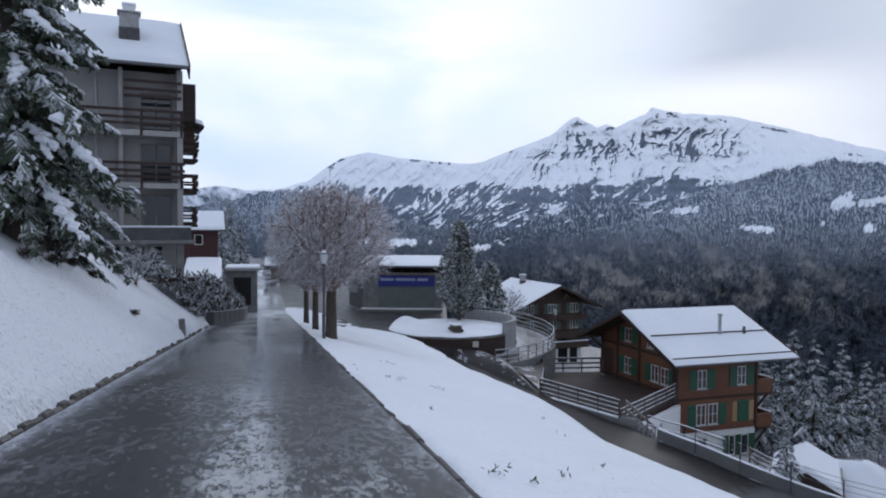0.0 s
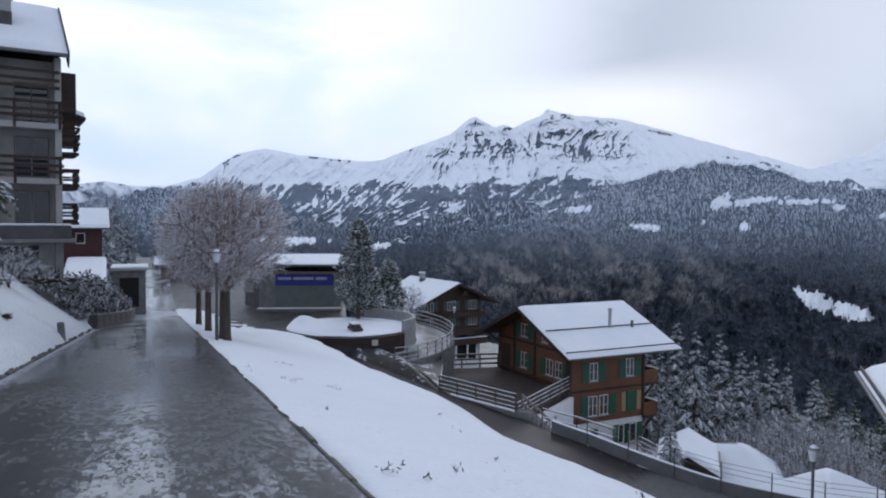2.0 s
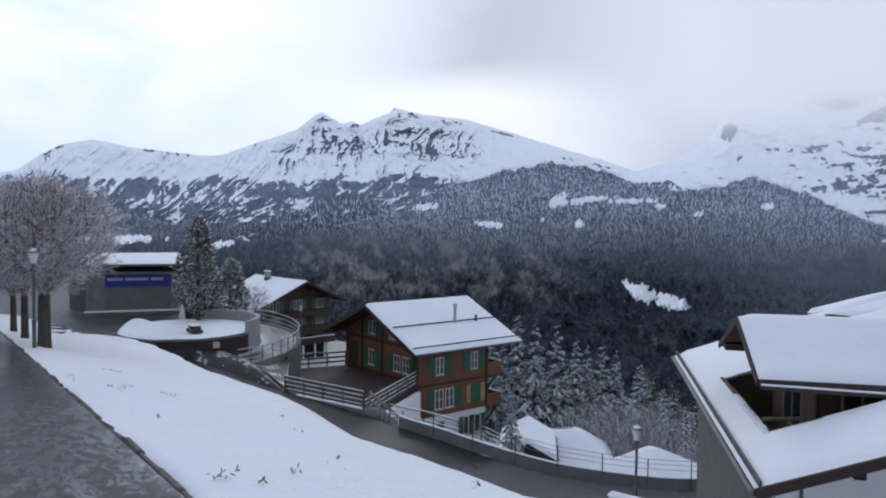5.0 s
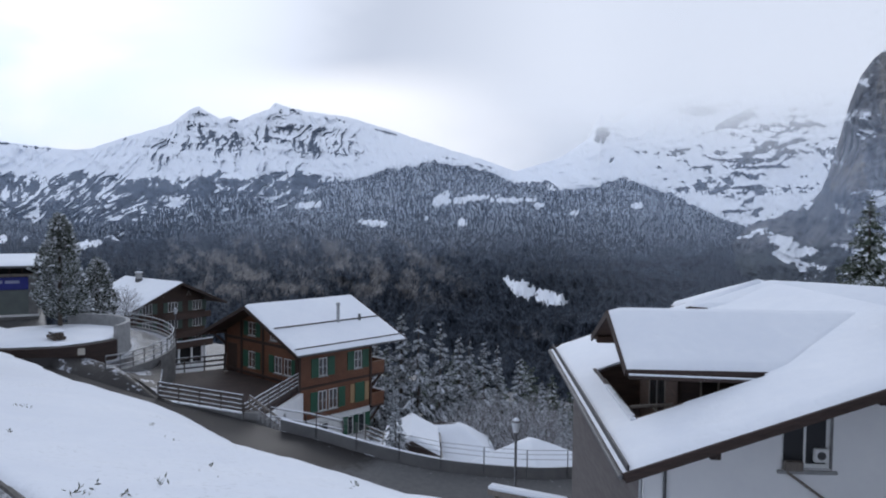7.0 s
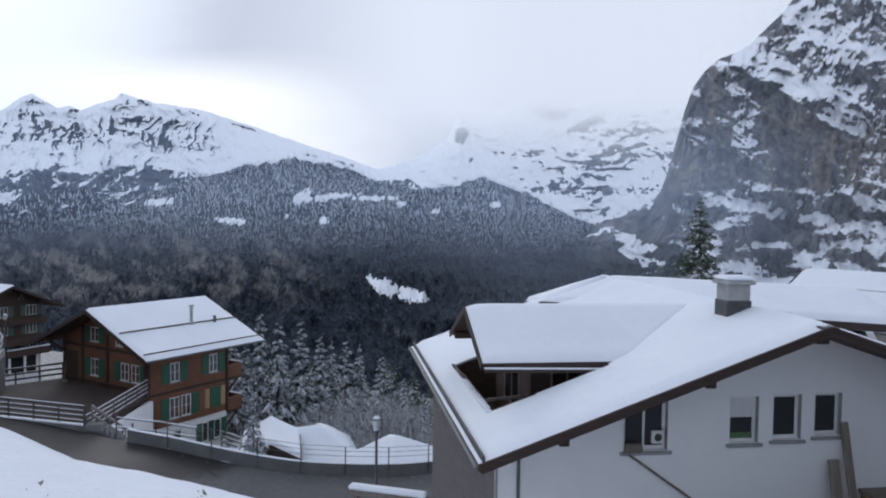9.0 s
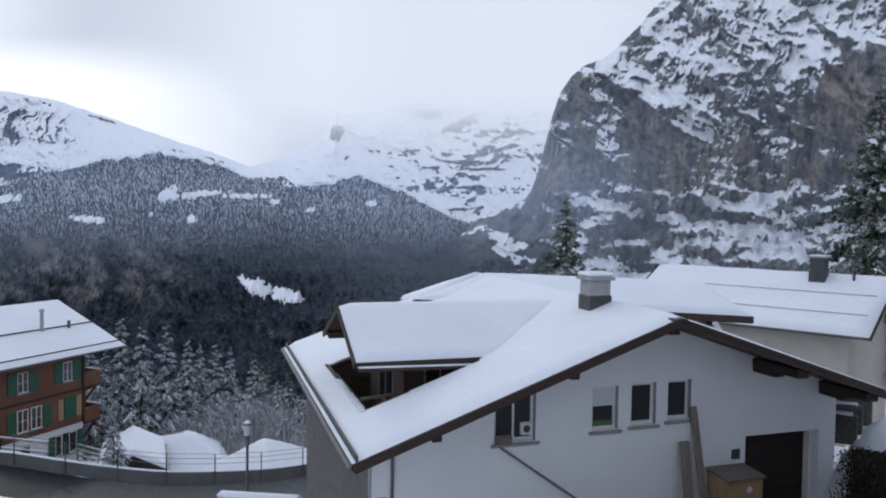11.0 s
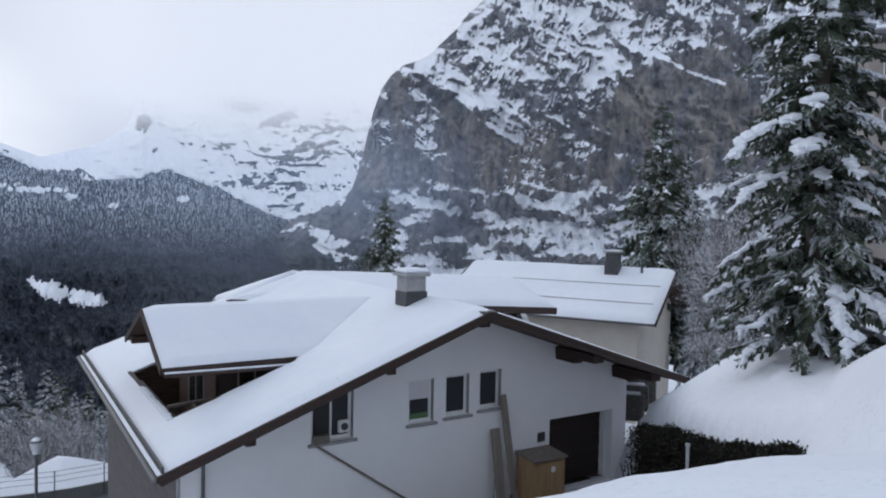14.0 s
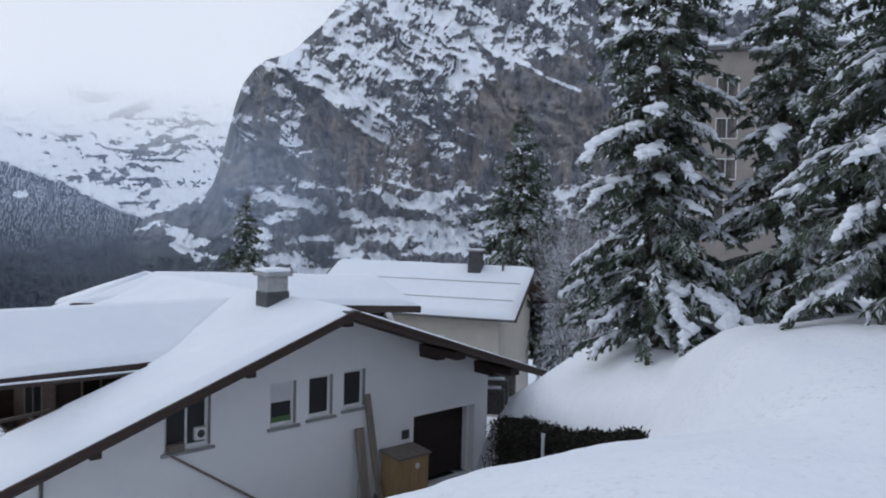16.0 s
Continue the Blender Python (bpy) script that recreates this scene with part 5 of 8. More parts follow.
    # plain near-black panel on the wall face beside the corner
    part("shutter", Shape().box(0.60, -0.035, -7.4, 0.82, 0.0, -5.25, c=0.01), M_DARK, h, "narrow dark panel at the corner")
    part("down_pipe", Shape().tube((0.98, -0.06, top(0.98) - 0.15), (0.98, -0.06, zb), 0.04), M_METAL, h, "dark down pipe at the corner")
    part("drip_pipe", Shape().tube((0.42, -0.02, top(0.5) - 0.2), (0.42, -0.02, zb), 0.045), M_GALV, h)
    # purlins under the verge
    for x, wide in ((7.9, 0.30), (5.1, 0.24), (1.6, 0.24), (12.05, 0.42), (14.55, 0.42)):
        z = top(x) - 0.12
        part("purlin", Shape().beam((x, -1.72, z), (x, 0.05, z), wide, 0.26, 0.02), M_FASCIA, h)
        part("corbel", Shape().beam((x, -0.85, z - 0.2), (x, 0.05, z - 0.2), wide * 0.9, 0.16, 0.03), M_FASCIA, h)
    # right slope
    y0, y1 = -1.9, 13.0
    part("roof", Shape().slab([(rx, y0, rz), (ex, y0, ez), (ex, y1, ez), (rx, y1, rz)], 0.12), M_FASCIA2, h)
    part("gutter", Shape().beam((ex + 0.05, y0, ez - 0.05), (ex + 0.05, y1, ez - 0.05), 0.11, 0.12, 0.03), M_METAL, h)
    snow_sheet(h, ex, ez, rx, rz, y0, y1, 0.15)
    # left slope with the sunken balcony cut into it
    hx0, hx1, hy0, hy1 = 0.50, 3.7, 0.98, 6.9
    zl = lambda x: lz + kl * (x - lx)
    left = Shape()
    for a, b, c, d in ((lx, hx0, y0, y1), (hx1, rx, y0, y1), (hx0, hx1, y0, hy0), (hx0, hx1, hy1, y1)):
        left.slab([(a, c, zl(a)), (b, c, zl(b)), (b, d, zl(b)), (a, d, zl(a))], 0.12)
    part("roof", welded(left, "roof", M_FASCIA2), None, h)
    for a, b, c, d in ((lx, hx0, y0, y1), (hx1, rx, y0, y1), (hx0, hx1, y0, hy0), (hx0, hx1, hy1, y1)):
        snow_flat(h, a, b, c, d, zl, 0.15, lx, y0, y1)
    part("gutter", Shape().beam((lx - 0.06, y0, lz - 0.05), (lx - 0.06, y1, lz - 0.05), 0.11, 0.12, 0.03), M_METAL, h, "dark zinc gutter")
    part("snow_guard", Shape().beam((lx + 0.10, y0 + 0.05, zl(lx + 0.1) + 0.09), (lx + 0.10, y1, zl(lx + 0.1) + 0.09), 0.05, 0.2, 0.02), M_LEAD, h)
    for (sx, sz, tx, tz) in ((lx, lz, rx, rz), (ex, ez, rx, rz)):
        for y in (y0 - 0.04, y1 + 0.04):
            part("barge_board", Shape().beam((sx, y, sz - 0.04), (tx, y, tz - 0.04), 0.06, 0.23), M_FASCIA, h)
        part("verge_trim", Shape().beam((sx, y0 - 0.075, sz + 0.03), (tx, y0 - 0.075, tz + 0.03), 0.03, 0.1), M_FASCIA, h)
    part("ridge_cap", Shape().beam((rx, y0 - 0.08, rz + 0.03), (rx, y0 + 0.3, rz + 0.03), 0.4, 0.06, 0.02), M_LEAD, h)
    # balcony well: boarded sides, a rail and glazing under the dormer
    well = part("roof_balcony", Shape().box(hx0, hy0, -4.6, hx1, hy1, -4.5), M_FASCIA, h, "sunken balcony boarded in brown wood")
    part("side_board", Shape().box(hx0 - 0.04, hy0, -4.5, hx0, hy1, zl(hx0) + 0.10), M_FASCIA, well)
    part("side_board", Shape().prism([(hx0, -4.5), (hx1, -4.5), (hx1, zl(hx1) + 0.02), (hx0, zl(hx0) + 0.10)], hy0 - 0.04, hy0), M_FASCIA2, well)
    part("side_board", Shape().prism([(hx0, -4.5), (hx1, -4.5), (hx1, zl(hx1) + 0.02), (hx0, zl(hx0) + 0.10)], hy1, hy1 + 0.04), M_FASCIA2, well)
    part("coping", Shape().beam((hx0 - 0.04, hy0 - 0.1, zl(hx0) + 0.13), (hx0 - 0.04, hy1 + 0.1, zl(hx0) + 0.13), 0.12, 0.06), M_FASCIA, well)
    part("coping", Shape().beam((hx0 - 0.04, hy0 - 0.04, zl(hx0) + 0.12), (hx0 + 1.9, hy0 - 0.04, zl(hx0 + 1.9) + 0.12), 0.10, 0.05), M_FASCIA2, well)
    rag, rr = Shape(), random.Random(9)
    for k in range(46):
        along = k / 46
        y = hy0 - 0.12 + 3.6 * along + rr.uniform(-0.05, 0.05)
        rag.box(hx0 - 0.16, y, zl(hx0) + 0.10, hx0 - rr.uniform(-0.02, 0.08), y + rr.uniform(0.08, 0.3), zl(hx0) + rr.uniform(0.165, 0.20), c=0.02)
    part("coping_snow", rag, M_SNOW, well, "ragged snow along the edge")
    part("handrail", Shape().beam((hx0 + 0.12, hy0 + 1.2, zl(hx0) + 0.12), (hx0 + 1.3, hy0 + 1.25, zl(hx0) + 0.2), 0.1, 0.08), M_GREYWOOD, well)
    part("post", Shape().beam((hx0 + 1.35, hy0 + 1.2, -4.5), (hx0 + 1.35, hy0 + 1.2, -2.3), 0.13, 0.13), M_GREYWOOD, well)
    # cross gable (dormer) over the balcony
    dz, dy, ny, nz = -0.96, 3.9, 1.2, -2.12
    slope = (dz - nz) / (dy - ny)
    fy = 2 * dy - ny
    xg, xw = 0.30, 1.75
    xr = rx - (rz - dz) / kl + 0.35
    xe = rx - (rz - nz) / kl + 0.2
    dorm = part("dormer", Shape().box(xw, ny + 0.55, -4.5, xe + 0.6, ny + 0.7, nz + 0.08), M_FASCIA, h, "broad dormer of dark brown boards")
    part("gable_wall", Shape().add([(xw, ny + 0.55, -4.5), (xw, fy - 0.55, -4.5), (xw, fy - 0.55, nz + 0.1), (xw, dy, dz - 0.12), (xw, ny + 0.55, nz + 0.1),
                                      (xw + 0.1, ny + 0.55, -4.5), (xw + 0.1, fy - 0.55, -4.5), (xw + 0.1, fy - 0.55, nz + 0.1), (xw + 0.1, dy, dz - 0.12), (xw + 0.1, ny + 0.55, nz + 0.1)],
         [(0, 4, 3, 2, 1), (5, 6, 7, 8, 9), (0, 5, 9, 4), (4, 9, 8, 3), (3, 8, 7, 2), (2, 7, 6, 1)]), M_FASCIA2, dorm)
    window(dorm, pose(xw + 0.55, ny + 0.55, -3.55), 0.5, 1.1, 1, sill=False, frame_mat=M_GREYWOOD)
    window(dorm, pose(xw, dy + 0.9, -3.9, 0, 0, -90), 1.8, 1.7, 2, sill=False, frame_mat=M_GREYWOOD)
    near_q = [(xg, ny, nz), (xe, ny, nz), (xr, dy, dz), (xg, dy, dz)]
    far_q = [(xg, dy, dz), (xr, dy, dz), (xe, fy, nz), (xg, fy, nz)]
    for q in (near_q, far_q):
        part("dormer_roof", Shape().slab(q, 0.12), M_FASCIA2, dorm)
        part("dormer_snow", quad_snow(q, 0.15), None, dorm)
    part("eave_board", Shape().beam((xg, ny - 0.03, nz - 0.07), (xe, ny - 0.03, nz - 0.07), 0.05, 0.18), M_FASCIA, dorm)
    gut = part("eave_gutter", Shape().beam((xg + 0.02, ny - 0.12, nz - 0.16), (xe - 0.9, ny - 0.12, nz - 0.22), 0.12, 0.09, 0.02), M_FASCIA, dorm)
    part("snow_cap", Shape().beam((xg + 0.02, ny - 0.12, nz - 0.09), (xe - 0.9, ny - 0.12, nz - 0.15), 0.10, 0.04, 0.015), M_SNOW, gut)
    for y in (ny, fy):
        part("barge_board", Shape().beam((xg - 0.03, y, nz - 0.08), (xg - 0.03, dy, dz - 0.08), 0.05, 0.2), M_FASCIA, dorm)
    for y in (ny + 0.5, dy, fy - 0.5):
        z = dz - 0.24 - slope * abs(y - dy)
        part("purlin", Shape().beam((xg + 0.05, y, z), (xw + 0.1, y, z), 0.2, 0.22, 0.02), M_FASCIA2, dorm)
    chimney(h, 7.46, 1.55, -1.02, -0.04, 0.67, 0.62)
    return h


def snow_flat(parent, a, b, c, d, z_of, depth, ex, ey0, ey1):
    """Snow on a rectangle of a slope; rims round off at the eave and at the verges only."""
    nu, nv = max(3, int((b - a) / 0.3)), max(3, int((d - c) / 0.3))
    U, V = np.meshgrid(np.linspace(a, b, nu), np.linspace(c, d, nv), indexing="ij")
    rim = np.minimum(1, np.minimum((U - ex) / 0.3, np.minimum(V - ey0, ey1 - V) / 0.3))
    dep = depth * np.sqrt(np.clip(rim, 0, 1)) * (0.82 + 0.36 * nfbm(U * 0.55, V * 0.55, 4, 12)) + 0.01
    P = np.stack((U, V, z_of(U) + dep), -1).reshape(-1, 3)
    sh = Shape()
    f = [(i * nv + j, (i + 1) * nv + j, (i + 1) * nv + j + 1, i * nv + j + 1) for i in range(nu - 1) for j in range(nv - 1)]
    sh.add(P, f)
    edge = [(i, 0) for i in range(nu)] + [(nu - 1, j) for j in range(nv)] + [(i, nv - 1) for i in range(nu - 1, -1, -1)] + [(0, j) for j in range(nv - 1, -1, -1)]
    pts = [tuple(P[i * nv + j]) for i, j in edge]
    low = [(p[0], p[1], float(z_of(p[0])) + 0.004) for p in pts]
    n = len(pts)
    sh.add(pts + low, [(i, n + i, n + (i + 1) % n, (i + 1) % n) for i in range(n)])
    part("roof_snow", sh.mesh("roof_snow", M_SNOW, True), None, parent)


def quad_snow(q, depth):
    """Snow on a four-cornered slope."""
    n = 22
    q = [np.array(p, float) for p in q]
    U, V = np.meshgrid(np.linspace(0, 1, n), np.linspace(0, 1, n), indexing="ij")
    P = (1 - U)[..., None] * (1 - V)[..., None] * q[0] + U[..., None] * (1 - V)[..., None] * q[1] + U[..., None] * V[..., None] * q[2] + (1 - U)[..., None] * V[..., None] * q[3]
    rim = np.clip(np.minimum(np.minimum(U, 1 - U), np.minimum(V, 1 - V)) * 18, 0, 1)
    T = P.copy()
    T[..., 2] += 0.01 + depth * np.sqrt(rim) * (0.82 + 0.36 * nfbm(P[..., 0] * 0.6, P[..., 1] * 0.6, 4, 15))
    sh = Shape()
    sh.add(T.reshape(-1, 3), [(i * n + j, (i + 1) * n + j, (i + 1) * n + j + 1, i * n + j + 1) for i in range(n - 1) for j in range(n - 1)])
    edge = [(i, 0) for i in range(n)] + [(n - 1, j) for j in range(n)] + [(i, n - 1) for i in range(n - 1, -1, -1)] + [(0, j) for j in range(n - 1, -1, -1)]
    top = [tuple(T[i, j]) for i, j in edge]
    low = [tuple(P[i, j] + (0, 0, 0.003)) for i, j in edge]
    m = len(top)
    sh.add(top + low, [(i, m + i, m + (i + 1) % m, (i + 1) % m) for i in range(m)])
    return sh.mesh("snow", M_SNOW, True)


def gabled_wall(x0, x1, y0, y1, zb, rx, rz, kl, kr, t=0.25):
    """Four walls under a gable roof whose ridge runs along y."""
    top = lambda x: rz - (kl * (rx - x) if x < rx else kr * (x - rx))
    out = []
    for a, b in ((y0, y0 + t), (y1 - t, y1)):
        out.append(Shape().prism([(x0, zb), (x1, zb), (x1, top(x1)), (rx, rz), (x0, top(x0))], a, b))
    out.append(Shape().box(x0, y0 + t, zb, x0 + t, y1 - t, top(x0)))
    out.append(Shape().box(x1 - t, y0 + t, zb, x1, y1 - t, top(x1)))
    return out


# ---- timber chalet below the lane ----
def chalet():
    # x along the gable wall towards the viewer's side, ridge along y
    p0 = np.array((14.82, 45.68))
    a_ridge = 71
    # local x: from the far gable corner to the near one; local y: along the ridge
    o = p0 + aim(-19) * 8.75
    h = thing("chalet", "three-storey brown timber chalet with green shutters and snowy gable roof", "house", facing(o, 161, 0))
    W, L = 8.75, 6.5
    rx, rz = 4.85, -4.42
    k = 0.436
    top = lambda x: rz - 0.14 - k * abs(x - rx)
    zmid = -11.85
    for i, w in enumerate(gabled_wall(0, W, 0, L, zmid, rx, rz - 0.14, k, k)):
        part("wall", w, M_TIMBER, h)
    part("base_wall", Shape().box(0.05, 0.05, -15.5, W - 0.08, L - 0.05, zmid), M_WHITE, h, "white rendered base storey")
    gable_roof(h, rx, rz, (-1.16, -6.95), (W + 1.93, -6.98), -1.5, L + 1.6, 0.24, 0.15)
    # gable side: y = 0 faces out to -y
    for x, z, w, hh, sh in ((3.05, -6.7, 0.9, 0.95, 0.55), (5.7, -6.75, 0.7, 0.75, 0.0), (3.05, -8.95, 0.85, 1.13, 0.6)):
        window(h, pose(x, 0, z), w, hh, 2, sh, bars=1, glass=M_GLASS_C)
    for x in (6.2, 7.27):
        window(h, pose(x, 0, -8.9), 0.82, 1.12, 2, 0.0, bars=1, glass=M_GLASS_C)
    for x in (5.55, 8.12):
        part("shutter", Shape().box(x, -0.06, -8.93, x + 0.58, -0.02, -7.75, c=0.006), M_GREEN, h)
    door = part("door", Shape().box(0.5, -0.04, -9.7, 1.5, 0.02, -7.6, c=0.01), M_TIMBER_D, h, "dark plank door onto the terrace")
    part("door_frame", Shape().box(0.4, -0.06, -9.7, 0.5, 0.02, -7.5).box(1.5, -0.06, -9.7, 1.6, 0.02, -7.5).box(0.5, -0.06, -7.6, 1.5, 0.02, -7.5), M_FASCIA2, door)
    for z in (-7.15, -9.45):
        part("frieze", Shape().box(0.0, -0.09, z, W, -0.01, z + 0.2, c=0.02), M_TIMBER_D, h)
    for x in (0.12, 2.2, 4.85, 8.63):
        part("timber_post", Shape().box(x - 0.12, -0.08, -9.6, x + 0.12, -0.005, top(x), c=0.015), M_TIMBER_D, h)
    for x in (0.1, rx, W - 0.1):
        part("purlin", Shape().beam((x, -1.4, top(x) - 0.1), (x, 0.1, top(x) - 0.1), 0.2, 0.24, 0.02), M_FASCIA2, h)
        part("bracket", Shape().beam((x, -1.0, top(x) - 0.2), (x, -0.02, top(x) - 1.0), 0.12, 0.14, 0.02), M_FASCIA2, h)
    # long side facing the lane: plane x = W, outside +x
    def on_side(y, z):
        return pose(W, y, z, 0, 0, 90)
    window(h, on_side(1.72, -9.05), 0.72, 1.22, 2, 0.62, bars=1, glass=M_GLASS_C)
    window(h, on_side(4.86, -8.98), 0.70, 1.24, 2, 0.62, bars=1, glass=M_GLASS_C)
    window(h, on_side(1.68, -11.42), 0.74, 1.36, 2, 0.0, bars=1, glass=M_GLASS_C)
    window(h, on_side(2.60, -11.42), 0.74, 1.36, 2, 0.0, bars=1, glass=M_GLASS_C)
    for y in (1.02, 3.42):
        part("shutter", Shape().box(W + 0.02, y, -11.44, W + 0.06, y + 0.6, -10.05, c=0.006), M_GREEN, h)
    part("closed_shutter", Shape().box(W + 0.02, 4.93, -11.4, W + 0.07, 5.81, -10.0, c=0.006), M_GREEN, h, "closed green shutters")
    for y in (4.5, 5.86):
        part("pale_board", Shape().box(W + 0.01, y, -11.36, W + 0.045, y + 0.38, -10.05, c=0.006), M_PLY, h, "bare pale boards beside the shutters")
    for z in (-9.75, -7.35):
        part("frieze", Shape().box(W + 0.005, 0.0, z, W + 0.05, L, z + 0.16, c=0.015), M_TIMBER_D, h)
    for y in (0.1, L - 0.1):
        part("corner_log", Shape().box(W - 0.02, y - 0.1, zmid, W + 0.1, y + 0.1, -6.9, c=0.02), M_TIMBER_D, h)
    for y, w in ((1.9, 0.7), (4.3, 0.5), (5.3, 0.6)):
        window(h, pose(W - 0.03, y, -13.6, 0, 0, 90), w, 1.3, 1, 0.45 if y > 4 else 0.0)
    # balconies on the far gable, y = L
    for z in (-9.6, -11.9):
        b = part("balcony", Shape().box(2.0, L, z - 0.16, W + 0.05, L + 1.25, z, c=0.02), M_TIMBER_D, h, "brown timber balcony with boarded front")
        part("parapet", Shape().box(2.0, L + 1.17, z, W + 0.05, L + 1.25, z + 0.9, c=0.01).box(W - 0.03, L, z, W + 0.05, L + 1.17, z + 0.9, c=0.01), M_TIMBER, b)
        part("snow_cap", Shape().box(2.0, L + 1.12, z + 0.9, W + 0.08, L + 1.3, z + 0.96, c=0.02), M_SNOW, b)
        part("strut", Shape().beam((W - 0.2, L + 1.1, z - 0.15), (W - 0.2, L, z - 1.2), 0.12, 0.12), M_TIMBER_D, b)
    part("eave_rail", Shape().beam((W + 1.6, -1.4, -6.85 + 0.22), (W + 1.6, L + 1.5, -6.85 + 0.22), 0.05, 0.07), M_FASCIA, h)
    # pipes and the snow guard on the roof
    xp = 8.0
    zp = rz - k * (xp - rx)
    part("flue", Shape().tube((xp, 4.0, zp - 0.1), (xp, 4.0, zp + 1.35), 0.11, n=12).tube((xp, 4.0, zp + 1.3), (xp, 4.0, zp + 1.5), 0.15, n=12), M_GALV, h, "tall grey metal flue")
    part("vent_pipe", Shape().tube((8.1, 5.9, rz - k * 3.25), (8.1, 5.9, rz - k * 3.25 + 0.6), 0.1, n=10), M_METAL, h)
    part("snow_guard", Shape().beam((7.95, -1.3, rz - k * 3.1 + 0.2), (7.95, L + 1.4, rz - k * 3.1 + 0.2), 0.06, 0.08), M_FASCIA, h)
    return h


def terrace():
    """Planked terrace along the gable of the chalet, a step below the lane, with its railing on the edge of the lane."""
    t = thing("terrace", "damp dark terrace with snow-lined timber railings beside the chalet", "terrace")
    zt = -9.5
    p0, p1 = at_az(7.8, 43.3), at_az(13.9, 40.1)
    pts = [p0, p1, (14.75, 45.35), (11.85, 53.8), (7.6, 53.4)]
    part("deck", Shape().slab([(x, y, zt) for x, y in pts], 0.25), M_FASCIA, t)
    part("edge_wall", Shape().beam((*p0, -9.65), (*p1, -9.95), 0.22, 1.9), M_CONC_D, t)
    rail_a, rail_b = (*p0, -8.68), (*p1, -8.97)
    railing(t, rail_a, rail_b, 1.0, 4, 1.45, M_RAILWOOD)
    part("snow_kerb", Shape().beam((p0[0], p0[1], -8.66), (p1[0], p1[1], -8.93), 0.24, 0.08, 0.03), M_SNOW, t)
    railing(t, (p1[0] + 0.1, p1[1] + 0.1, zt), (14.75, 45.35, zt), 1.0, 4, 1.6, M_RAILWOOD)
    railing(t, (*pts[4], zt), (p0[0] + 0.1, p0[1] + 0.1, zt + 0.4), 1.05, 3, 1.6, M_RAILWOOD)
    railing(t, (*pts[4], zt), (*pts[3], zt), 1.05, 3, 1.6, M_RAILWOOD)
    # white wall under the deck, seen from the lane
    a, b = Vector((p1[0] + 0.25, p1[1] + 0.05, -12.0)), Vector((14.9, 45.2, -12.0))
    part("retaining_wall", Shape().beam(a, b, 0.3, 4.4), M_RENDER, t, "white rendered wall below the deck")
    turn = math.degrees(math.atan2(b.y - a.y, b.x - a.x))
    for f, w in ((0.40, 0.55), (0.58, 0.45)):
        q = a.lerp(b, f)
        window(t, pose(q.x + 0.15 * math.sin(radians(turn)), q.y - 0.15 * math.cos(radians(turn)), -11.4, 0, 0, turn), w, 1.15, 1, sill=False, glass=M_GLASS_C)
    part("broom", Shape().tube((11.6, 52.2, zt), (11.9, 53.2, zt + 1.3), 0.02, n=6).box(11.45, 52.0, zt, 11.75, 52.3, zt + 0.16), M_GREYWOOD, t)
    return t


# ---- second chalet, lower down ----
def far_chalet():
    h = thing("far_chalet", "dark timber chalet with rows of white windows and snowy roof", "house", facing(at_az(5.9, 92), 66, 0))
    W, L, zb, rx, rz, k = 9.8, 10.5, -14.6, 5.4, -6.55, 0.44
    for w in gabled_wall(0, W, 0, L, zb, rx, rz - 0.14, k, k):
        part("wall", w, M_TIMBER_D, h)
    part("base_wall", Shape().box(0.05, 0.05, -19.5, W - 0.05, L - 0.05, zb), M_WHITE, h, "white rendered base")
    gable_roof(h, rx, rz, (-2.1, rz - k * 7.7), (W + 2.0, rz - k * (W + 2.0 - rx)), -1.8, L + 1.0, 0.3, 0.18)
    for z, xs in ((-10.2, (1.2, 4.6, 8.0)), (-12.3, (1.2, 4.6, 8.0)), (-14.5, (1.2, 4.6, 8.0))):
        for x in xs[:3]:
            window(h, pose(x, 0, z), 1.3, 1.2, 3, 0.62, sill=False, glass=M_GLASS_C, shutter_mat=M_SHUTTER)
    for z in (-10.6, -12.9):
        part("balcony_front", Shape().box(3.4, -0.9, z - 0.5, W + 0.3, -0.8, z + 0.25, c=0.02).box(3.4, -0.8, z - 0.5, W + 0.3, 0, z - 0.4), M_TIMBER_D, h)
    for x in (1.6, 3.2):
        window(h, pose(x, 0.04, -15.9), 0.95, 0.6, 1, sill=False, glass=M_GLASS_C)
    # no recess is cut: the entrance's shade is a dark panel
    part("entrance", Shape().box(5.6, -0.03, -16.9, 9.2, 0.06, -14.7), M_DARK, h, "flat dark panel painted as the shaded entrance under the balcony")
    for x in (5.5, 7.3, 9.2):
        part("porch_post", Shape().box(x, -0.75, -17.5, x + 0.22, -0.55, -14.6, c=0.02), M_WHITE, h)
    part("balcony_front", Shape().box(5.2, -0.9, -14.75, W + 0.6, -0.75, -13.9, c=0.02).box(5.2, -0.75, -14.75, W + 0.6, 0, -14.6), M_TIMBER_D, h)
    part("snow_cap", Shape().box(5.2, -0.95, -13.9, W + 0.6, -0.7, -13.8, c=0.03), M_SNOW, h)
    chimney(h, 4.6, 6.5, rz - k * 0.8 - 0.3, -5.75, 0.6, 0.6)
    for x in (3.6, 7.4):
        part("gable_ornament", Shape().beam((x - 0.3, -0.12, -7.9 - 0.4), (x, -0.12, -7.9 + 0.2), 0.08, 0.12).beam((x + 0.3, -0.12, -8.3), (x, -0.12, -7.7), 0.08, 0.12), M_GREYWOOD, h)
    return h


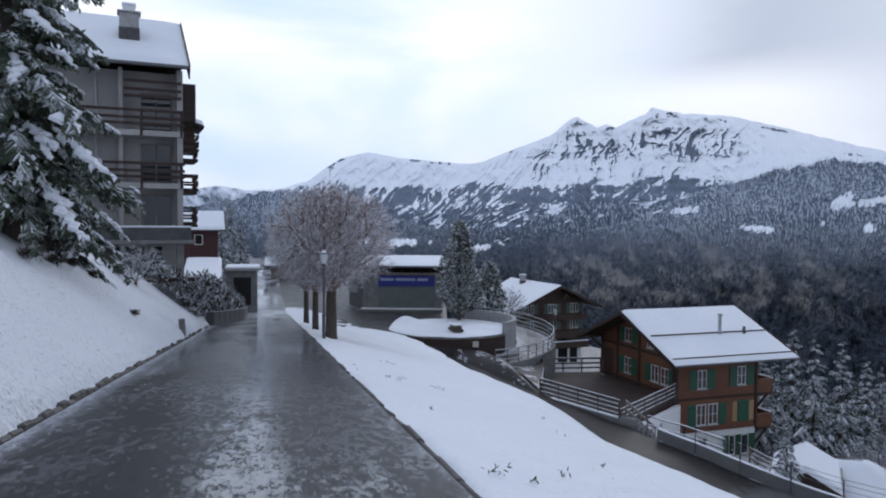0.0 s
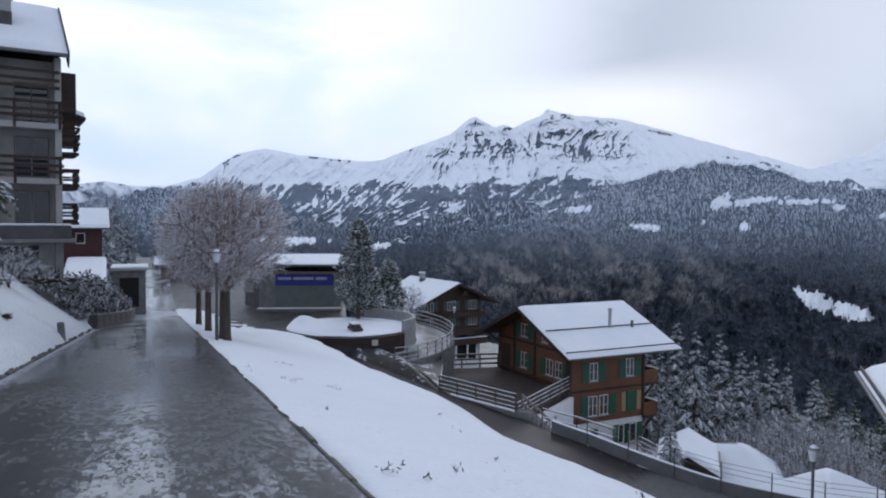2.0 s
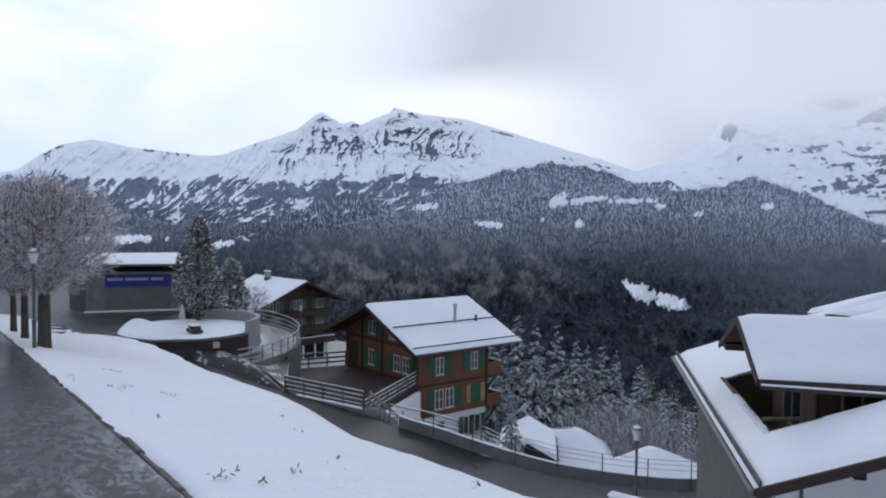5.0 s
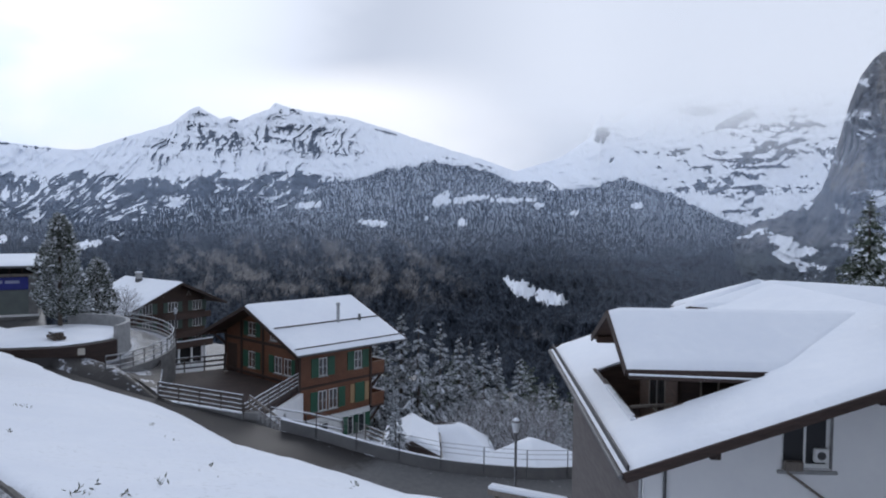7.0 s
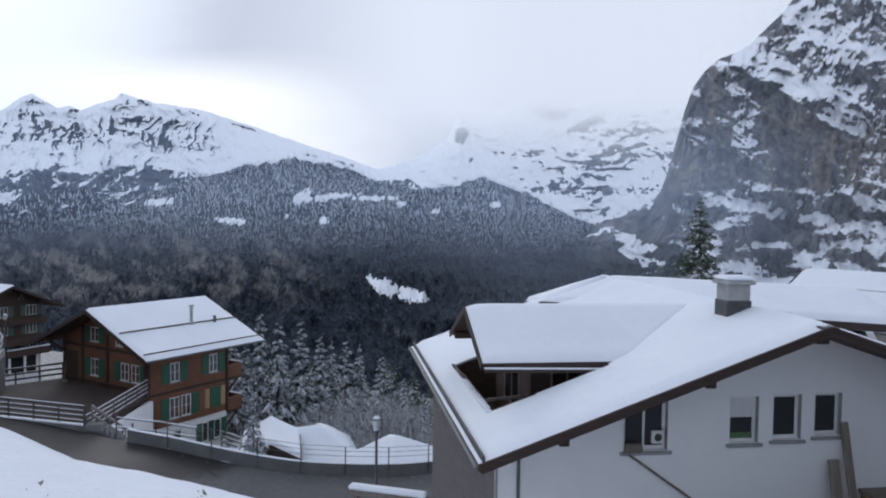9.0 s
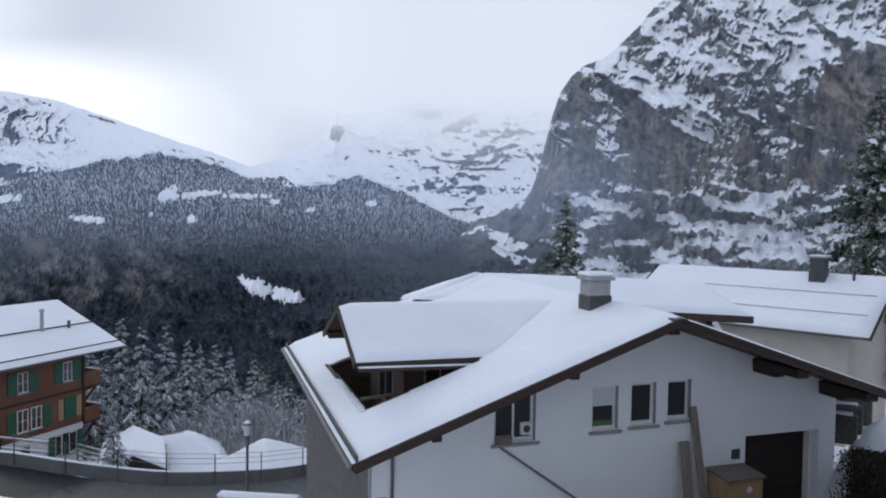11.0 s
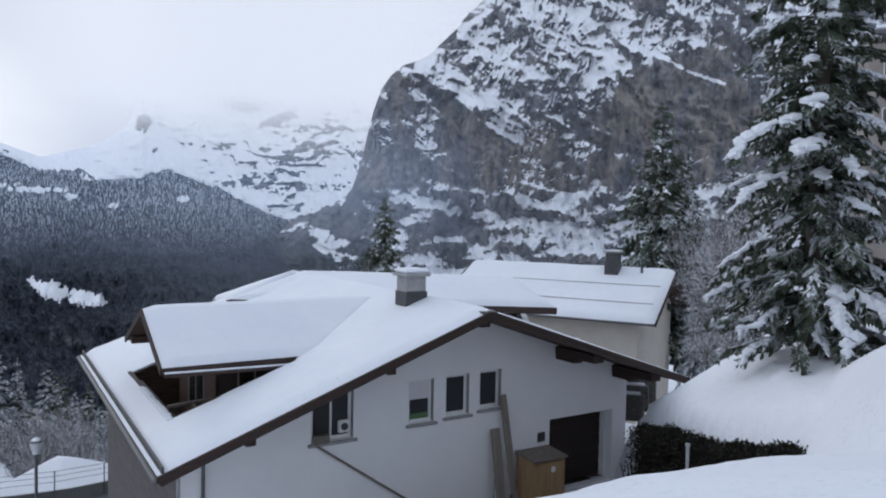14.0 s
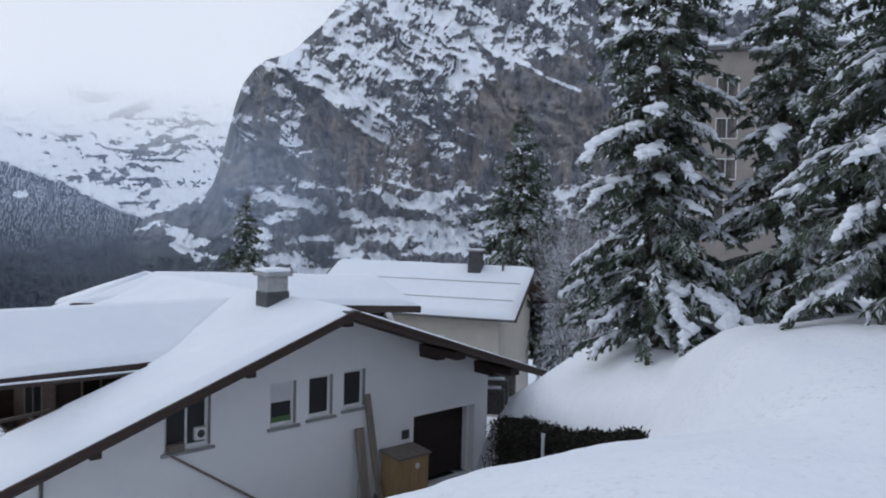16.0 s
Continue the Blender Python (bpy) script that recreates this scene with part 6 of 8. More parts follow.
# ---- roofs behind the white house ----
def rear_house():
    h = thing("rear_house", "low house behind the garage with snowy hipped roof", "house", pose(0, 0, 0))
    pk, rr_ = np.array((25.0, 18.7)), np.array((28.5, 10.45))
    ridge_z = -0.72
    d = (rr_ - pk) / np.linalg.norm(rr_ - pk)
    n = np.array((d[1], -d[0]))
    if n @ np.array((-1, -1)) < 0:
        n = -n
    hip, hipf = pk - d * 5.5, pk - d * 2.0
    end = rr_ + d * 1.1
    e, ef = 5.0, 2.5
    P = lambda q, z: (float(q[0]), float(q[1]), z)
    ze, zf = ridge_z - 0.36 * e, ridge_z - 0.36 * ef
    er, ee = end - d * 0.9, end + n * ef + d * 0.6
    front = [P(hipf + n * ef, zf), P(ee, zf), P(er, ridge_z), P(pk, ridge_z)]
    back = [P(pk, ridge_z), P(er, ridge_z), P(end - n * e, ze), P(hip - n * e, ze)]
    side = [P(hip - n * e, ze), P(hipf + n * ef, zf), P(pk + d * 0.01, ridge_z), P(pk, ridge_z)]
    for q in (front, back, side):
        c = np.mean(np.array(q), 0)
        nn = np.cross(np.array(q[1]) - q[0], np.array(q[2]) - q[1])
        if nn[2] < 0:
            q = q[::-1]
        part("roof", Shape().slab(q, 0.15), M_FASCIA, h)
        part("roof_snow", quad_snow(q, 0.18), None, h)
    b, bf = e - 0.9, ef - 0.7
    for a, c in ((hipf + n * bf + d, end + n * bf - d * .4), (end + n * bf - d * .5, end - n * b - d * .5), (end - n * b - d * .4, hip - n * b + d), (hip - n * b + d, hipf + n * bf + d)):
        part("wall", Shape().beam(P(a, -6.2), P(c, -6.2), 0.25, 7.9), M_RENDER, h)
    part("barge_board", Shape().beam(P(ee - d * .06, zf - .12), P(er - d * .06, ridge_z - .12), 0.05, 0.2), M_FASCIA, h)
    part("eave_board", Shape().beam(P(hipf + n * ef, zf - 0.1), P(ee, zf - 0.1), 0.10, 0.26, 0.03), M_FASCIA, h)
    return h


def back_house():
    az_r = 3.0
    corner = np.array(at_az(82.05, 41.5))
    h = thing("back_house", "cream rendered house with long snowy roof and dark chimney", "house", pose(corner[0], corner[1], 0, 0, 0, -az_r))
    # local y along the ridge (away), x: minus is the side seen
    rz, e, k, L = -0.95, 4.6, 0.50, 12.3
    gable_roof(h, 0, rz, (-e, rz - k * e), (e, rz - k * e), 0, L, 0.22, 0.16)
    for w in gabled_wall(-e + 0.8, e - 0.8, 1.0, L - 0.6, -8.5, 0, rz - 0.14, k, k):
        part("wall", w, M_CREAM, h)
    for i, f in enumerate((0.38, 0.72)):
        x = -e * f
        part("snow_guard", Shape().beam((x, 0.4, rz - k * e * f + 0.2), (x, L - 0.3, rz - k * e * f + 0.2), 0.035, 0.035), M_GALV, h)
    chimney(h, -0.5, 3.3, rz - 0.45, 0.0, 0.7, 0.7, M_LEAD, 0.05)
    part("vent_pipe", Shape().tube((-0.5, 1.7, rz - 0.3), (-0.5, 1.7, rz + 0.25), 0.07), M_METAL, h)
    window(h, pose(-e + 0.8, 5.2, -5.6, 0, 0, -90), 1.2, 1.2, 2)
    return h


# ---- apartment house above the road ----
def apartment_house():
    k = np.array((-13.35, 37.4))
    az_f = 66.0
    W, D = 17.0, 12.0
    o = k - aim(az_f) * W
    h = thing("apartment_house", "four-storey grey apartment house with brown timber balconies and snowy roof", "house", facing(o, az_f, 0))
    zb, ze = -3.6, 9.3
    M_WALL = simple("grey_beige_render", (0.30, 0.29, 0.28), (0.38, 0.365, 0.355), 0.9, 0.85)
    # body set back behind the balconies
    bx, by = W - 0.25, 1.5
    part("wall", Shape().box(0, by, zb, bx, D, ze), M_WALL, h)
    part("pier", Shape().box(W - 3.05, 0.75, zb, W - 2.85, by, ze), M_WALL, h)
    part("side_wall", Shape().box(W - 0.3, 0.25, 0.6, W - 0.02, by, ze), M_WALL, h)
    floors = (0.9, 3.55, 6.2)
    for i, z in enumerate(floors):
        b = part("balcony", Shape().box(1.0, 0.1, z - 0.35, W, by, z - 0.06, c=0.02), M_WALL, h)
        if i:
            for zz in (0.25, 0.55, 0.92):
                part("rail", Shape().beam((1.0, 0.05, z + zz), (W + 0.05, 0.05, z + zz), 0.06, 0.14), M_FASCIA, b)
            for x in (2.0, 5.5, 9.0, 12.4, 15.0, W - 0.1):
                part("rail_post", Shape().beam((x, 0.12, z - 0.35), (x, 0.12, z + 1.0), 0.12, 0.12), M_FASCIA, b)
        else:
            part("parapet", Shape().box(1.0, -0.5, z - 0.3, W + 0.3, -0.32, z + 0.32, c=0.02), M_CONC_K, b)
            part("terrace_slab", Shape().box(1.0, -0.6, z - 0.5, W + 0.5, 0.1, z - 0.3, c=0.02), M_CONC_D, b)
            part("snow_cap", Shape().box(1.0, -0.54, z + 0.32, W + 0.3, -0.29, z + 0.42, c=0.04), M_SNOW, b)
        for x, w in ((13.6 + 1.4, 1.5), (9.2, 1.8), (5.4, 1.6), (2.2, 1.6)):
            window(b, pose(x, by - 0.02, z + 0.02), w, 2.0, 2, sill=False, frame_mat=M_GREYWOOD)
    # shade under the terrace, painted as near-black panels on the wall
    for x, w in ((13.6, 2.4), (9.0, 2.2)):
        part("ground_opening", Shape().box(x, by - 0.06, zb + 0.3, x + w, by + 0.02, 0.2), M_DARK, h, "flat dark panel painted as the shaded opening under the terrace")
    for x in (11.6, W - 0.4):
        part("pillar", Shape().box(x, -0.4, zb, x + 0.35, 0.0, 0.4, c=0.02), M_CONC_D, h)
    part("garden_wall", Shape().box(9.0, -1.4, zb - 1, W + 0.4, -1.15, -1.55, c=0.03), M_CONC_D, h)
    part("garden_rail", Shape().box(9.0, -1.42, -1.45, W + 0.4, -1.14, -1.25, c=0.03), M_FASCIA, h)
    part("top_screen", Shape().box(W - 2.8, 0.05, 7.75, W - 0.1, 0.12, 7.9).box(W - 2.8, 0.05, 8.1, W - 0.1, 0.12, 8.25).box(W - 2.8, 0.05, 8.5, W - 0.1, 0.12, 8.65), M_FASCIA, h)
    part("downpipe", Shape().tube((W - 4.1, by - 0.08, zb), (W - 4.1, by - 0.08, ze), 0.06), M_GALV, h)
    # roof: ridge along the facade
    e0, ez, ry, rz = -0.35, 9.45, 5.6, 13.0
    f = [(-0.6, e0, ez), (W + 0.25, e0, ez), (W + 0.25, ry, rz), (-0.6, ry, rz)]
    g = [(-0.6, ry, rz), (W + 0.25, ry, rz), (W + 0.25, D + 1, ez), (-0.6, D + 1, ez)]
    for q in (f, g):
        part("roof", Shape().slab(q, 0.2), M_FASCIA, h)
        part("roof_snow", quad_snow(q, 0.16), None, h)
    part("gable_wall", Shape().add([(W - 0.3, 0.5, ze), (W - 0.3, D, ze), (W - 0.3, ry, rz - 0.3), (W - 0.05, 0.5, ze), (W - 0.05, D, ze), (W - 0.05, ry, rz - 0.3)], [(0, 1, 2), (3, 5, 4), (0, 2, 5, 3), (1, 4, 5, 2), (0, 3, 4, 1)]), M_FASCIA, h)
    part("gutter", Shape().beam((-0.6, e0 - 0.08, ez - 0.1), (W + 0.25, e0 - 0.08, ez - 0.1), 0.14, 0.16, 0.03), M_METAL, h)
    part("barge_board", Shape().beam((W + 0.28, e0, ez - 0.3), (W + 0.28, ry, rz - 0.3), 0.06, 0.8), M_FASCIA, h)
    chimney(h, W - 2.5, 2.4, 10.7, 12.4, 0.95, 0.9, M_CONC, 0.0)
    part("chimney_cowl", Shape().box(W - 2.8, 2.1, 12.5, W - 2.2, 2.7, 12.8).box(W - 2.85, 2.05, 12.8, W - 2.15, 2.75, 12.95, c=0.05), M_SNOW, h)
    part("roof_dormer", Shape().prism([(9.2, 9.8), (10.6, 9.8), (10.6, 11.0), (9.9, 11.9), (9.2, 11.0)], 0.2, 3.0), M_FASCIA, h)
    # stacked balconies down the side that faces along the road
    for y, z, wide, deep in ((1.6, 4.75, 2.4, 0.85), (1.6, 3.0, 2.4, 0.8), (1.6, 1.35, 2.4, 0.75), (5.2, 5.6, 2.8, 1.25), (5.2, 3.3, 2.8, 1.2), (5.2, 1.2, 2.8, 1.15)):
        b = part("side_balcony", Shape().box(W - 0.02, y, z, W + deep, y + wide, z + 0.16, c=0.02), M_FASCIA, h)
        part("front_board", Shape().box(W + deep - 0.07, y, z + 0.28, W + deep - 0.01, y + wide, z + 0.62).box(W + deep - 0.07, y, z + 0.74, W + deep - 0.01, y + wide, z + 0.98), M_FASCIA, b)
        part("side_rail", Shape().box(W, y, z + 0.86, W + deep, y + 0.06, z + 0.98).box(W, y, z + 0.45, W + deep, y + 0.06, z + 0.56), M_FASCIA, b)
    hood = part("side_hood", Shape().slab([(W - 0.02, 4.8, 7.6), (W + 1.5, 4.8, 7.1), (W + 1.5, 8.4, 7.1), (W - 0.02, 8.4, 7.6)], 0.15), M_FASCIA, h)
    part("hood_snow", quad_snow([(W, 4.8, 7.6), (W + 1.5, 4.8, 7.1), (W + 1.5, 8.4, 7.1), (W, 8.4, 7.6)], 0.25), None, hood)
    part("hood_wall", Shape().box(W + 0.0, 5.2, 5.76, W + 1.0, 8.0, 7.1), M_FASCIA2, hood)
    part("side_bay", Shape().box(W, 1.7, 6.9, W + 0.75, 4.2, 8.9, c=0.03), M_FASCIA, h)
    return h


white_house()
chalet()
terrace()
far_chalet()
rear_house()
back_house()
apartment_house()

# ---- trees ----
def quads_mesh(name, Q, material, smooth=False):
    """A mesh from an array of four-cornered faces."""
    Q = np.asarray(Q, np.float32)
    n = len(Q)
    me = bpy.data.meshes.new(name)
    me.vertices.add(4 * n)
    me.vertices.foreach_set("co", Q.reshape(-1))
    me.loops.add(4 * n)
    me.loops.foreach_set("vertex_index", np.arange(4 * n, dtype=np.int32))
    me.polygons.add(n)
    me.polygons.foreach_set("loop_start", np.arange(0, 4 * n, 4, dtype=np.int32))
    me.polygons.foreach_set("use_smooth", np.full(n, smooth))
    me.materials.append(material)
    me.update(calc_edges=True)
    return me


def unit(v):
    return v / np.maximum(1e-9, np.linalg.norm(v, axis=-1, keepdims=True))


def blades(P, Dv, L, W, rs):
    """Pointed blades, two crossed faces each, from P along Dv."""
    side = unit(np.cross(Dv, rs.normal(size=Dv.shape)))
    oth = unit(np.cross(Dv, side))
    out = []
    for s in (side, oth):
        m = P + Dv * (0.45 * L)[:, None]
        out.append(np.stack((P, m + s * W[:, None], P + Dv * L[:, None], m - s * W[:, None]), 1))
    return np.concatenate(out)


def lumps(C, A, R, rs, seg=4):
    """Irregular pillows of snow: C centres, A long axes, R half sizes (long, wide, high)."""
    out = []
    ang = np.linspace(0, 2 * math.pi, seg + 1)
    lat = np.array((-0.35, 0.45, 1.0))
    n = len(C)
    ax = unit(A)
    up_ = np.tile(np.array((0, 0, 1.0)), (n, 1))
    b = unit(np.cross(up_, ax))
    c = np.cross(ax, b)
    wob = 0.75 + 0.5 * rs.rand(n, seg)
    wob = np.concatenate((wob, wob[:, :1]), 1)

    def pt(i, k):
        r = np.sqrt(max(0.0, 1 - lat[k] ** 2)) if k < 2 else 0.05
        rr = r * wob[:, i]
        return (C + ax * (R[:, 0] * rr * math.cos(ang[i]))[:, None] + b * (R[:, 1] * rr * math.sin(ang[i]))[:, None] + c * (R[:, 2] * lat[k])[:, None])
    for k in range(2):
        for i in range(seg):
            out.append(np.stack((pt(i, k), pt(i + 1, k), pt(i + 1, k + 1), pt(i, k + 1)), 1))
    return np.concatenate(out)


def tube_arr(P, Q, ra, rb, n=3):
    """Thin tapered rods from P to Q."""
    d = unit(Q - P)
    ref = np.where(np.abs(d[:, 2:3]) > 0.9, np.array([[1.0, 0, 0]]), np.array([[0, 0, 1.0]]))
    s = unit(np.cross(d, ref))
    t = np.cross(d, s)
    out = []
    for i in range(n):
        a0, a1 = 2 * math.pi * (i / n) + 0.52, 2 * math.pi * ((i + 1) / n) + 0.52
        u0, u1 = s * math.cos(a0) + t * math.sin(a0), s * math.cos(a1) + t * math.sin(a1)
        out.append(np.stack((P + u0 * ra[:, None], P + u1 * ra[:, None], Q + u1 * rb[:, None], Q + u0 * rb[:, None]), 1))
    return np.concatenate(out)


def spruce_meshes(h, r, seed, whorls=24, per=8, twigs=16, snow=0.7, low=0.06, droop=0.35, blade=0.30, frost=None, ragged=0.25, pad=1.0, fat=1.0, sprays=2, cap=0.0, taper=0.8):
    """Trunk, crown of drooping boughs hung with sprays, and the snow lying along them."""
    rs = np.random.RandomState(seed)
    trunk = Shape()
    prev = Vector((0, 0, -0.6))
    rad = 0.012 * h + 0.05
    for i in range(1, 9):
        z = h * i / 8
        p = Vector((rs.normal() * 0.03 * r * 0.3, rs.normal() * 0.03 * r * 0.3, z))
        trunk.tube(prev, p, rad * (1 - 0.92 * (i - 1) / 8), rad * (1 - 0.92 * i / 8), 8, caps=False)
        prev = p
    crown, pads, rods = [], [], []
    lobes = rs.rand(3) * 6.28
    for w in range(whorls):
        f = low + (1 - low) * (w + 0.3 * rs.rand()) / whorls
        L0 = r * (1 - f) ** taper * (0.85 + 0.15 * math.sin(5 * f)) + 0.12
        k = max(4, int(per * (1 - 0.4 * f)))
        for b in range(k):
            z = h * f + (rs.rand() - 0.5) * 1.5 * h / whorls
            a = 2 * math.pi * (b + rs.rand() * 0.8) / k + w * 1.3
            uneven = 1 + 0.16 * math.sin(2 * a + lobes[0] + 9 * f) + 0.12 * math.sin(3 * a + lobes[1] - 14 * f)
            L = L0 * uneven * (1 - ragged + 2 * ragged * rs.rand())
            dr = droop * (1.15 - 0.9 * f) * (0.6 + 0.8 * rs.rand())
            t = np.linspace(0, 1, 7)
            out_ = L * t
            # boughs rise a little from the trunk, bow under the snow and lift at the tip
            drop = L * 0.10 * np.sin(3.0 * t) - L * dr * (t ** 1.5) * 1.35 + L * 0.10 * t ** 4 + 0.15 * L * (f > 0.8) * t
            S = np.stack((out_ * math.cos(a), out_ * math.sin(a), z + drop), -1)
            S += rs.normal(size=S.shape) * 0.02 * L * t[:, None]
            rods.append((S[:-1], S[1:], L))
            at = lambda q: np.stack([np.interp(q, t, S[:, c]) for c in range(3)], -1)
            n = max(6, int(twigs * (0.4 + L / r)))
            tt = 0.10 + 0.90 * rs.rand(n) ** 0.75
            P = at(tt)
            T = unit(at(np.minimum(1, tt + 0.05)) - P + 1e-6)
            sgn = np.where(rs.rand(n) < 0.5, -1.0, 1.0)
            sidev = np.array((-math.sin(a), math.cos(a), 0))
            D = unit(T * (0.55 + 0.4 * rs.rand(n))[:, None] + sidev * (sgn * (0.45 + 0.5 * rs.rand(n)))[:, None] + np.array((0, 0, -1.0)) * (0.2 + 0.75 * rs.rand(n))[:, None])
            ln = (0.4 + 0.5 * rs.rand(n)) * (0.24 * L * (1.15 - tt) + 0.8 * blade) * min(1, 0.3 + 3.5 * (1 - f))
            crown.append(blades(P, D, ln, ln * 0.075 * fat + 0.014 * fat, rs))
            m = n * sprays
            q = rs.randint(0, n, m)
            P2 = P[q] + D[q] * (ln[q] * (0.2 + 0.75 * rs.rand(m)))[:, None]
            D2 = unit(D[q] + rs.normal(size=(m, 3)) * 0.6 + np.array((0, 0, -0.45)))
            l2 = ln[q] * (0.3 + 0.3 * rs.rand(m)) + 0.05
            crown.append(blades(P2, D2, l2, l2 * 0.11 * (0.5 + 0.5 * fat) + 0.012 * fat, rs))
            if snow <= 0 or L < 0.25:
                continue
            load = snow * rs.rand() ** 0.7 * (1.3 - 0.55 * f)
            if cap and rs.rand() < 0.42:
                # a thick unbroken cushion over the outer half of a heavy bough, spreading onto its side twigs
                k2 = int(5 + 3 * L)
                ts = np.linspace(0.42 + 0.2 * rs.rand(), 1.0, k2)
                A = at(np.minimum(1.0, ts + 0.08)) - at(np.maximum(0, ts - 0.08)) + np.array((1e-4, 0, 0))
                sz = cap * (0.045 + 0.035 * L) * (0.75 + 0.5 * rs.rand(k2)) * np.interp(ts, (0.4, 0.7, 0.92, 1.0), (0.55, 1.0, 1.0, 0.6))
                C = at(ts) + sidev * (rs.normal(size=k2) * 0.5 * sz)[:, None] + np.array((0, 0, 0.45)) * sz[:, None]
                pads.append((C, A, np.stack((0.42 * L / k2 + 0.6 * sz, sz * 1.15, sz * 0.62), -1)))
                side = np.flatnonzero((tt > 0.45) & (rs.rand(n) < 0.7))
                sz = cap * (0.022 + 0.10 * ln[side]) * (0.6 + 0.7 * rs.rand(len(side)))
                pads.append((P[side] + D[side] * (0.38 * ln[side])[:, None] + np.array((0, 0, 0.5)) * sz[:, None], D[side], np.stack((0.38 * ln[side] + sz, sz, sz * 0.6), -1)))
                continue
            if cap:
                load *= 0.6
            if load < 0.22:
                continue
            # snow lies along the bough and sleeves its side sprays
            g = max(3, int(3 + 3.5 * L * load))
            ts = 0.40 + 0.6 * rs.rand(g) ** 0.8
            C = at(ts) + rs.normal(size=(g, 3)) * np.array((0.035, 0.035, 0.008)) * L
            A = at(np.minimum(1.0, ts + 0.08)) - at(np.maximum(0, ts - 0.08)) + np.array((1e-4, 0, 0))
            sz = (0.035 + 0.028 * L * (1.4 - ts)) * load ** 0.6 * pad * (0.6 + 0.6 * rs.rand(g))
            pads.append((C + np.array((0, 0, 0.5)) * sz[:, None], A, np.stack((sz * 2.2, sz, sz * 0.6), -1)))
            pick = np.flatnonzero((rs.rand(n) < 0.75 * load) & (tt > 0.3))
            if len(pick):
                lp = ln[pick]
                sz = (0.016 + 0.06 * lp) * pad * (0.7 + 0.6 * rs.rand(len(pick)))
                C = P[pick] + D[pick] * (0.42 * lp)[:, None] + np.array((0, 0, 0.6)) * sz[:, None]
                pads.append((C, D[pick], np.stack((0.40 * lp + sz, sz, sz * 0.6), -1)))
    P = np.concatenate([x[0] for x in rods])
    Q = np.concatenate([x[1] for x in rods])
    rr_ = np.concatenate([np.full(6, 0.008 + 0.012 * x[2]) * np.linspace(1, 0.3, 6) for x in rods])
    crown.append(tube_arr(P, Q, rr_, rr_ * 0.8))
    meshes = [trunk.mesh("trunk", M_BARK, True), quads_mesh("crown", np.concatenate(crown), frost or M_NEEDLE)]
    if pads:
        C, A, R = (np.concatenate([x[i] for x in pads]) for i in range(3))
        meshes.append(quads_mesh("snow", lumps(C, A, R, rs), M_BOUGHSNOW, True))
    return meshes


def tree_of(meshes, name, label, m, group=""):
    t = thing(name, label, "tree", m, group)
    for me, nm in zip(meshes, ("trunk", "crown", "snow")):
        part(nm, me, None, t)
    return t


def bare_meshes(h, r, seed, tips=2200, trunk_h=0.26, thick=0.15, material=None, hz=None, twig=0.35, fork=0.42):
    """A leafless tree: limbs forking towards every part of a rounded crown, down to fine twigs."""
    rs = np.random.RandomState(seed)
    hz = hz or (h * (1 - trunk_h)) / 2
    centre = np.array((0, 0, h - hz))
    q = unit(rs.normal(size=(tips, 3))) * (rs.rand(tips, 1) ** 0.42)
    pts = centre + q * np.array((r, r, hz)) * (0.9 + 0.2 * rs.rand(tips, 1))
    root = np.array((0.0, 0.0, h * trunk_h))
    segs, fine = [], []
    todo = [(root, pts, 0)]
    while todo:
        p, group, lev = todo.pop()
        n = len(group)
        if n <= 2:
            for e in group:
                mid_ = (p + e) / 2 + rs.normal(size=3) * 0.05 * np.linalg.norm(e - p)
                fine.append((p, mid_, 0.011, 0.009))
                fine.append((mid_, e, 0.009, 0.006))
            continue
        k = 5 if lev == 0 else (3 if n > 12 and rs.rand() < 0.5 else 2)
        seeds = group[rs.choice(n, k, replace=False)]
        dirs = unit(seeds - p) * 1.0
        own = np.argmax(unit(group - p) @ dirs.T + 0.0, axis=1)
        for j in range(k):
            g = group[own == j]
            if not len(g):
                continue
            f = fork * (0.8 + 0.4 * rs.rand())
            e = p + (g.mean(0) - p) * f + rs.normal(size=3) * 0.035 * np.linalg.norm(g.mean(0) - p)
            ra = thick * 0.85 * (len(g) / tips) ** 0.42 + 0.006
            segs.append((p, e, ra * 1.1, ra * 0.9, lev))
            todo.append((e, g, lev + 1))
    trunk = Shape()
    trunk.tube((0, 0, -0.5), (0, 0, 0.25), thick * 1.5, thick * 1.12, 10, caps=False).tube((0, 0, 0.25), tuple(root), thick * 1.12, thick * 0.95, 10, caps=False)
    arr = lambda L, i: np.array([x[i] for x in L], float)
    big = [x for x in segs if x[4] < 4]
    small = [x for x in segs if x[4] >= 4]
    out = [tube_arr(arr(big, 0), arr(big, 1), arr(big, 2), arr(big, 3), 6), tube_arr(arr(small, 0), arr(small, 1), arr(small, 2), arr(small, 3), 4),
           tube_arr(arr(fine, 0), arr(fine, 1), arr(fine, 2), arr(fine, 3), 3)]
    m = tips * 4
    i = rs.randint(0, tips, m)
    d = unit(unit(pts[i] - centre) * 0.8 + rs.normal(size=(m, 3)) * 0.6 + np.array((0, 0, 0.25)))
    st = pts[i] - d * (0.3 * twig * rs.rand(m))[:, None] - unit(pts[i] - root) * (0.5 * twig * rs.rand(m))[:, None]
    out.append(tube_arr(st, st + d * (twig * (0.4 + 0.6 * rs.rand(m)))[:, None], np.full(m, 0.007), np.full(m, 0.004), 3))
    return [trunk.mesh("trunk", M_BARK, True), quads_mesh("crown", np.concatenate(out), material or M_TWIG)]


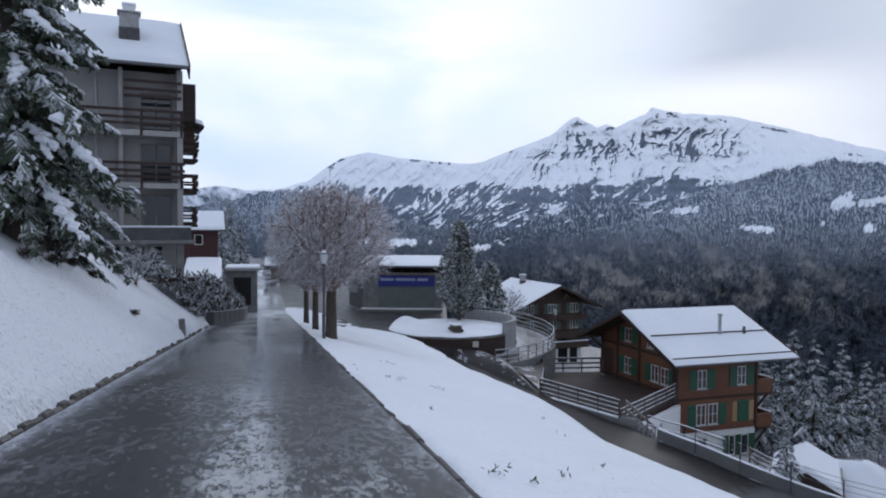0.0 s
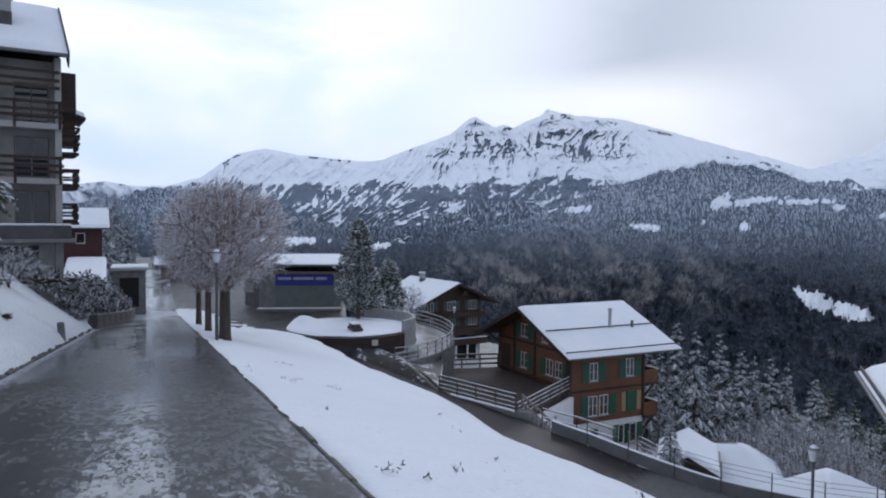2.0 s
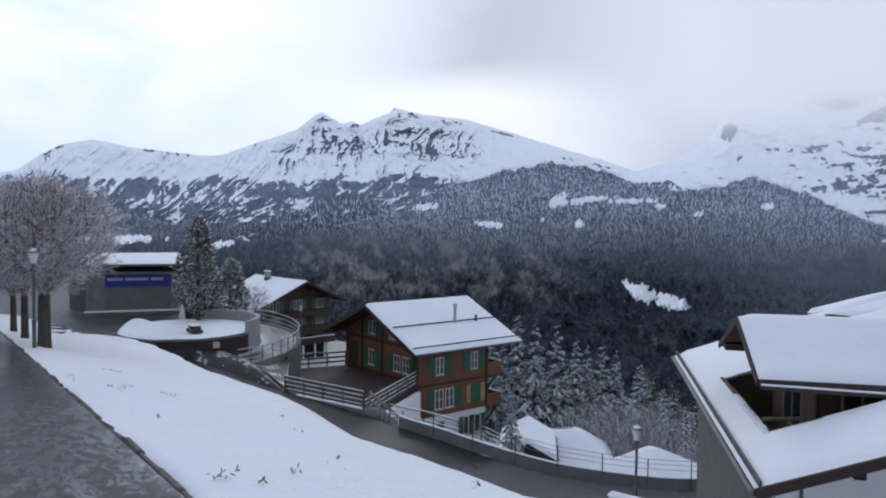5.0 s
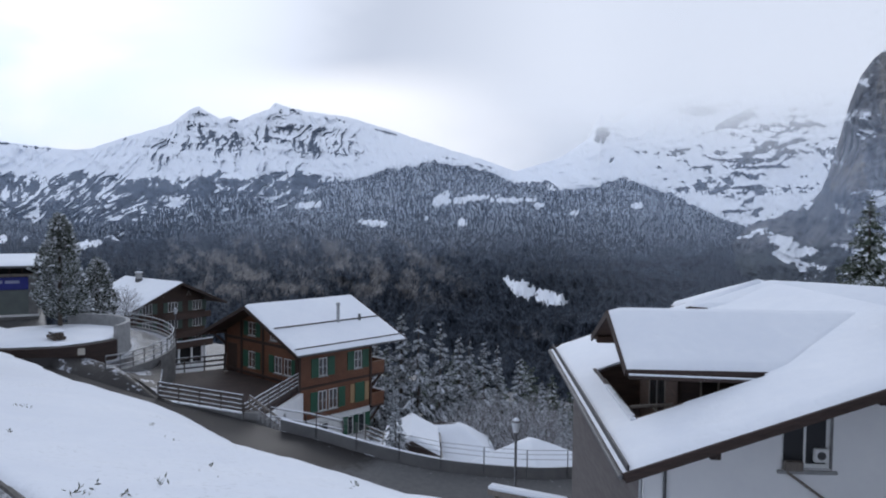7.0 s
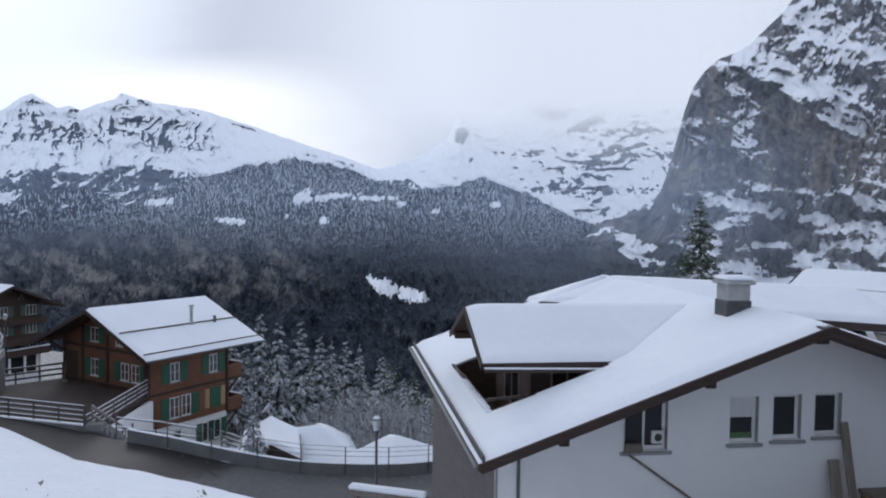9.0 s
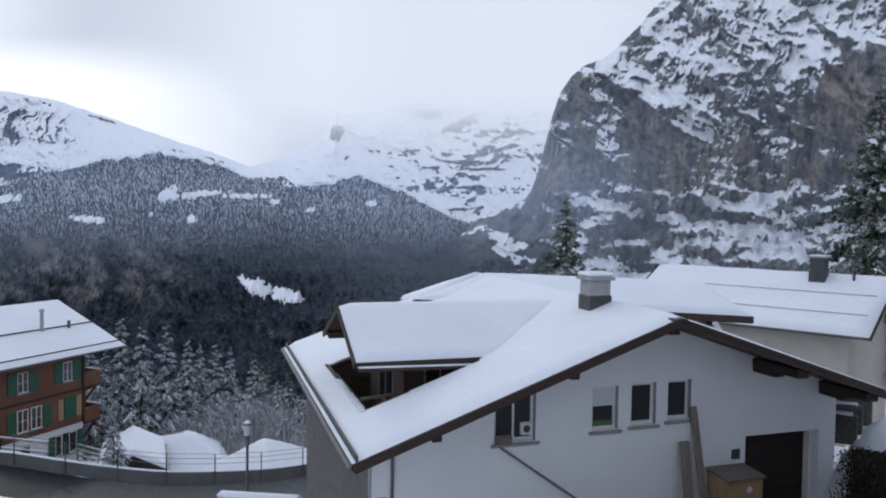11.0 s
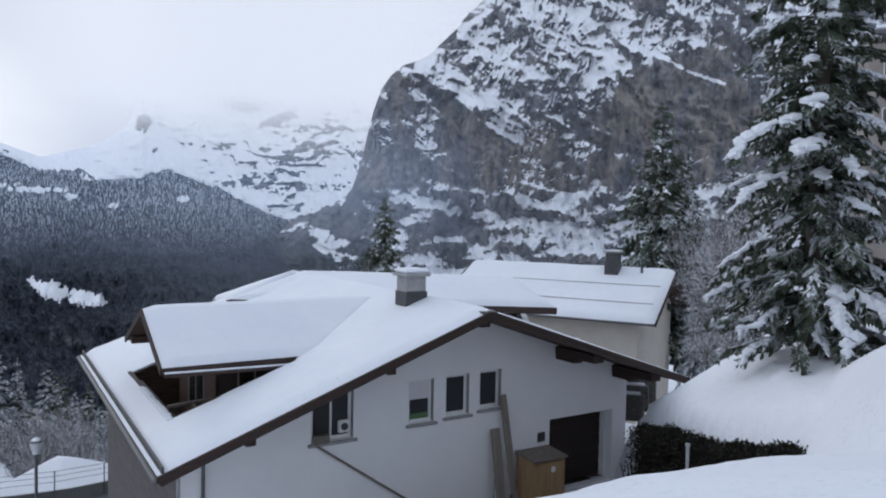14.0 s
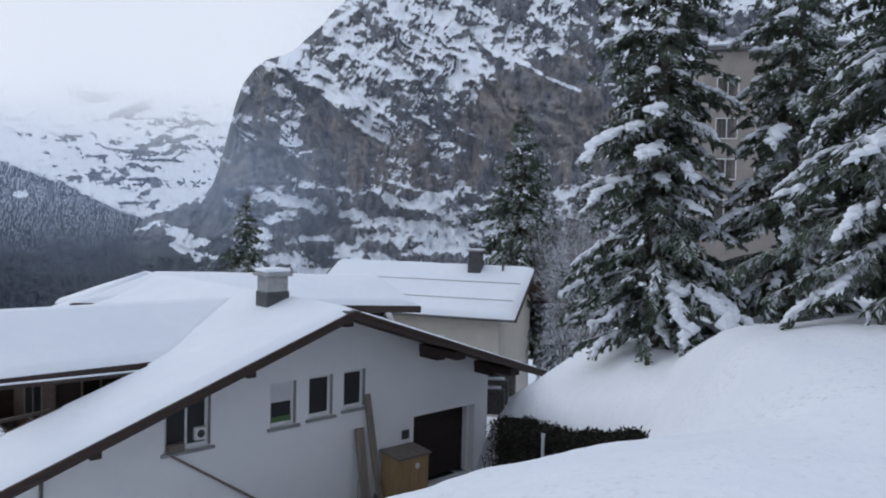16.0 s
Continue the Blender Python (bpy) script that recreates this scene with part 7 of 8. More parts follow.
def stand(x, y, dz=0.0, turn=0.0):
    return pose(x, y, gz(x, y) + dz, 0, 0, turn)


# large spruces near the road
tree_of(spruce_meshes(17, 3.15, 11, 34, 11, 28, 0.9, 0.06, 0.40, 0.28, ragged=0.3, pad=0.85, fat=1.35, sprays=4, cap=1.15), "spruce", "tall dark spruce on the bank, boughs heavy with snow", stand(*at_az(-30.8, 24)))
tree_of(spruce_meshes(5.0, 1.7, 12, 13, 8, 18, 0.9, 0.04, 0.5, 0.28, pad=1.3, fat=2.0), "spruce", "drooping snow-laden spruce leaning over the bank", stand(*at_az(-27.2, 27.5)))
tree_of(spruce_meshes(18, 2.2, 21, 36, 11, 28, 0.8, 0.02, 0.34, 0.25, ragged=0.38, pad=0.9, fat=1.3, sprays=4, cap=1.15), "spruce", "tall dark green spruce on the snowy slope", stand(20.99, -0.6))
tree_of(spruce_meshes(15.5, 2.0, 22, 30, 10, 24, 0.8, 0.03, 0.34, 0.27, ragged=0.35, pad=0.85, fat=1.5, sprays=3, cap=1.2), "spruce", "dense spruce with snowy drooping boughs behind the slope", stand(21.2, -3.9))
tree_of(spruce_meshes(15, 2.1, 23, 34, 11, 34, 0.9, 0.03, 0.34, 0.20, ragged=0.32, pad=0.8, fat=1.0, sprays=4, cap=1.0), "spruce", "large dark green spruce with thick snow pads on its boughs", stand(13.6, -4.5))
# farther spruces
SPR = [spruce_meshes(11, 2.4, 31, 26, 10, 18, 0.75, 0.03, 0.42, 0.26, M_NEEDLE_S, ragged=0.14, pad=0.6, fat=2.8, cap=0.62, taper=1.05), spruce_meshes(12, 2.9, 32, 24, 9, 20, 0.75, 0.03, 0.9, 0.30, M_NEEDLE_S, ragged=0.2, pad=0.6, fat=2.8, cap=0.6, taper=1.0),
       spruce_meshes(10, 2.1, 33, 25, 10, 18, 0.75, 0.03, 0.38, 0.26, M_NEEDLE_S, ragged=0.14, pad=0.6, fat=2.8, cap=0.62, taper=1.05)]
SPD = spruce_meshes(11, 2.9, 34, 28, 10, 16, 0.45, 0.04, 0.35, 0.36, fat=3.6, pad=0.9)


def far_spruce(kind, az, d, height, base, label, group="", dark=False):
    meshes = SPD if dark else SPR[kind]
    k = height / (11, 12, 10)[kind] if not dark else height / 11
    x, y = at_az(az, d)
    z = base if base is not None else gz(x, y)
    t = tree_of(meshes, "spruce", label, pose(x, y, z, 0, 0, 40 * kind + 7 * d), group)
    t.scale = (k, k, k)
    return t


for i, (az, d, top_el, hh) in enumerate(((24.0, 60, -8.4, 13), (27.4, 56, -7.85, 14.5), (26.0, 63, -7.3, 14), (29.1, 60, -8.0, 14), (31.4, 66, -9.4, 13), (30.6, 63, -9.1, 13), (32.6, 62, -9.5, 13),
                                         (33.6, 66, -9.7, 12), (35.4, 58, -10.7, 11), (38.9, 54, -13.6, 8), (24.9, 78, -9.6, 13), (37.2, 64, -12.4, 10))):
    z_top = 1.65 + d * math.tan(radians(top_el))
    hh *= 1.15
    far_spruce(i % 3, az, d, hh, z_top - hh, "snow-dusted spruce on the slope below the lane", "spruces below the lane")
for i in range(14):
    far_spruce(0, 24.6 + 1.3 * i + 0.3 * (i % 3), 92 + 9 * (i % 3), 17, 1.65 + (92 + 9 * (i % 3)) * math.tan(radians(-10.3 - 0.5 * (i % 4) - 0.08 * i)) - 17, "dark spruce lower down the slope", "spruces lower down the slope", dark=True)
far_spruce(0, 25.75, 38.0, 4.2, 1.65 + 38.0 * math.tan(radians(-13.3)) - 4.2, "small snow-laden spruce beside the sheds")
far_spruce(0, 59.7, 45, 9.5, 3.0 - 9.5, "dark spruce rising behind the snowy roofs", dark=True)
far_spruce(0, 80.75, 48, 16, 9.2 - 16, "tall dark spruce behind the long-roofed house", dark=True)
far_spruce(1, 82.6, 54, 13, 7.4 - 13, "snow-dusted spruce behind the long-roofed house")
far_spruce(2, 83.8, 38, 5.0, -0.8 - 5.0, "slim snow-dusted spruce among bare shrubs")
far_spruce(0, 85.7, 50, 13, 6.5 - 13, "snow-dusted spruce behind the long-roofed house")
for az, d, hh, k in ((-17.0, 95, 10, 0), (-15.6, 100, 9, 2), (-16.4, 110, 12, 1), (-13.3, 120, 9, 2), (-12.3, 105, 8, 0)):
    far_spruce(k, az, d, hh, -6.6, "dark conifer beyond the end of the road", "conifers beyond the road")


def pine_meshes(h, r, seed, tufts=1500):
    """A bushy pine: upturned needle tufts on a full, rounded crown, snow in the tufts."""
    rs = np.random.RandomState(seed)
    trunk = Shape().tube((0, 0, -0.5), (0, 0, 0.5 * h), 0.17, 0.13, 9, caps=False).tube((0, 0, 0.5 * h), (0, 0, 0.95 * h), 0.13, 0.03, 9, caps=False)
    f = 0.10 + 0.9 * rs.rand(tufts) ** 0.85
    rad = r * np.interp(f, (0.1, 0.2, 0.38, 0.6, 0.8, 0.92, 1.0), (0.5, 0.88, 1.0, 0.80, 0.50, 0.28, 0.05))
    a = rs.rand(tufts) * 2 * math.pi
    lump = 0.86 + 0.22 * np.sin(3 * a + 9 * f) + 0.12 * np.sin(7 * a - 17 * f)
    q = rad * lump * (0.45 + 0.6 * rs.rand(tufts) ** 0.5)
    C = np.stack((q * np.cos(a), q * np.sin(a), h * f), -1)
    out_ = np.stack((np.cos(a), np.sin(a), 0.5 + 0 * a), -1)
    k = rs.randint(0, tufts, tufts * 12)
    D = unit(out_[k] * 0.8 + rs.normal(size=(len(k), 3)) * 0.75 + np.array((0, 0, 0.25)))
    P = C[k] + rs.normal(size=(len(k), 3)) * 0.06
    ln = 0.16 + 0.20 * rs.rand(len(k))
    crown = [blades(P, D, ln, ln * 0.10 + 0.012, rs)]
    b = rs.choice(tufts, 260, replace=False)
    root = np.stack((0 * f[b], 0 * f[b], h * f[b] - 0.35 * q[b]), -1)
    crown.append(tube_arr(root, C[b], np.full(260, 0.035), np.full(260, 0.012)))
    s = rs.choice(tufts, int(tufts * 0.75), replace=False)
    sz = 0.06 + 0.10 * rs.rand(len(s)) ** 2
    snow = lumps(C[s] + out_[s] * 0.12 + np.array((0, 0, 0.05)), out_[s], np.stack((sz * 1.3, sz, sz * 0.55), -1), rs)
    return [trunk.mesh("trunk", M_BARK, True), quads_mesh("crown", np.concatenate(crown), M_PINE), quads_mesh("snow", snow, M_BOUGHSNOW, True)]


tree_of(pine_meshes(7.9, 1.7, 41, 820), "stone_pine", "bushy snow-dusted pine on the round terrace", pose(1.3, 57, -6.35))
tree_of(pine_meshes(5.0, 1.6, 42, 480), "stone_pine", "smaller snowy pine behind the terrace", pose(4.0, 63, -6.9))

# bare trees
LIME = bare_meshes(6.3, 2.8, 51, 3600, 0.30, 0.22, M_TWIG, 2.15, 0.42)
tree_of(LIME, "lime_tree", "round-crowned bare tree with snow along its twigs", stand(-4.85, 31.5, 0, 20)).scale = (1.03, 1.03, 1.08)
LIME2 = bare_meshes(6.6, 2.3, 52, 2000, 0.30, 0.15, M_TWIG, 2.2, 0.45)
for x, y, a in ((-6.6, 37.5, 40), (-8.3, 44.0, 100)):
    tree_of(LIME2, "lime_tree", "bare roadside tree with snowy twigs", stand(x, y, 0, a), "row of bare trees")
RIME = [bare_meshes(6.0, 2.2, 61, 480, 0.15, 0.09, M_TWIG_W, 2.6, 0.5), bare_meshes(4.2, 1.9, 62, 420, 0.06, 0.07, M_TWIG_W, 2.0, 0.45)]
for i, (az, d, top_el, hh) in enumerate(((30.5, 50, -14.6, 5.5), (32.2, 48, -14.2, 5.5), (33.9, 50, -13.6, 6), (35.2, 48, -14.2, 5.5), (37.6, 48, -14.8, 5), (39.5, 46, -15.8, 4.5), (29.0, 50, -15.2, 5), (36.4, 51, -13.8, 6),
                                         (34.5, 45, -16.2, 3.6), (24.0, 64, -13.2, 5), (41.0, 48, -16.0, 4.0), (37.4, 55, -13.2, 6.5), (33.0, 54, -13.2, 6.5))):
    x, y = at_az(az, d)
    t = tree_of(RIME[i % 2], "bare_tree", "bare thicket tree white with rime", pose(x, y, 1.65 + d * math.tan(radians(top_el)) - hh, 0, 0, 50 * i), "rimed trees below the lane")
    k = hh / (6.0, 4.2)[i % 2]
    t.scale = (k, k, k)
for i, (az, d, top_el, hh) in enumerate(((84.0, 46, 1.5, 7), (85.0, 38, -0.5, 5.5), (84.6, 31, -6.0, 2.6), (86.3, 29, -6.0, 2.4), (86.9, 36, 0.5, 6), (85.9, 44, 2.0, 7))):
    x, y = at_az(az, d)
    t = tree_of(RIME[(i + 1) % 2], "bare_tree", "snow-covered bare shrub on the slope", pose(x, y, 1.65 + d * math.tan(radians(top_el)) - hh, 0, 0, 70 * i), "snowy shrubs by the long-roofed house")
    k = hh / (4.2, 6.0)[i % 2]
    t.scale = (k, k, k)
x, y = at_az(5.4, 80)
t = tree_of(RIME[1], "bare_tree", "thin bare tree before the far chalet", pose(x, y, -9.7), "")
x, y = at_az(-23.0, 33)
t = tree_of(RIME[1], "bare_shrub", "arching snow-covered shrub below the apartment house", stand(x, y))
t.scale = (0.7, 0.7, 0.42)


# forest on the far slopes: too many to count
def forest(source, count, seed, h0, h1, label, keep):
    me = source.data
    n = len(me.vertices)
    co = np.empty(n * 3, np.float32)
    me.vertices.foreach_get("co", co)
    co = co.reshape(-1, 3)
    wood, cover = np.empty(n, np.float32), np.empty(n, np.float32)
    me.attributes["wood"].data.foreach_get("value", wood)
    me.attributes["cover"].data.foreach_get("value", cover)
    az = np.degrees(np.arctan2(co[:, 0], co[:, 1]))
    d = np.hypot(co[:, 0], co[:, 1])
    el = np.degrees(np.arctan2(co[:, 2], d))
    w = keep(az, el, wood, cover, d)
    rs = np.random.RandomState(seed)
    i = rs.choice(n, count, p=w / w.sum())
    base = co[i] + rs.normal(size=(count, 3)) * np.array((9, 9, 0))
    h = (h0 + (h1 - h0) * rs.rand(count) ** 1.5)[:, None]
    r = h * (0.15 + 0.05 * rs.rand(count, 1))
    a0 = rs.rand(count) * 6.28
    out = []
    for zlo, zhi, k in ((-0.05, 0.62, 1.0), (0.35, 1.0, 0.66)):
        ring = []
        for s in range(3):
            a = a0 + 2 * math.pi * s / 3
            ring.append(base + np.stack((np.cos(a), np.sin(a), 0 * a), -1) * r * k + np.array((0, 0, 1)) * h * zlo)
        tip = base + np.array((0, 0, 1)) * h * zhi
        for s in range(3):
            e = 0.03 * (ring[(s + 1) % 3] - ring[s])
            out.append(np.stack((ring[s], ring[(s + 1) % 3], tip + e, tip - e), 1))
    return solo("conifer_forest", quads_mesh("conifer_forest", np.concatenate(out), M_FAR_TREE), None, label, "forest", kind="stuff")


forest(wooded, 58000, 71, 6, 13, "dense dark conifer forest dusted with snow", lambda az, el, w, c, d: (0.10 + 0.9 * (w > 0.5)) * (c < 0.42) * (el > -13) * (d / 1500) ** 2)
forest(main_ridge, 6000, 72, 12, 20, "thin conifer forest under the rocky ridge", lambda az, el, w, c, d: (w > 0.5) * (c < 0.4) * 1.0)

# ---- pavilion at the forecourt ----
def pavilion():
    h = thing("pavilion", "dark open-air stage pavilion with blue banner and flat snowy roof", "pavilion", facing((-7.0, 64.3), 91.5, 0))
    zb = -6.35
    part("floor", Shape().box(-0.2, -0.4, zb - 0.4, 7.0, 5.5, zb + 0.25, c=0.03), M_CONC_D, h)
    part("stage_edge", Shape().box(-0.2, -0.48, zb + 0.16, 7.0, -0.4, zb + 0.32, c=0.01), M_WHITE, h, "pale edge of the stage")
    part("back_wall", Shape().box(0, 5.0, zb, 6.8, 5.2, -2.7), M_DARK, h)
    part("front_panel", Shape().box(1.3, 0.0, zb + 0.3, 6.3, 0.08, -4.15), M_GREY_P, h, "drawn grey stage screen")
    ban = part("banner", Shape().box(1.3, -0.06, -4.15, 6.3, 0.0, -3.2), M_BLUE, h, "deep blue banner")
    x = 1.5
    for w in (1.15, 1.75, 0.95):
        part("lettering_bar", Shape().box(x, -0.075, -3.66, x + w, -0.06, -3.44), M_PALE, ban)
        x += w + 0.18
    for a, b in ((-0.1, 1.3), (6.3, 6.9)):
        part("side_panel", Shape().box(a, -0.02, zb + 0.3, b, 0.2, -3.1, c=0.02), M_CONC_D, h)
    part("frame", Shape().box(-0.1, -0.1, -3.15, 6.9, 0.3, -2.95, c=0.02), M_GREYWOOD, h)
    for k in range(9):
        x = 0.1 + 6.6 * k / 8
        part("truss_post", Shape().beam((x, 0.15, -2.95), (x, 0.15, -2.3), 0.1, 0.1), M_FASCIA, h)
    part("roof", Shape().slab([(-0.9, -0.9, -2.28), (7.6, -0.9, -2.28), (7.6, 6.0, -1.75), (-0.9, 6.0, -1.75)], 0.16), M_METAL, h)
    part("roof_snow", quad_snow([(-0.9, -0.9, -2.28), (7.6, -0.9, -2.28), (7.6, 6.0, -1.75), (-0.9, 6.0, -1.75)], 0.12), None, h)
    part("wing_wall", Shape().add([(-0.1, 0, zb), (-2.0, 4.5, zb), (-2.0, 4.5, -3.9), (-0.1, 0, -3.6), (-0.1, 0.25, zb), (-2.0, 4.75, zb), (-2.0, 4.75, -3.9), (-0.1, 0.25, -3.6)],
         [(0, 3, 2, 1), (4, 5, 6, 7), (3, 7, 6, 2), (0, 1, 5, 4), (1, 2, 6, 5), (0, 4, 7, 3)]), M_CONC_K, h)
    part("notice_board", Shape().box(-1.6, 1.5, -4.9, -0.5, 1.6, -4.1), M_CONC, h)
    return h


pavilion()

# ---- round terrace and the ramp round it ----
TC = np.array((0.6, 53.6))


def ring_pt(az, r, z):
    p = TC + aim(az) * r
    return float(p[0]), float(p[1]), z


def arc_wall(parent, name, az0, az1, r, t, z0, z1, material, label="", n=36):
    sh = Shape()
    v = []
    for i in range(n + 1):
        a = az0 + (az1 - az0) * i / n
        za = z0(a) if callable(z0) else z0
        zc = z1(a) if callable(z1) else z1
        v += [ring_pt(a, r, za), ring_pt(a, r + t, za), ring_pt(a, r + t, zc), ring_pt(a, r, zc)]
    f = []
    for i in range(n):
        o = 4 * i
        for k in range(4):
            f.append((o + k, o + 4 + k, o + 4 + (k + 1) % 4, o + (k + 1) % 4))
    f += [(0, 1, 2, 3), (4 * n + 3, 4 * n + 2, 4 * n + 1, 4 * n)]
    return part(name, sh.add(v, f), material, parent, label)


def round_terrace():
    t = thing("round_terrace", "round snow-covered terrace with curved concrete parapet", "terrace")
    z = -6.3
    disc = Shape()
    n = 60
    top = [ring_pt(360 * i / n, 4.6, z - 0.02) for i in range(n)]
    low = [(x, y, -9.0) for x, y, _ in top]
    disc.add(top + low, [tuple(range(n))[::-1]] + [(i, (i + 1) % n, n + (i + 1) % n, n + i) for i in range(n)])
    part("platform", disc, M_CONC_D, t)
    # snow on it
    R_, A_ = np.meshgrid(np.linspace(0, 4.55, 24), np.linspace(0, 2 * math.pi, 73), indexing="ij")
    X, Y = TC[0] + R_ * np.sin(A_), TC[1] + R_ * np.cos(A_)
    Z = z + 0.16 * np.sqrt(np.clip((4.56 - R_) / 0.3, 0, 1)) + 0.10 * (nfbm(X * 0.7, Y * 0.7, 4, 8) - 0.5) + 0.55 * np.exp(-((X + 2.8) ** 2 + (Y - 55.2) ** 2) / 0.9)
    part("snow_cover", grid_mesh("snow_cover", X, Y, Z, (), M_SNOW), None, t)
    arc_wall(t, "parapet", 15, 128, 4.6, 0.28, -9.0, -5.45, M_CONC, "curved light concrete parapet")
    arc_wall(t, "front_wall", 128, 260, 4.6, 0.25, -9.0, lambda a: -6.35, M_FASCIA)
    sign = part("notice", Shape().box(-0.2, -0.04, -0.2, 0.2, 0.02, 0.2), M_CREAM, t, "small pale notice board", m=pose(*ring_pt(160, 4.9, -6.7), 0, 0, 4))
    return t


round_terrace()
logs = thing("log_pile", "small pile of cut logs capped with snow on the terrace", "log pile", pose(1.0, 51.0, -6.12, 0, 0, 15))
for i, (x, z) in enumerate(((0, 0.12), (0.26, 0.12), (0.52, 0.12), (0.13, 0.34), (0.4, 0.34))):
    part("log", Shape().tube((x - 0.3, -0.7, z), (x - 0.3, 0.7, z), 0.12, n=9), M_BARK, logs)
part("snow_cap", Shape().box(-0.4, -0.6, 0.44, 0.3, 0.6, 0.56, c=0.05), M_SNOW, logs)


def curved_ramp():
    r0, r1 = 4.95, 7.5
    zr = lambda a: -6.6 - 1.1 * np.clip((np.asarray(a, float) - 20) / 130, 0, 1)
    A_, R_ = np.meshgrid(np.linspace(5, 150, 70), np.linspace(r0, r1, 8), indexing="ij")
    X, Y = TC[0] + R_ * np.sin(np.radians(A_)), TC[1] + R_ * np.cos(np.radians(A_))
    side = np.abs((R_ - r0) / (r1 - r0) * 2 - 1) ** 2 * 0.7 + 0.25
    solo("ramp", grid_mesh("ramp", X[:, ::-1], Y[:, ::-1], zr(A_), (("side", side + 0.35), ("wet_sheen", side)), M_ROAD), None, "slushy curved ramp round the terrace", "ramp", kind="structure")
    w = thing("ramp_wall", "concrete retaining wall of the ramp with steel handrail", "wall")
    arc_wall(w, "wall", 5, 160, r1, 0.25, -13, lambda a: float(zr(a)) + 0.12, M_CONC_D)
    n = 22
    for i in range(n + 1):
        a = 8 + 150 * i / n
        p = ring_pt(a, r1 + 0.12, float(zr(a)))
        part("post", Shape().tube(p, (p[0], p[1], p[2] + 1.05), 0.035, n=6), M_METAL, w)
    for hgt in (0.4, 0.72, 1.05):
        sh = Shape()
        for i in range(44):
            a, b = 8 + 150 * i / 44, 8 + 150 * (i + 1) / 44
            sh.tube(ring_pt(a, r1 + 0.12, float(zr(a)) + hgt), ring_pt(b, r1 + 0.12, float(zr(b)) + hgt), 0.04, n=5, caps=False)
        rail = part("rail", sh, M_GALV, w)


curved_ramp()


def junction():
    """Wet asphalt between the lane, the round terrace and the foot of the ramp."""
    az = np.linspace(150, 264, 90)
    r0 = np.full(90, 4.86)
    r1 = np.array([next((r for r in np.arange(r_in, 16, 0.1) if float(lane_gap(np.array(ring_pt(a, r, 0)[0]), np.array(ring_pt(a, r, 0)[1]))) < 1.6), 16.0) for a, r_in in zip(az, r0)])
    r1 = np.minimum(r1, np.interp(az, (150, 153.5, 156), (8.4, 10.6, 16)))
    f = np.linspace(0, 1, 26)[:, None]
    R_, A_ = r0 + (np.maximum(r1, r0 + 0.3) - r0) * f, np.broadcast_to(np.radians(az), (26, 90))
    X, Y = TC[0] + R_ * np.sin(A_), TC[1] + R_ * np.cos(A_)
    S = X * E_S[0] + Y * E_S[1]
    ring = np.interp(np.degrees(A_), (122, 146, 156, 180, 230, 264), (-8.1, -7.65, -7.15, -6.92, -6.75, -6.6))
    Z = lane_z(S) + 0.04 + (ring - lane_z(S)) * (1 - f)
    patch = step(nfbm(X * 0.7, Y * 0.7, 4, 81), 0.50, 0.62)
    return solo("junction", grid_mesh("junction", X[:, ::-1], Y[:, ::-1], Z[:, ::-1], (("side", 0.8 * patch[:, ::-1]), ("damp", 0.75 + 0 * X)), M_ROAD2), None,
                "wet asphalt junction with patches of slush below the terrace", "road", kind="structure")


def apron():
    """The asphalt going on round the foot of the ramp wall."""
    az = np.linspace(127, 153, 30)
    r0 = np.full(30, 7.72)
    def reach(a):
        for r in np.arange(7.8, 16, 0.1):
            x, y, _ = ring_pt(a, r, 0)
            if float(lane_gap(np.array(x), np.array(y))) < 1.6 or x / y > math.tan(radians(7.9)):
                return r
        return 16.0
    r1 = np.array([reach(a) for a in az])
    f = np.linspace(0, 1, 14)[:, None]
    R_, A_ = r0 + (r1 - r0) * f, np.broadcast_to(np.radians(az), (14, 30))
    X, Y = TC[0] + R_ * np.sin(A_), TC[1] + R_ * np.cos(A_)
    S = X * E_S[0] + Y * E_S[1]
    Z = lane_z(S) + 0.02 + (np.interp(np.degrees(A_), (127, 150, 158), (-8.15, -7.78, -7.55)) - lane_z(S)) * (1 - f)
    patch = step(nfbm(X * 0.7, Y * 0.7, 4, 82), 0.46, 0.6)
    return solo("apron", grid_mesh("apron", X[:, ::-1], Y[:, ::-1], Z[:, ::-1], (("side", 0.9 * patch[:, ::-1]), ("damp", 0.75 + 0 * X)), M_ROAD2), None,
                "wet asphalt with patches of slush below the ramp wall", "road", kind="structure")


junction()
apron()


# ---- lamps ----
def lamp_post(x, y, z, height, label):
    l = thing("street_lamp", label, "street lamp", pose(x, y, z), "street lamps")
    part("pole", Shape().tube((0, 0, -0.3), (0, 0, 0.9), 0.065, n=12).tube((0, 0, 0.9), (0, 0, height - 0.45), 0.045, n=12), M_METAL, l)
    for z0, rr0 in ((0.86, 0.08), (height - 0.5, 0.07)):
        part("collar", Shape().tube((0, 0, z0), (0, 0, z0 + 0.09), rr0, n=12), M_METAL, l)
    part("lantern", Shape().tube((0, 0, height - 0.42), (0, 0, height - 0.06), 0.10, 0.17, n=12), simple("frosted_glass", (0.5, 0.52, 0.55), (0.62, 0.64, 0.66), 5, 0.3), l, "frosted glass lantern")
    part("cap", Shape().tube((0, 0, height - 0.06), (0, 0, height), 0.19, 0.12, n=12), M_METAL, l)
    part("snow_cap", Shape().tube((0, 0, height), (0, 0, height + 0.07), 0.13, 0.06, n=12), M_SNOW, l)


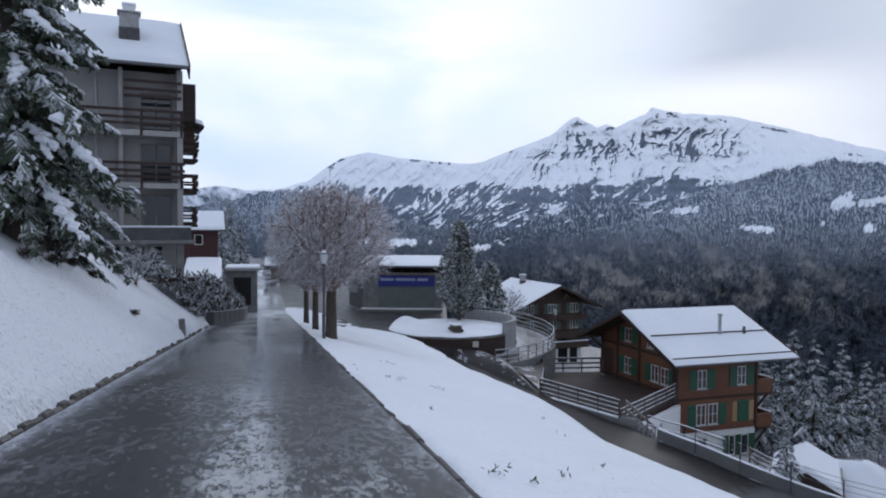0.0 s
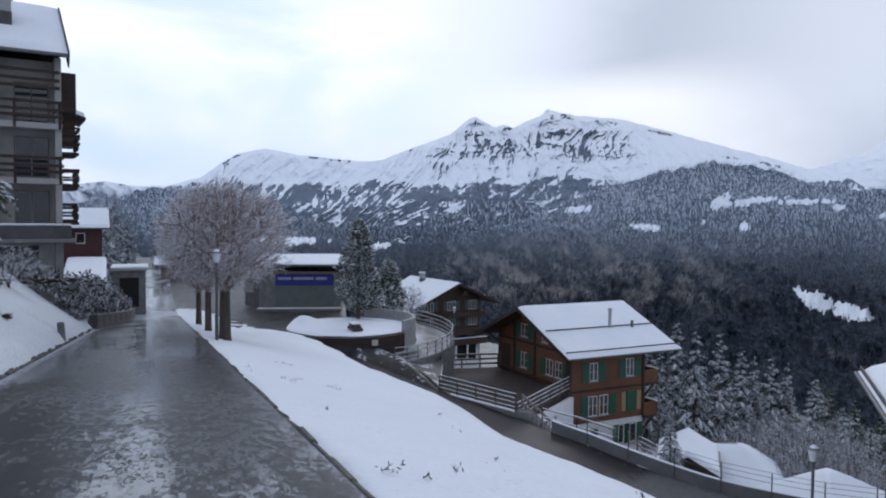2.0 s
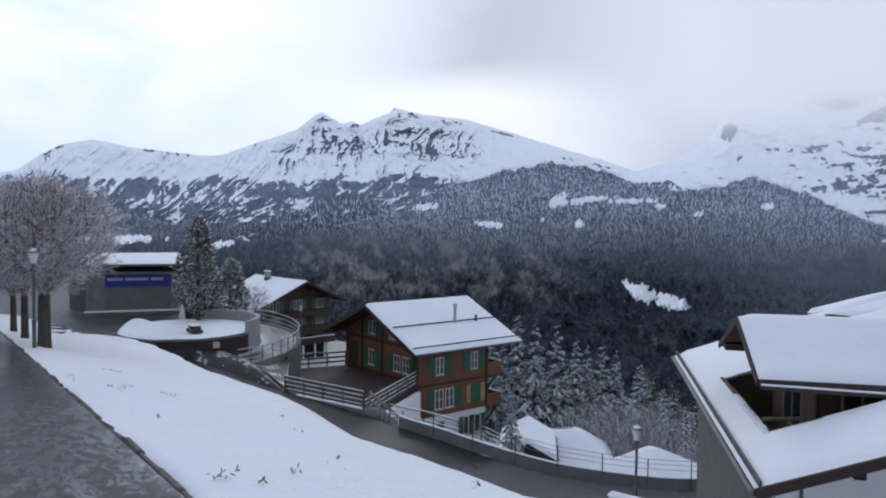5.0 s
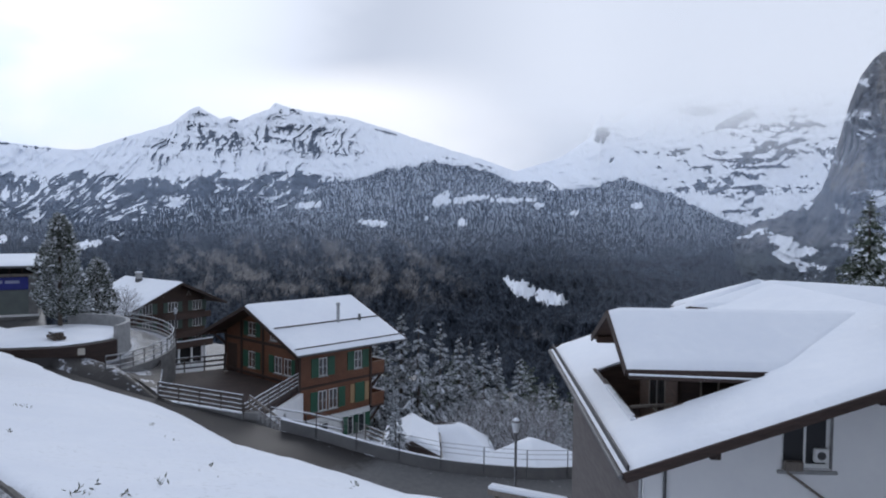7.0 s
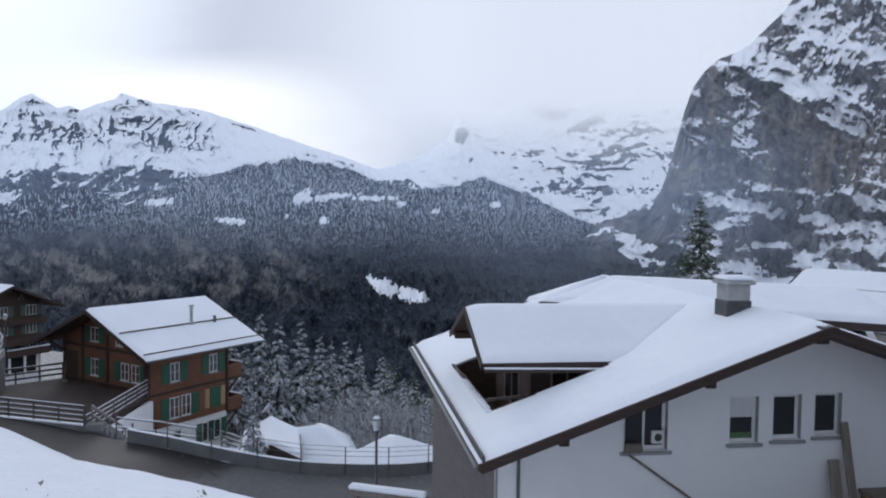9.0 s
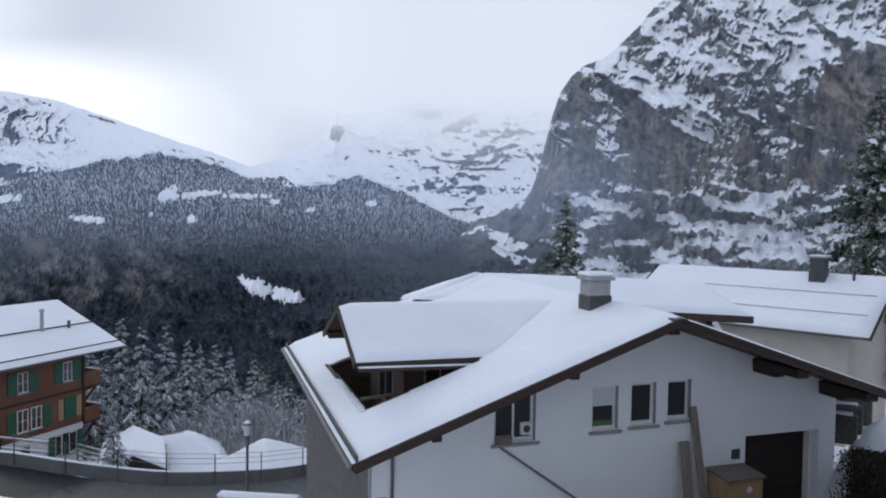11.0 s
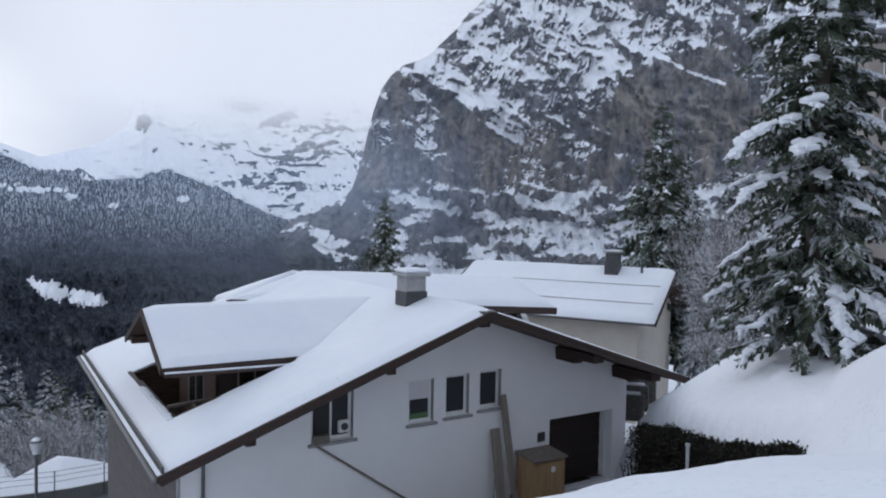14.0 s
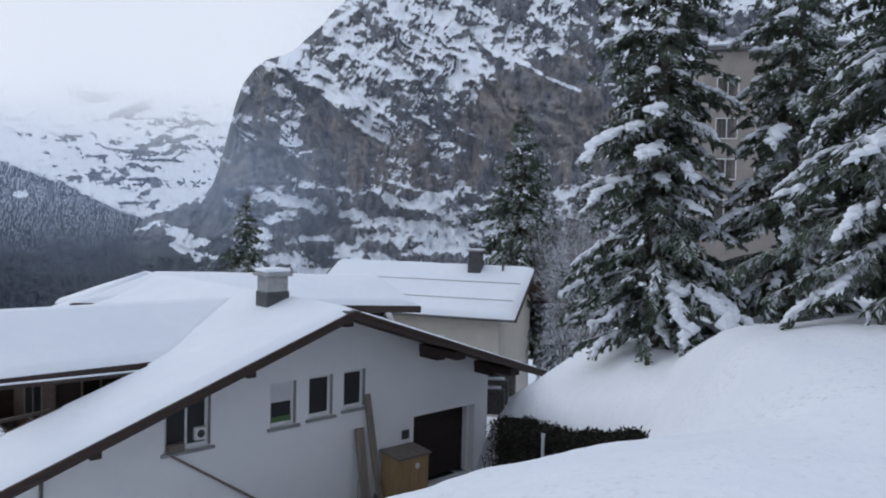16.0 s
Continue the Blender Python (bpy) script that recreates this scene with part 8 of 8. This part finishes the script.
lamp_post(-4.54, 27.63, gz(-4.54, 27.63), 3.3, "grey street lamp with frosted lantern on the snowy verge")
lamp_post(14.58, 20.42, -5.3 - 4.0, 4.0, "grey street lamp with frosted lantern beside the lane")
lx_, ly_ = at_az(8.9, 66)
lamp_post(lx_, ly_, 1.65 + 66 * math.tan(radians(-6.9)) - 4.2, 4.2, "grey street lamp before the far chalet")

# ---- bench, marker and small things on the verge ----
bench = thing("bench", "small wooden bench with snow on its seat", "bench", pose(*at_az(-8.3, 53.5), gz(*at_az(-8.3, 53.5)), 0, 0, 60))
for y in (-0.55, 0.55):
    part("leg", Shape().box(-0.2, y - 0.04, -0.1, 0.2, y + 0.04, 0.42, c=0.01), M_CONC_D, bench)
    part("back_support", Shape().beam((0.18, y, 0.4), (0.3, y, 0.9), 0.05, 0.05), M_METAL, bench)
for x in (-0.14, 0.0, 0.14):
    part("seat_slat", Shape().box(x - 0.06, -0.8, 0.42, x + 0.06, 0.8, 0.46, c=0.01), M_GREYWOOD, bench)
for z in (0.62, 0.8):
    part("back_slat", Shape().box(0.22, -0.8, z - 0.06, 0.26, 0.8, z + 0.06, c=0.01), M_GREYWOOD, bench)
part("snow_cap", Shape().box(-0.2, -0.75, 0.46, 0.2, 0.75, 0.53, c=0.03), M_SNOW, bench)

mx, my = -9.93, 27.56
solo("marker_stone", Shape().box(-0.12, -0.09, -0.2, 0.12, 0.09, 0.5, c=0.03), M_CONC_D, "grey stone marker in the snow by the kerb", "marker", pose(mx, my, gz(mx, my), 3, -4, 20))


# ---- lane parapet with fence ----
def offset_line(pts, d):
    pts = np.asarray(pts, float)
    t = np.gradient(pts, axis=0)
    t /= np.linalg.norm(t, axis=1)[:, None]
    return pts + np.stack((-t[:, 1], t[:, 0]), -1) * d


def dense(pts, stepm):
    pts = np.asarray(pts, float)
    d = np.concatenate(([0], np.cumsum(np.hypot(*np.diff(pts, axis=0).T))))
    t = np.arange(0, d[-1], stepm)
    q = np.stack((np.interp(t, d, pts[:, 0]), np.interp(t, d, pts[:, 1])), -1)
    for _ in range(12):
        q[1:-1] = (q[:-2] + 2 * q[1:-1] + q[2:]) / 4
    return q


def lane_parapet():
    line = offset_line(dense(LANE[2:], 0.8), LANE_W + 0.15)
    line = line[8:]
    zl = [float(lane_z(p @ E_S)) for p in line]
    w = thing("lane_parapet", "low grey concrete parapet with wire fence along the lane", "wall")
    sh = Shape()
    v = []
    other = offset_line(line, 0.25)
    for p, q, z in zip(line, other, zl):
        v += [(p[0], p[1], z - 5), (q[0], q[1], z - 5), (q[0], q[1], z + 0.55), (p[0], p[1], z + 0.55)]
    f = []
    for i in range(len(line) - 1):
        o = 4 * i
        for k in range(4):
            f.append((o + k, o + (k + 1) % 4, o + 4 + (k + 1) % 4, o + 4 + k))
    f += [(3, 2, 1, 0), tuple(4 * len(line) - 4 + k for k in range(4))]
    part("parapet", sh.add(v, f), M_WALLGREY, w)
    cap = []
    for p, q, z in zip(line, other, zl):
        m_, h_ = (p + q) / 2, (q - p) * 0.35
        cap += [(*(m_ - h_), z + 0.54), (*(m_ + h_), z + 0.54), (*(m_ + h_ * 0.7), z + 0.59), (*(m_ - h_ * 0.7), z + 0.59)]
    part("snow_cap", Shape().add(cap, f), M_SNOW, w)
    ids = list(range(3, len(line), 3))
    for i in ids:
        p = offset_line(line, -0.06)[i]
        part("fence_post", Shape().tube((p[0], p[1], zl[i] + 0.1), (p[0], p[1], zl[i] + 1.45), 0.03, n=6), M_METAL, w)
    for hgt in (0.95, 1.2, 1.42):
        for i, j in zip(ids[:-1], ids[1:]):
            part("wire", Shape().tube((line[i][0], line[i][1], zl[i] + hgt), (line[j][0], line[j][1], zl[j] + hgt), 0.012, n=4, caps=False), M_METAL, w)


lane_parapet()


# ---- sheds below the lane ----
def shed(az, d, z_ridge, w, l, turn, drop, label):
    x, y = at_az(az, d)
    s = thing("shed", label, "shed", pose(x, y, 0, 0, 0, turn), "sheds below the lane")
    gable_roof(s, 0, z_ridge, (-w / 2, z_ridge - drop), (w / 2, z_ridge - drop), 0, l, 0.2, 0.3)
    k = drop / (w / 2)
    for q in gabled_wall(-w / 2 + 0.4, w / 2 - 0.4, 0.1, l - 0.4, z_ridge - 5, 0, z_ridge - 0.14, k, k):
        part("wall", q, M_FASCIA, s)


shed(27.0, 39.5, -10.62, 3.3, 5, -27, 0.9, "small dark wooden shed under snow below the lane")


def hipped_shed(az, d, turn, zt, ze, w, rx, label):
    """A low shed whose hipped roof is one rounded mass of snow; rx is half the ridge, w half the depth."""
    x, y = at_az(az, d)
    s = thing("shed", label, "shed", pose(x, y, 0, 0, 0, turn), "sheds below the lane")
    L = rx + w
    c = [(-L, -w, ze), (L, -w, ze), (L, w, ze), (-L, w, ze)]
    t = [(-rx, -0.1, zt), (rx, -0.1, zt), (rx, 0.1, zt), (-rx, 0.1, zt)]
    for i in range(4):
        j = (i + 1) % 4
        part("roof", Shape().slab([c[i], c[j], t[j], t[i]], 0.12), M_FASCIA, s)
    n, m = 56, 40
    U, V = np.meshgrid(np.linspace(-1, 1, n), np.linspace(-1, 1, m), indexing="ij")
    X, Y = U * (L + 0.06), V * (w + 0.06)
    fall = np.maximum(np.clip((np.abs(X) - rx) / w, 0, None), np.abs(Y) / w)
    rim = np.clip(np.minimum((1 - np.abs(U)) * L, (1 - np.abs(V)) * w) * 4, 0, 1)
    soft = np.sqrt(fall ** 2 + 0.03)
    Z = zt - (zt - ze) * soft + 0.10 + 0.24 * np.sqrt(rim) * (0.7 + 0.6 * nfbm(X * 0.5, Y * 0.5, 4, 15 + int(az)))
    Z = np.maximum(Z, zt - (zt - ze) * np.minimum(fall, 1.02) + 0.012)
    sh = Shape()
    sh.add(np.stack((X, Y, Z), -1).reshape(-1, 3), [(i * m + j, (i + 1) * m + j, (i + 1) * m + j + 1, i * m + j + 1) for i in range(n - 1) for j in range(m - 1)])
    part("roof_snow", sh.mesh("snow", M_SNOW, True), None, s)
    part("wall", Shape().box(-L + 0.6, -w + 0.6, ze - 3.5, L - 0.6, w - 0.6, ze), M_FASCIA, s)


hipped_shed(28.8, 45.0, -24, -11.15, -13.2, 2.6, 1.3, "low wooden shed under a thick rounded blanket of snow")
hipped_shed(36.4, 42.0, 20, -11.1, -12.8, 2.7, 0.15, "small hip-roofed shed buried in snow among rimed trees")

# ---- short steps and rails between the lane and the chalet ----
st = thing("garden_steps", "snow-lined steps leading down from the lane to the chalet", "steps")
a, b = Vector((*at_az(14.4, 40.2), -8.9)), Vector((*at_az(16.6, 41.6), -10.6))
for i in range(8):
    p = a.lerp(b, i / 7)
    part("step", Shape().box(-0.6, -0.25, -0.4, 0.6, 0.25, 0, c=0.02), M_CONC_D, st, m=pose(p.x, p.y, p.z, 0, 0, -40))
railing(st, a, b, 0.9, 2, 1.2, post=0.06)
lr = thing("lane_rail", "thin steel railing with snow along its top beside the lane", "rail")
pts = [Vector((*at_az(az, d), 1.65 - d * math.tan(radians(el)))) for az, d, el in ((16.0, 39.6, 15.75), (18.7, 38.4, 16.3), (21.6, 37.4, 17.0))]
for p, q in zip(pts[:-1], pts[1:]):
    railing(lr, p, q, 0.95, 2, 2.2, M_METAL, 0.06, timber=False)
pf = thing("plank_fence", "weathered plank fence with snow beside the chalet", "fence")
p, q = at_az(23.3, 46.5), at_az(26.2, 44.5)
railing(pf, (p[0], p[1], -12.9), (q[0], q[1], -13.3), 1.2, 4, 1.3)

# ---- yard of the white house ----
HX, HY = aim(WH_AZ), aim(WH_AZ - 90)


def yard(x, y, z):
    p = WH_A + HX * x + HY * y
    return float(p[0]), float(p[1]), z


bx = thing("wooden_box", "pale plywood storage box with sloping lid against the wall", "box", pose(*yard(10.3, -0.95, -6.95), 0, 0, 90 - WH_AZ))
part("body", Shape().prism([(0, 0), (1.2, 0), (1.2, 1.5), (0, 1.5)], 0, 0.8), M_PLY, bx)
part("lid", Shape().slab([(-0.06, -0.08, 1.54), (1.26, -0.08, 1.54), (1.26, 0.86, 1.62), (-0.06, 0.86, 1.62)], 0.05), M_GREYWOOD, bx)
part("door_panel", Shape().box(0.35, -0.03, 0.06, 1.15, -0.002, 1.44, c=0.01), M_PLY, bx)
part("badge", Shape().tube((0.72, -0.03, 1.2), (0.72, -0.045, 1.2), 0.09, n=16), M_WHITE, bx, "round white badge")
for k, (x, w, hh, lean) in enumerate(((9.62, 0.30, 2.5, 3), (9.95, 0.22, 3.45, 5))):
    solo("plank", Shape().box(-w / 2, -0.04, 0, w / 2, 0.04, hh, c=0.012), M_GREYWOOD, "long weathered plank leaning against the wall", "plank",
         pose(*yard(x - 0.2 + 0.2 * k, -0.62, -6.95), -9, -2.5 * k - 1, 90 - WH_AZ), "planks against the wall")
for x, hh in ((6.95, 1.2), (8.5, 1.35), (7.55, 0.75), (9.05, 0.9)):
    solo("stake", Shape().tube((0, 0, -0.2), (0, 0, hh), 0.055, n=8), M_METAL, "short dark post standing in the yard", "post", pose(*yard(x, -2.2, -7.0)), "posts in the yard")
for x, lean in ((8.0, 6), (8.8, -7)):
    solo("cane", Shape().tube((0, 0, -0.2), (0, 0, 1.75), 0.012, n=5), M_GREYWOOD, "thin garden cane in the yard", "cane", pose(*yard(x, -2.0, -7.0), 0, lean, 0), "garden canes")
solo("flower_pot", Shape().tube((0, 0, 0), (0, 0, 0.3), 0.16, 0.22, n=14), simple("terracotta", (0.30, 0.09, 0.04), (0.42, 0.14, 0.06), 6, 0.8), "orange terracotta pot in the yard", "pot", pose(*yard(8.15, -1.9, -7.03)))

# rough stone steps climbing from the corner of the garage
sst = thing("stone_steps", "rough stone garden steps capped with snow behind the garage corner", "steps")
for i, (az, d, el, w) in enumerate(((79.3, 26.3, -12.6, 0.9), (79.5, 26.7, -11.9, 1.0), (79.9, 27.1, -11.3, 1.1))):
    x, y = at_az(az, d)
    stone = part("stone", Shape().box(-w / 2, -0.5, -0.9, w / 2, 0.5, 0.0, c=0.05), M_KERB, sst, m=pose(x, y, 1.65 + d * math.tan(radians(el)), 0, 0, 10 + 7 * i))
    part("snow_cap", Shape().box(-w / 2 + 0.04, -0.36, 0.0, w / 2 - 0.1, 0.40, 0.06, c=0.025), M_SNOW, stone)

# hedge along the edge of the yard
def hedge():
    h = thing("hedge", "clipped dark hedge with bare stems and snow behind it", "hedge")
    rs = np.random.RandomState(5)
    a, b = np.array((21.2, 3.6)), np.array((14.6, -0.9))
    n = 42000
    t, hh, w = rs.rand(n), rs.rand(n), rs.normal(size=n) * 0.20
    d = (b - a) / np.linalg.norm(b - a)
    nrm = np.array((-d[1], d[0]))
    top = -4.07 + 1.72 * t + 0.08 * np.sin(9 * t) + 0.06 * np.sin(31 * t + 1)
    bot = -6.7 + 3.0 * t
    P = np.stack((a[0] + (b[0] - a[0]) * t + nrm[0] * w, a[1] + (b[1] - a[1]) * t + nrm[1] * w, bot + (top - bot) * (0.12 + 0.88 * hh ** 0.7) - 0.25 * np.abs(w) + rs.normal(size=n) * 0.03), -1)
    D = unit(rs.normal(size=(n, 3)) + np.array((0, 0, 0.3)))
    part("foliage", quads_mesh("foliage", blades(P, D, 0.05 + 0.08 * rs.rand(n), 0.012 + 0.014 * rs.rand(n), rs), M_HEDGE), None, h)
    for i in range(40):
        t = i / 39
        x, y = a + (b - a) * t
        sh = Shape()
        for k in range(4):
            sh.tube((x, y, -7.2 + 3.4 * t), (x + rs.normal() * 0.2, y + rs.normal() * 0.2, -5.2 + 2.15 * t), 0.035, 0.012, 6)
        part("stem", sh, M_BARK, h)


hedge()
px_, py_ = at_az(84.1, 15.5)
solo("marker_pole", Shape().tube((0, 0, -0.8), (0, 0, 1.15), 0.035, n=8).tube((0, 0, 1.15), (0, 0, 1.2), 0.05, n=8), M_GALV, "thin grey pole with cap by the hedge", "pole", pose(px_, py_, -3.9))
# snowy rail before the house
rl = thing("yard_rail", "low timber rail thick with snow beside the white house", "rail")
p, q = at_az(33.6, 21.0), at_az(39.8, 20.0)
part("beam", Shape().beam((p[0], p[1], 1.65 - 21.0 * 0.3775), (q[0], q[1], 1.65 - 20 * 0.392), 0.25, 0.14), M_GREYWOOD, rl)
part("snow_cap", Shape().beam((p[0], p[1], 1.65 - 21.0 * 0.3775 + 0.14), (q[0], q[1], 1.65 - 20 * 0.392 + 0.14), 0.3, 0.16, 0.06), M_SNOW, rl)
for f in (0.1, 0.9):
    part("post", Shape().beam((p[0] + (q[0] - p[0]) * f, p[1] + (q[1] - p[1]) * f, -10), (p[0] + (q[0] - p[0]) * f, p[1] + (q[1] - p[1]) * f, -6.4), 0.15, 0.15), M_GREYWOOD, rl)

# ---- along the far end of the road ----
hut = thing("kiosk", "small grey flat-roofed kiosk with snow on top", "kiosk", facing(at_az(-16.6, 62), 76, 0))
part("body", Shape().box(0, 0, -7.2, 2.4, 3.2, -2.55, c=0.03), M_CONC_D, hut)
part("roof", Shape().box(-0.2, -0.3, -2.55, 2.6, 3.5, -2.38, c=0.03), M_CONC, hut)
part("roof_snow", Shape().box(-0.18, -0.28, -2.38, 2.58, 3.45, -2.2, c=0.07), M_SNOW, hut)
# the body stays closed; its dark inside is this painted panel
part("opening", Shape().box(0.5, -0.02, -5.4, 1.9, 0.02, -3.1), M_DARK, hut, "flat dark panel painted as the shaded open front")
rw = thing("roadside_wall", "low stone wall at the foot of the hedge", "wall", kind="structure")
for i in range(14):
    s = 40.5 + i * 1.2
    bend_u = lambda q: -2.95 + 1.35 * min(1.0, max(0.0, (q - 40.5) / 7.2))
    (x, y), (x1, y1) = surface(s, bend_u(s)), surface(s + 1.2, bend_u(s + 1.2))
    part("wall_block", Shape().box(0.005, -0.2, -0.4, 1.22, 0.2, 0.75, c=0.04), M_CONC_K, rw, m=pose(x, y, float(road_z(s)), 0, 5.0, math.degrees(math.atan2(y1 - y, x1 - x))))
rs_ = np.random.RandomState(9)
n_ = 17000
s_ = 37.5 + 24.5 * rs_.rand(n_)
u_ = -1.8 - 3.6 * rs_.rand(n_) ** 1.1 * np.clip((s_ - 30) / 14, 0.3, 1) - 1.35 * np.clip((48 - s_) / 7, 0, 1.15)
P_ = np.stack((E_S[0] * s_ + E_U[0] * u_, E_S[1] * s_ + E_U[1] * u_, road_z(s_) + 0.5 + (1.5 + 0.9 * np.sin(s_ * 1.1 + 2 * u_)) * rs_.rand(n_) * np.clip((-u_ - 1.2) / 2, 0.35, 1)), -1)
D_ = unit(rs_.normal(size=(n_, 3)) + np.array((0, 0, 0.7)))
shrub = solo("shrub_border", quads_mesh("shrub_border", blades(P_, D_, 0.15 + 0.3 * rs_.rand(n_), 0.025 + 0.03 * rs_.rand(n_), rs_), leafy("snowy_shrub", (0.018, 0.02, 0.014), (0.06, 0.055, 0.04), 0.9, -0.1, 0.45, 1.3, None, 0.5)), None,
             "dense evergreen shrubs bowed under snow", "shrub", kind="stuff")


def small_house(name, az, d, az_f, w, l, zb, ze, rise, wall_m, label, cat="house"):
    h = thing(name, label, cat, facing(at_az(az, d), az_f, 0))
    k = rise / (w / 2 + 0.8)
    gable_roof(h, w / 2, ze + rise, (-0.8, ze), (w + 0.8, ze), -0.9, l + 0.6, 0.25, 0.2)
    for q in gabled_wall(0, w, 0, l, zb, w / 2, ze + rise - 0.14, k, k):
        part("wall", q, wall_m, h)
    for i in range(2):
        for j in range(2):
            window(h, pose(w * (0.2 + 0.42 * i), 0, zb + 1.2 + 2.6 * j), w * 0.18, 1.2, 2, sill=False)
    return h


rh = small_house("red_house", -21.5, 74, 162, 6.0, 5.4, -7, 0.75, 1.5, M_RED, "dark red boarded house with snowy roof")
window(rh, pose(6.0, 3.4, -0.6, 0, 0, 90), 0.7, 0.9, 1, sill=False)
gar = thing("lean_to", "dark lean-to store under a sloping snowy roof", "shed", facing(at_az(-19.6, 57), 73, 0))
part("wall", Shape().box(0, 0, -7.5, 2.3, 9.0, -3.1), M_FASCIA2, gar)
part("roof", Shape().slab([(-0.3, -0.4, -2.95), (2.6, -0.4, -2.95), (2.6, 9.4, -1.75), (-0.3, 9.4, -1.75)], 0.14), M_FASCIA, gar)
part("roof_snow", quad_snow([(-0.3, -0.4, -2.95), (2.6, -0.4, -2.95), (2.6, 9.4, -1.75), (-0.3, 9.4, -1.75)], 0.2), None, gar)
small_house("end_house", -13.3, 106, 168, 5.0, 3.9, -7.5, -4.5, 0.8, M_GREYWOOD, "low grey building with snowy roof at the end of the road")
bld = thing("hillside_building", "grey-brown flat-roofed building high on the slope", "building", facing(at_az(93.9, 56), 178, 0))
part("wall", Shape().box(0, 0, -4, 9, 8, 14.2), simple("taupe_render", (0.23, 0.205, 0.185), (0.30, 0.265, 0.24), 1.2, 0.85), bld)
part("roof", Shape().box(-0.4, -0.5, 14.2, 9.4, 8.4, 14.5, c=0.04), M_METAL, bld)
part("roof_snow", Shape().box(-0.4, -0.5, 14.5, 9.4, 8.4, 14.75, c=0.1), M_SNOW, bld)
for j in range(4):
    for i in range(3):
        window(bld, pose(0.9 + 2.7 * i, 0, 2.2 + 2.9 * j), 1.5, 1.5, 2, sill=False)

# dry stalks through the snow of the verge
rs_ = np.random.RandomState(14)
n_ = 150
cl = rs_.rand(16, 2) * np.array((26, 6.0)) + np.array((3.0, 1.9))
i_ = rs_.randint(0, 16, n_)
s_, u_ = cl[i_, 0] + rs_.normal(size=n_) * 0.16, cl[i_, 1] + rs_.normal(size=n_) * 0.08
X_, Y_ = E_S[0] * s_ + E_U[0] * u_, E_S[1] * s_ + E_U[1] * u_
P_ = np.stack((X_, Y_, ground_z(X_, Y_) - 0.02), -1)
D_ = unit(rs_.normal(size=(n_, 3)) * 0.6 + np.array((0, 0, 0.9)))
solo("dry_grass", quads_mesh("dry_grass", blades(P_, D_, 0.03 + 0.06 * rs_.rand(n_) ** 2, 0.004 + 0.006 * rs_.rand(n_), rs_), simple("dry_stalk", (0.10, 0.105, 0.075), (0.2, 0.19, 0.14), 8, 0.9)), None,
     "dry weed stalks poking through the snow", "grass", kind="stuff")

# brown tufts on the bank
rs_ = np.random.RandomState(21)
for x, y, k in ((-12.28, 22.61, 1.0), (-10.8, 18.85, 0.55), (-11.54, 23.87, 0.4), (-11.21, 20.89, 0.6), (-11.9, 23.2, 0.35), (-9.6, 22.5, 0.3)):
    n_ = int(420 * k)
    P_ = np.stack((x + rs_.normal(size=n_) * 0.2 * k, y + rs_.normal(size=n_) * 0.2 * k, gz(x, y) + 0.05 + 0.35 * k * rs_.rand(n_)), -1)
    D_ = unit(rs_.normal(size=(n_, 3)) + np.array((0, 0, 0.6)))
    solo("bank_shrub", quads_mesh("bank_shrub", blades(P_, D_, 0.08 + 0.16 * rs_.rand(n_) * k, 0.008 + 0.012 * rs_.rand(n_), rs_), leafy("dry_shrub", (0.03, 0.024, 0.018), (0.075, 0.06, 0.045), 0.7, 0.4, 0.9, 4.0)), None,
         "small brown shrub poking through the snow of the bank", "shrub", group="shrubs on the bank")

# weeds standing on the verge
rs_ = np.random.RandomState(33)
Q_ = []
for x, y, k in ((0.52, 6.6, 1.0), (1.17, 6.95, 0.8), (0.84, 6.5, 0.5), (-0.15, 11.49, 0.6), (-0.92, 15.19, 0.8), (-1.15, 15.4, 0.7), (0.66, 7.0, 0.4), (2.1, 9.3, 0.4), (1.9, 13.5, 0.5), (-2.2, 18.0, 0.6), (3.2, 7.2, 0.5)):
    n_ = int(14 * k) + 3
    P_ = np.stack((x + rs_.normal(size=n_) * 0.05 * k, y + rs_.normal(size=n_) * 0.05 * k, gz(x, y) + 0.02 + 0.07 * k * rs_.rand(n_)), -1)
    D_ = unit(rs_.normal(size=(n_, 3)) + np.array((0, 0, 0.7)))
    Q_.append(blades(P_, D_, 0.03 + 0.05 * rs_.rand(n_) * k, 0.003 + 0.006 * rs_.rand(n_), rs_))
solo("verge_weed", quads_mesh("verge_weed", np.concatenate(Q_), simple("weed", (0.06, 0.07, 0.045), (0.13, 0.135, 0.09), 8, 0.9)), None,
     "grey-green weeds standing in the snow of the verge", "weed", kind="stuff")
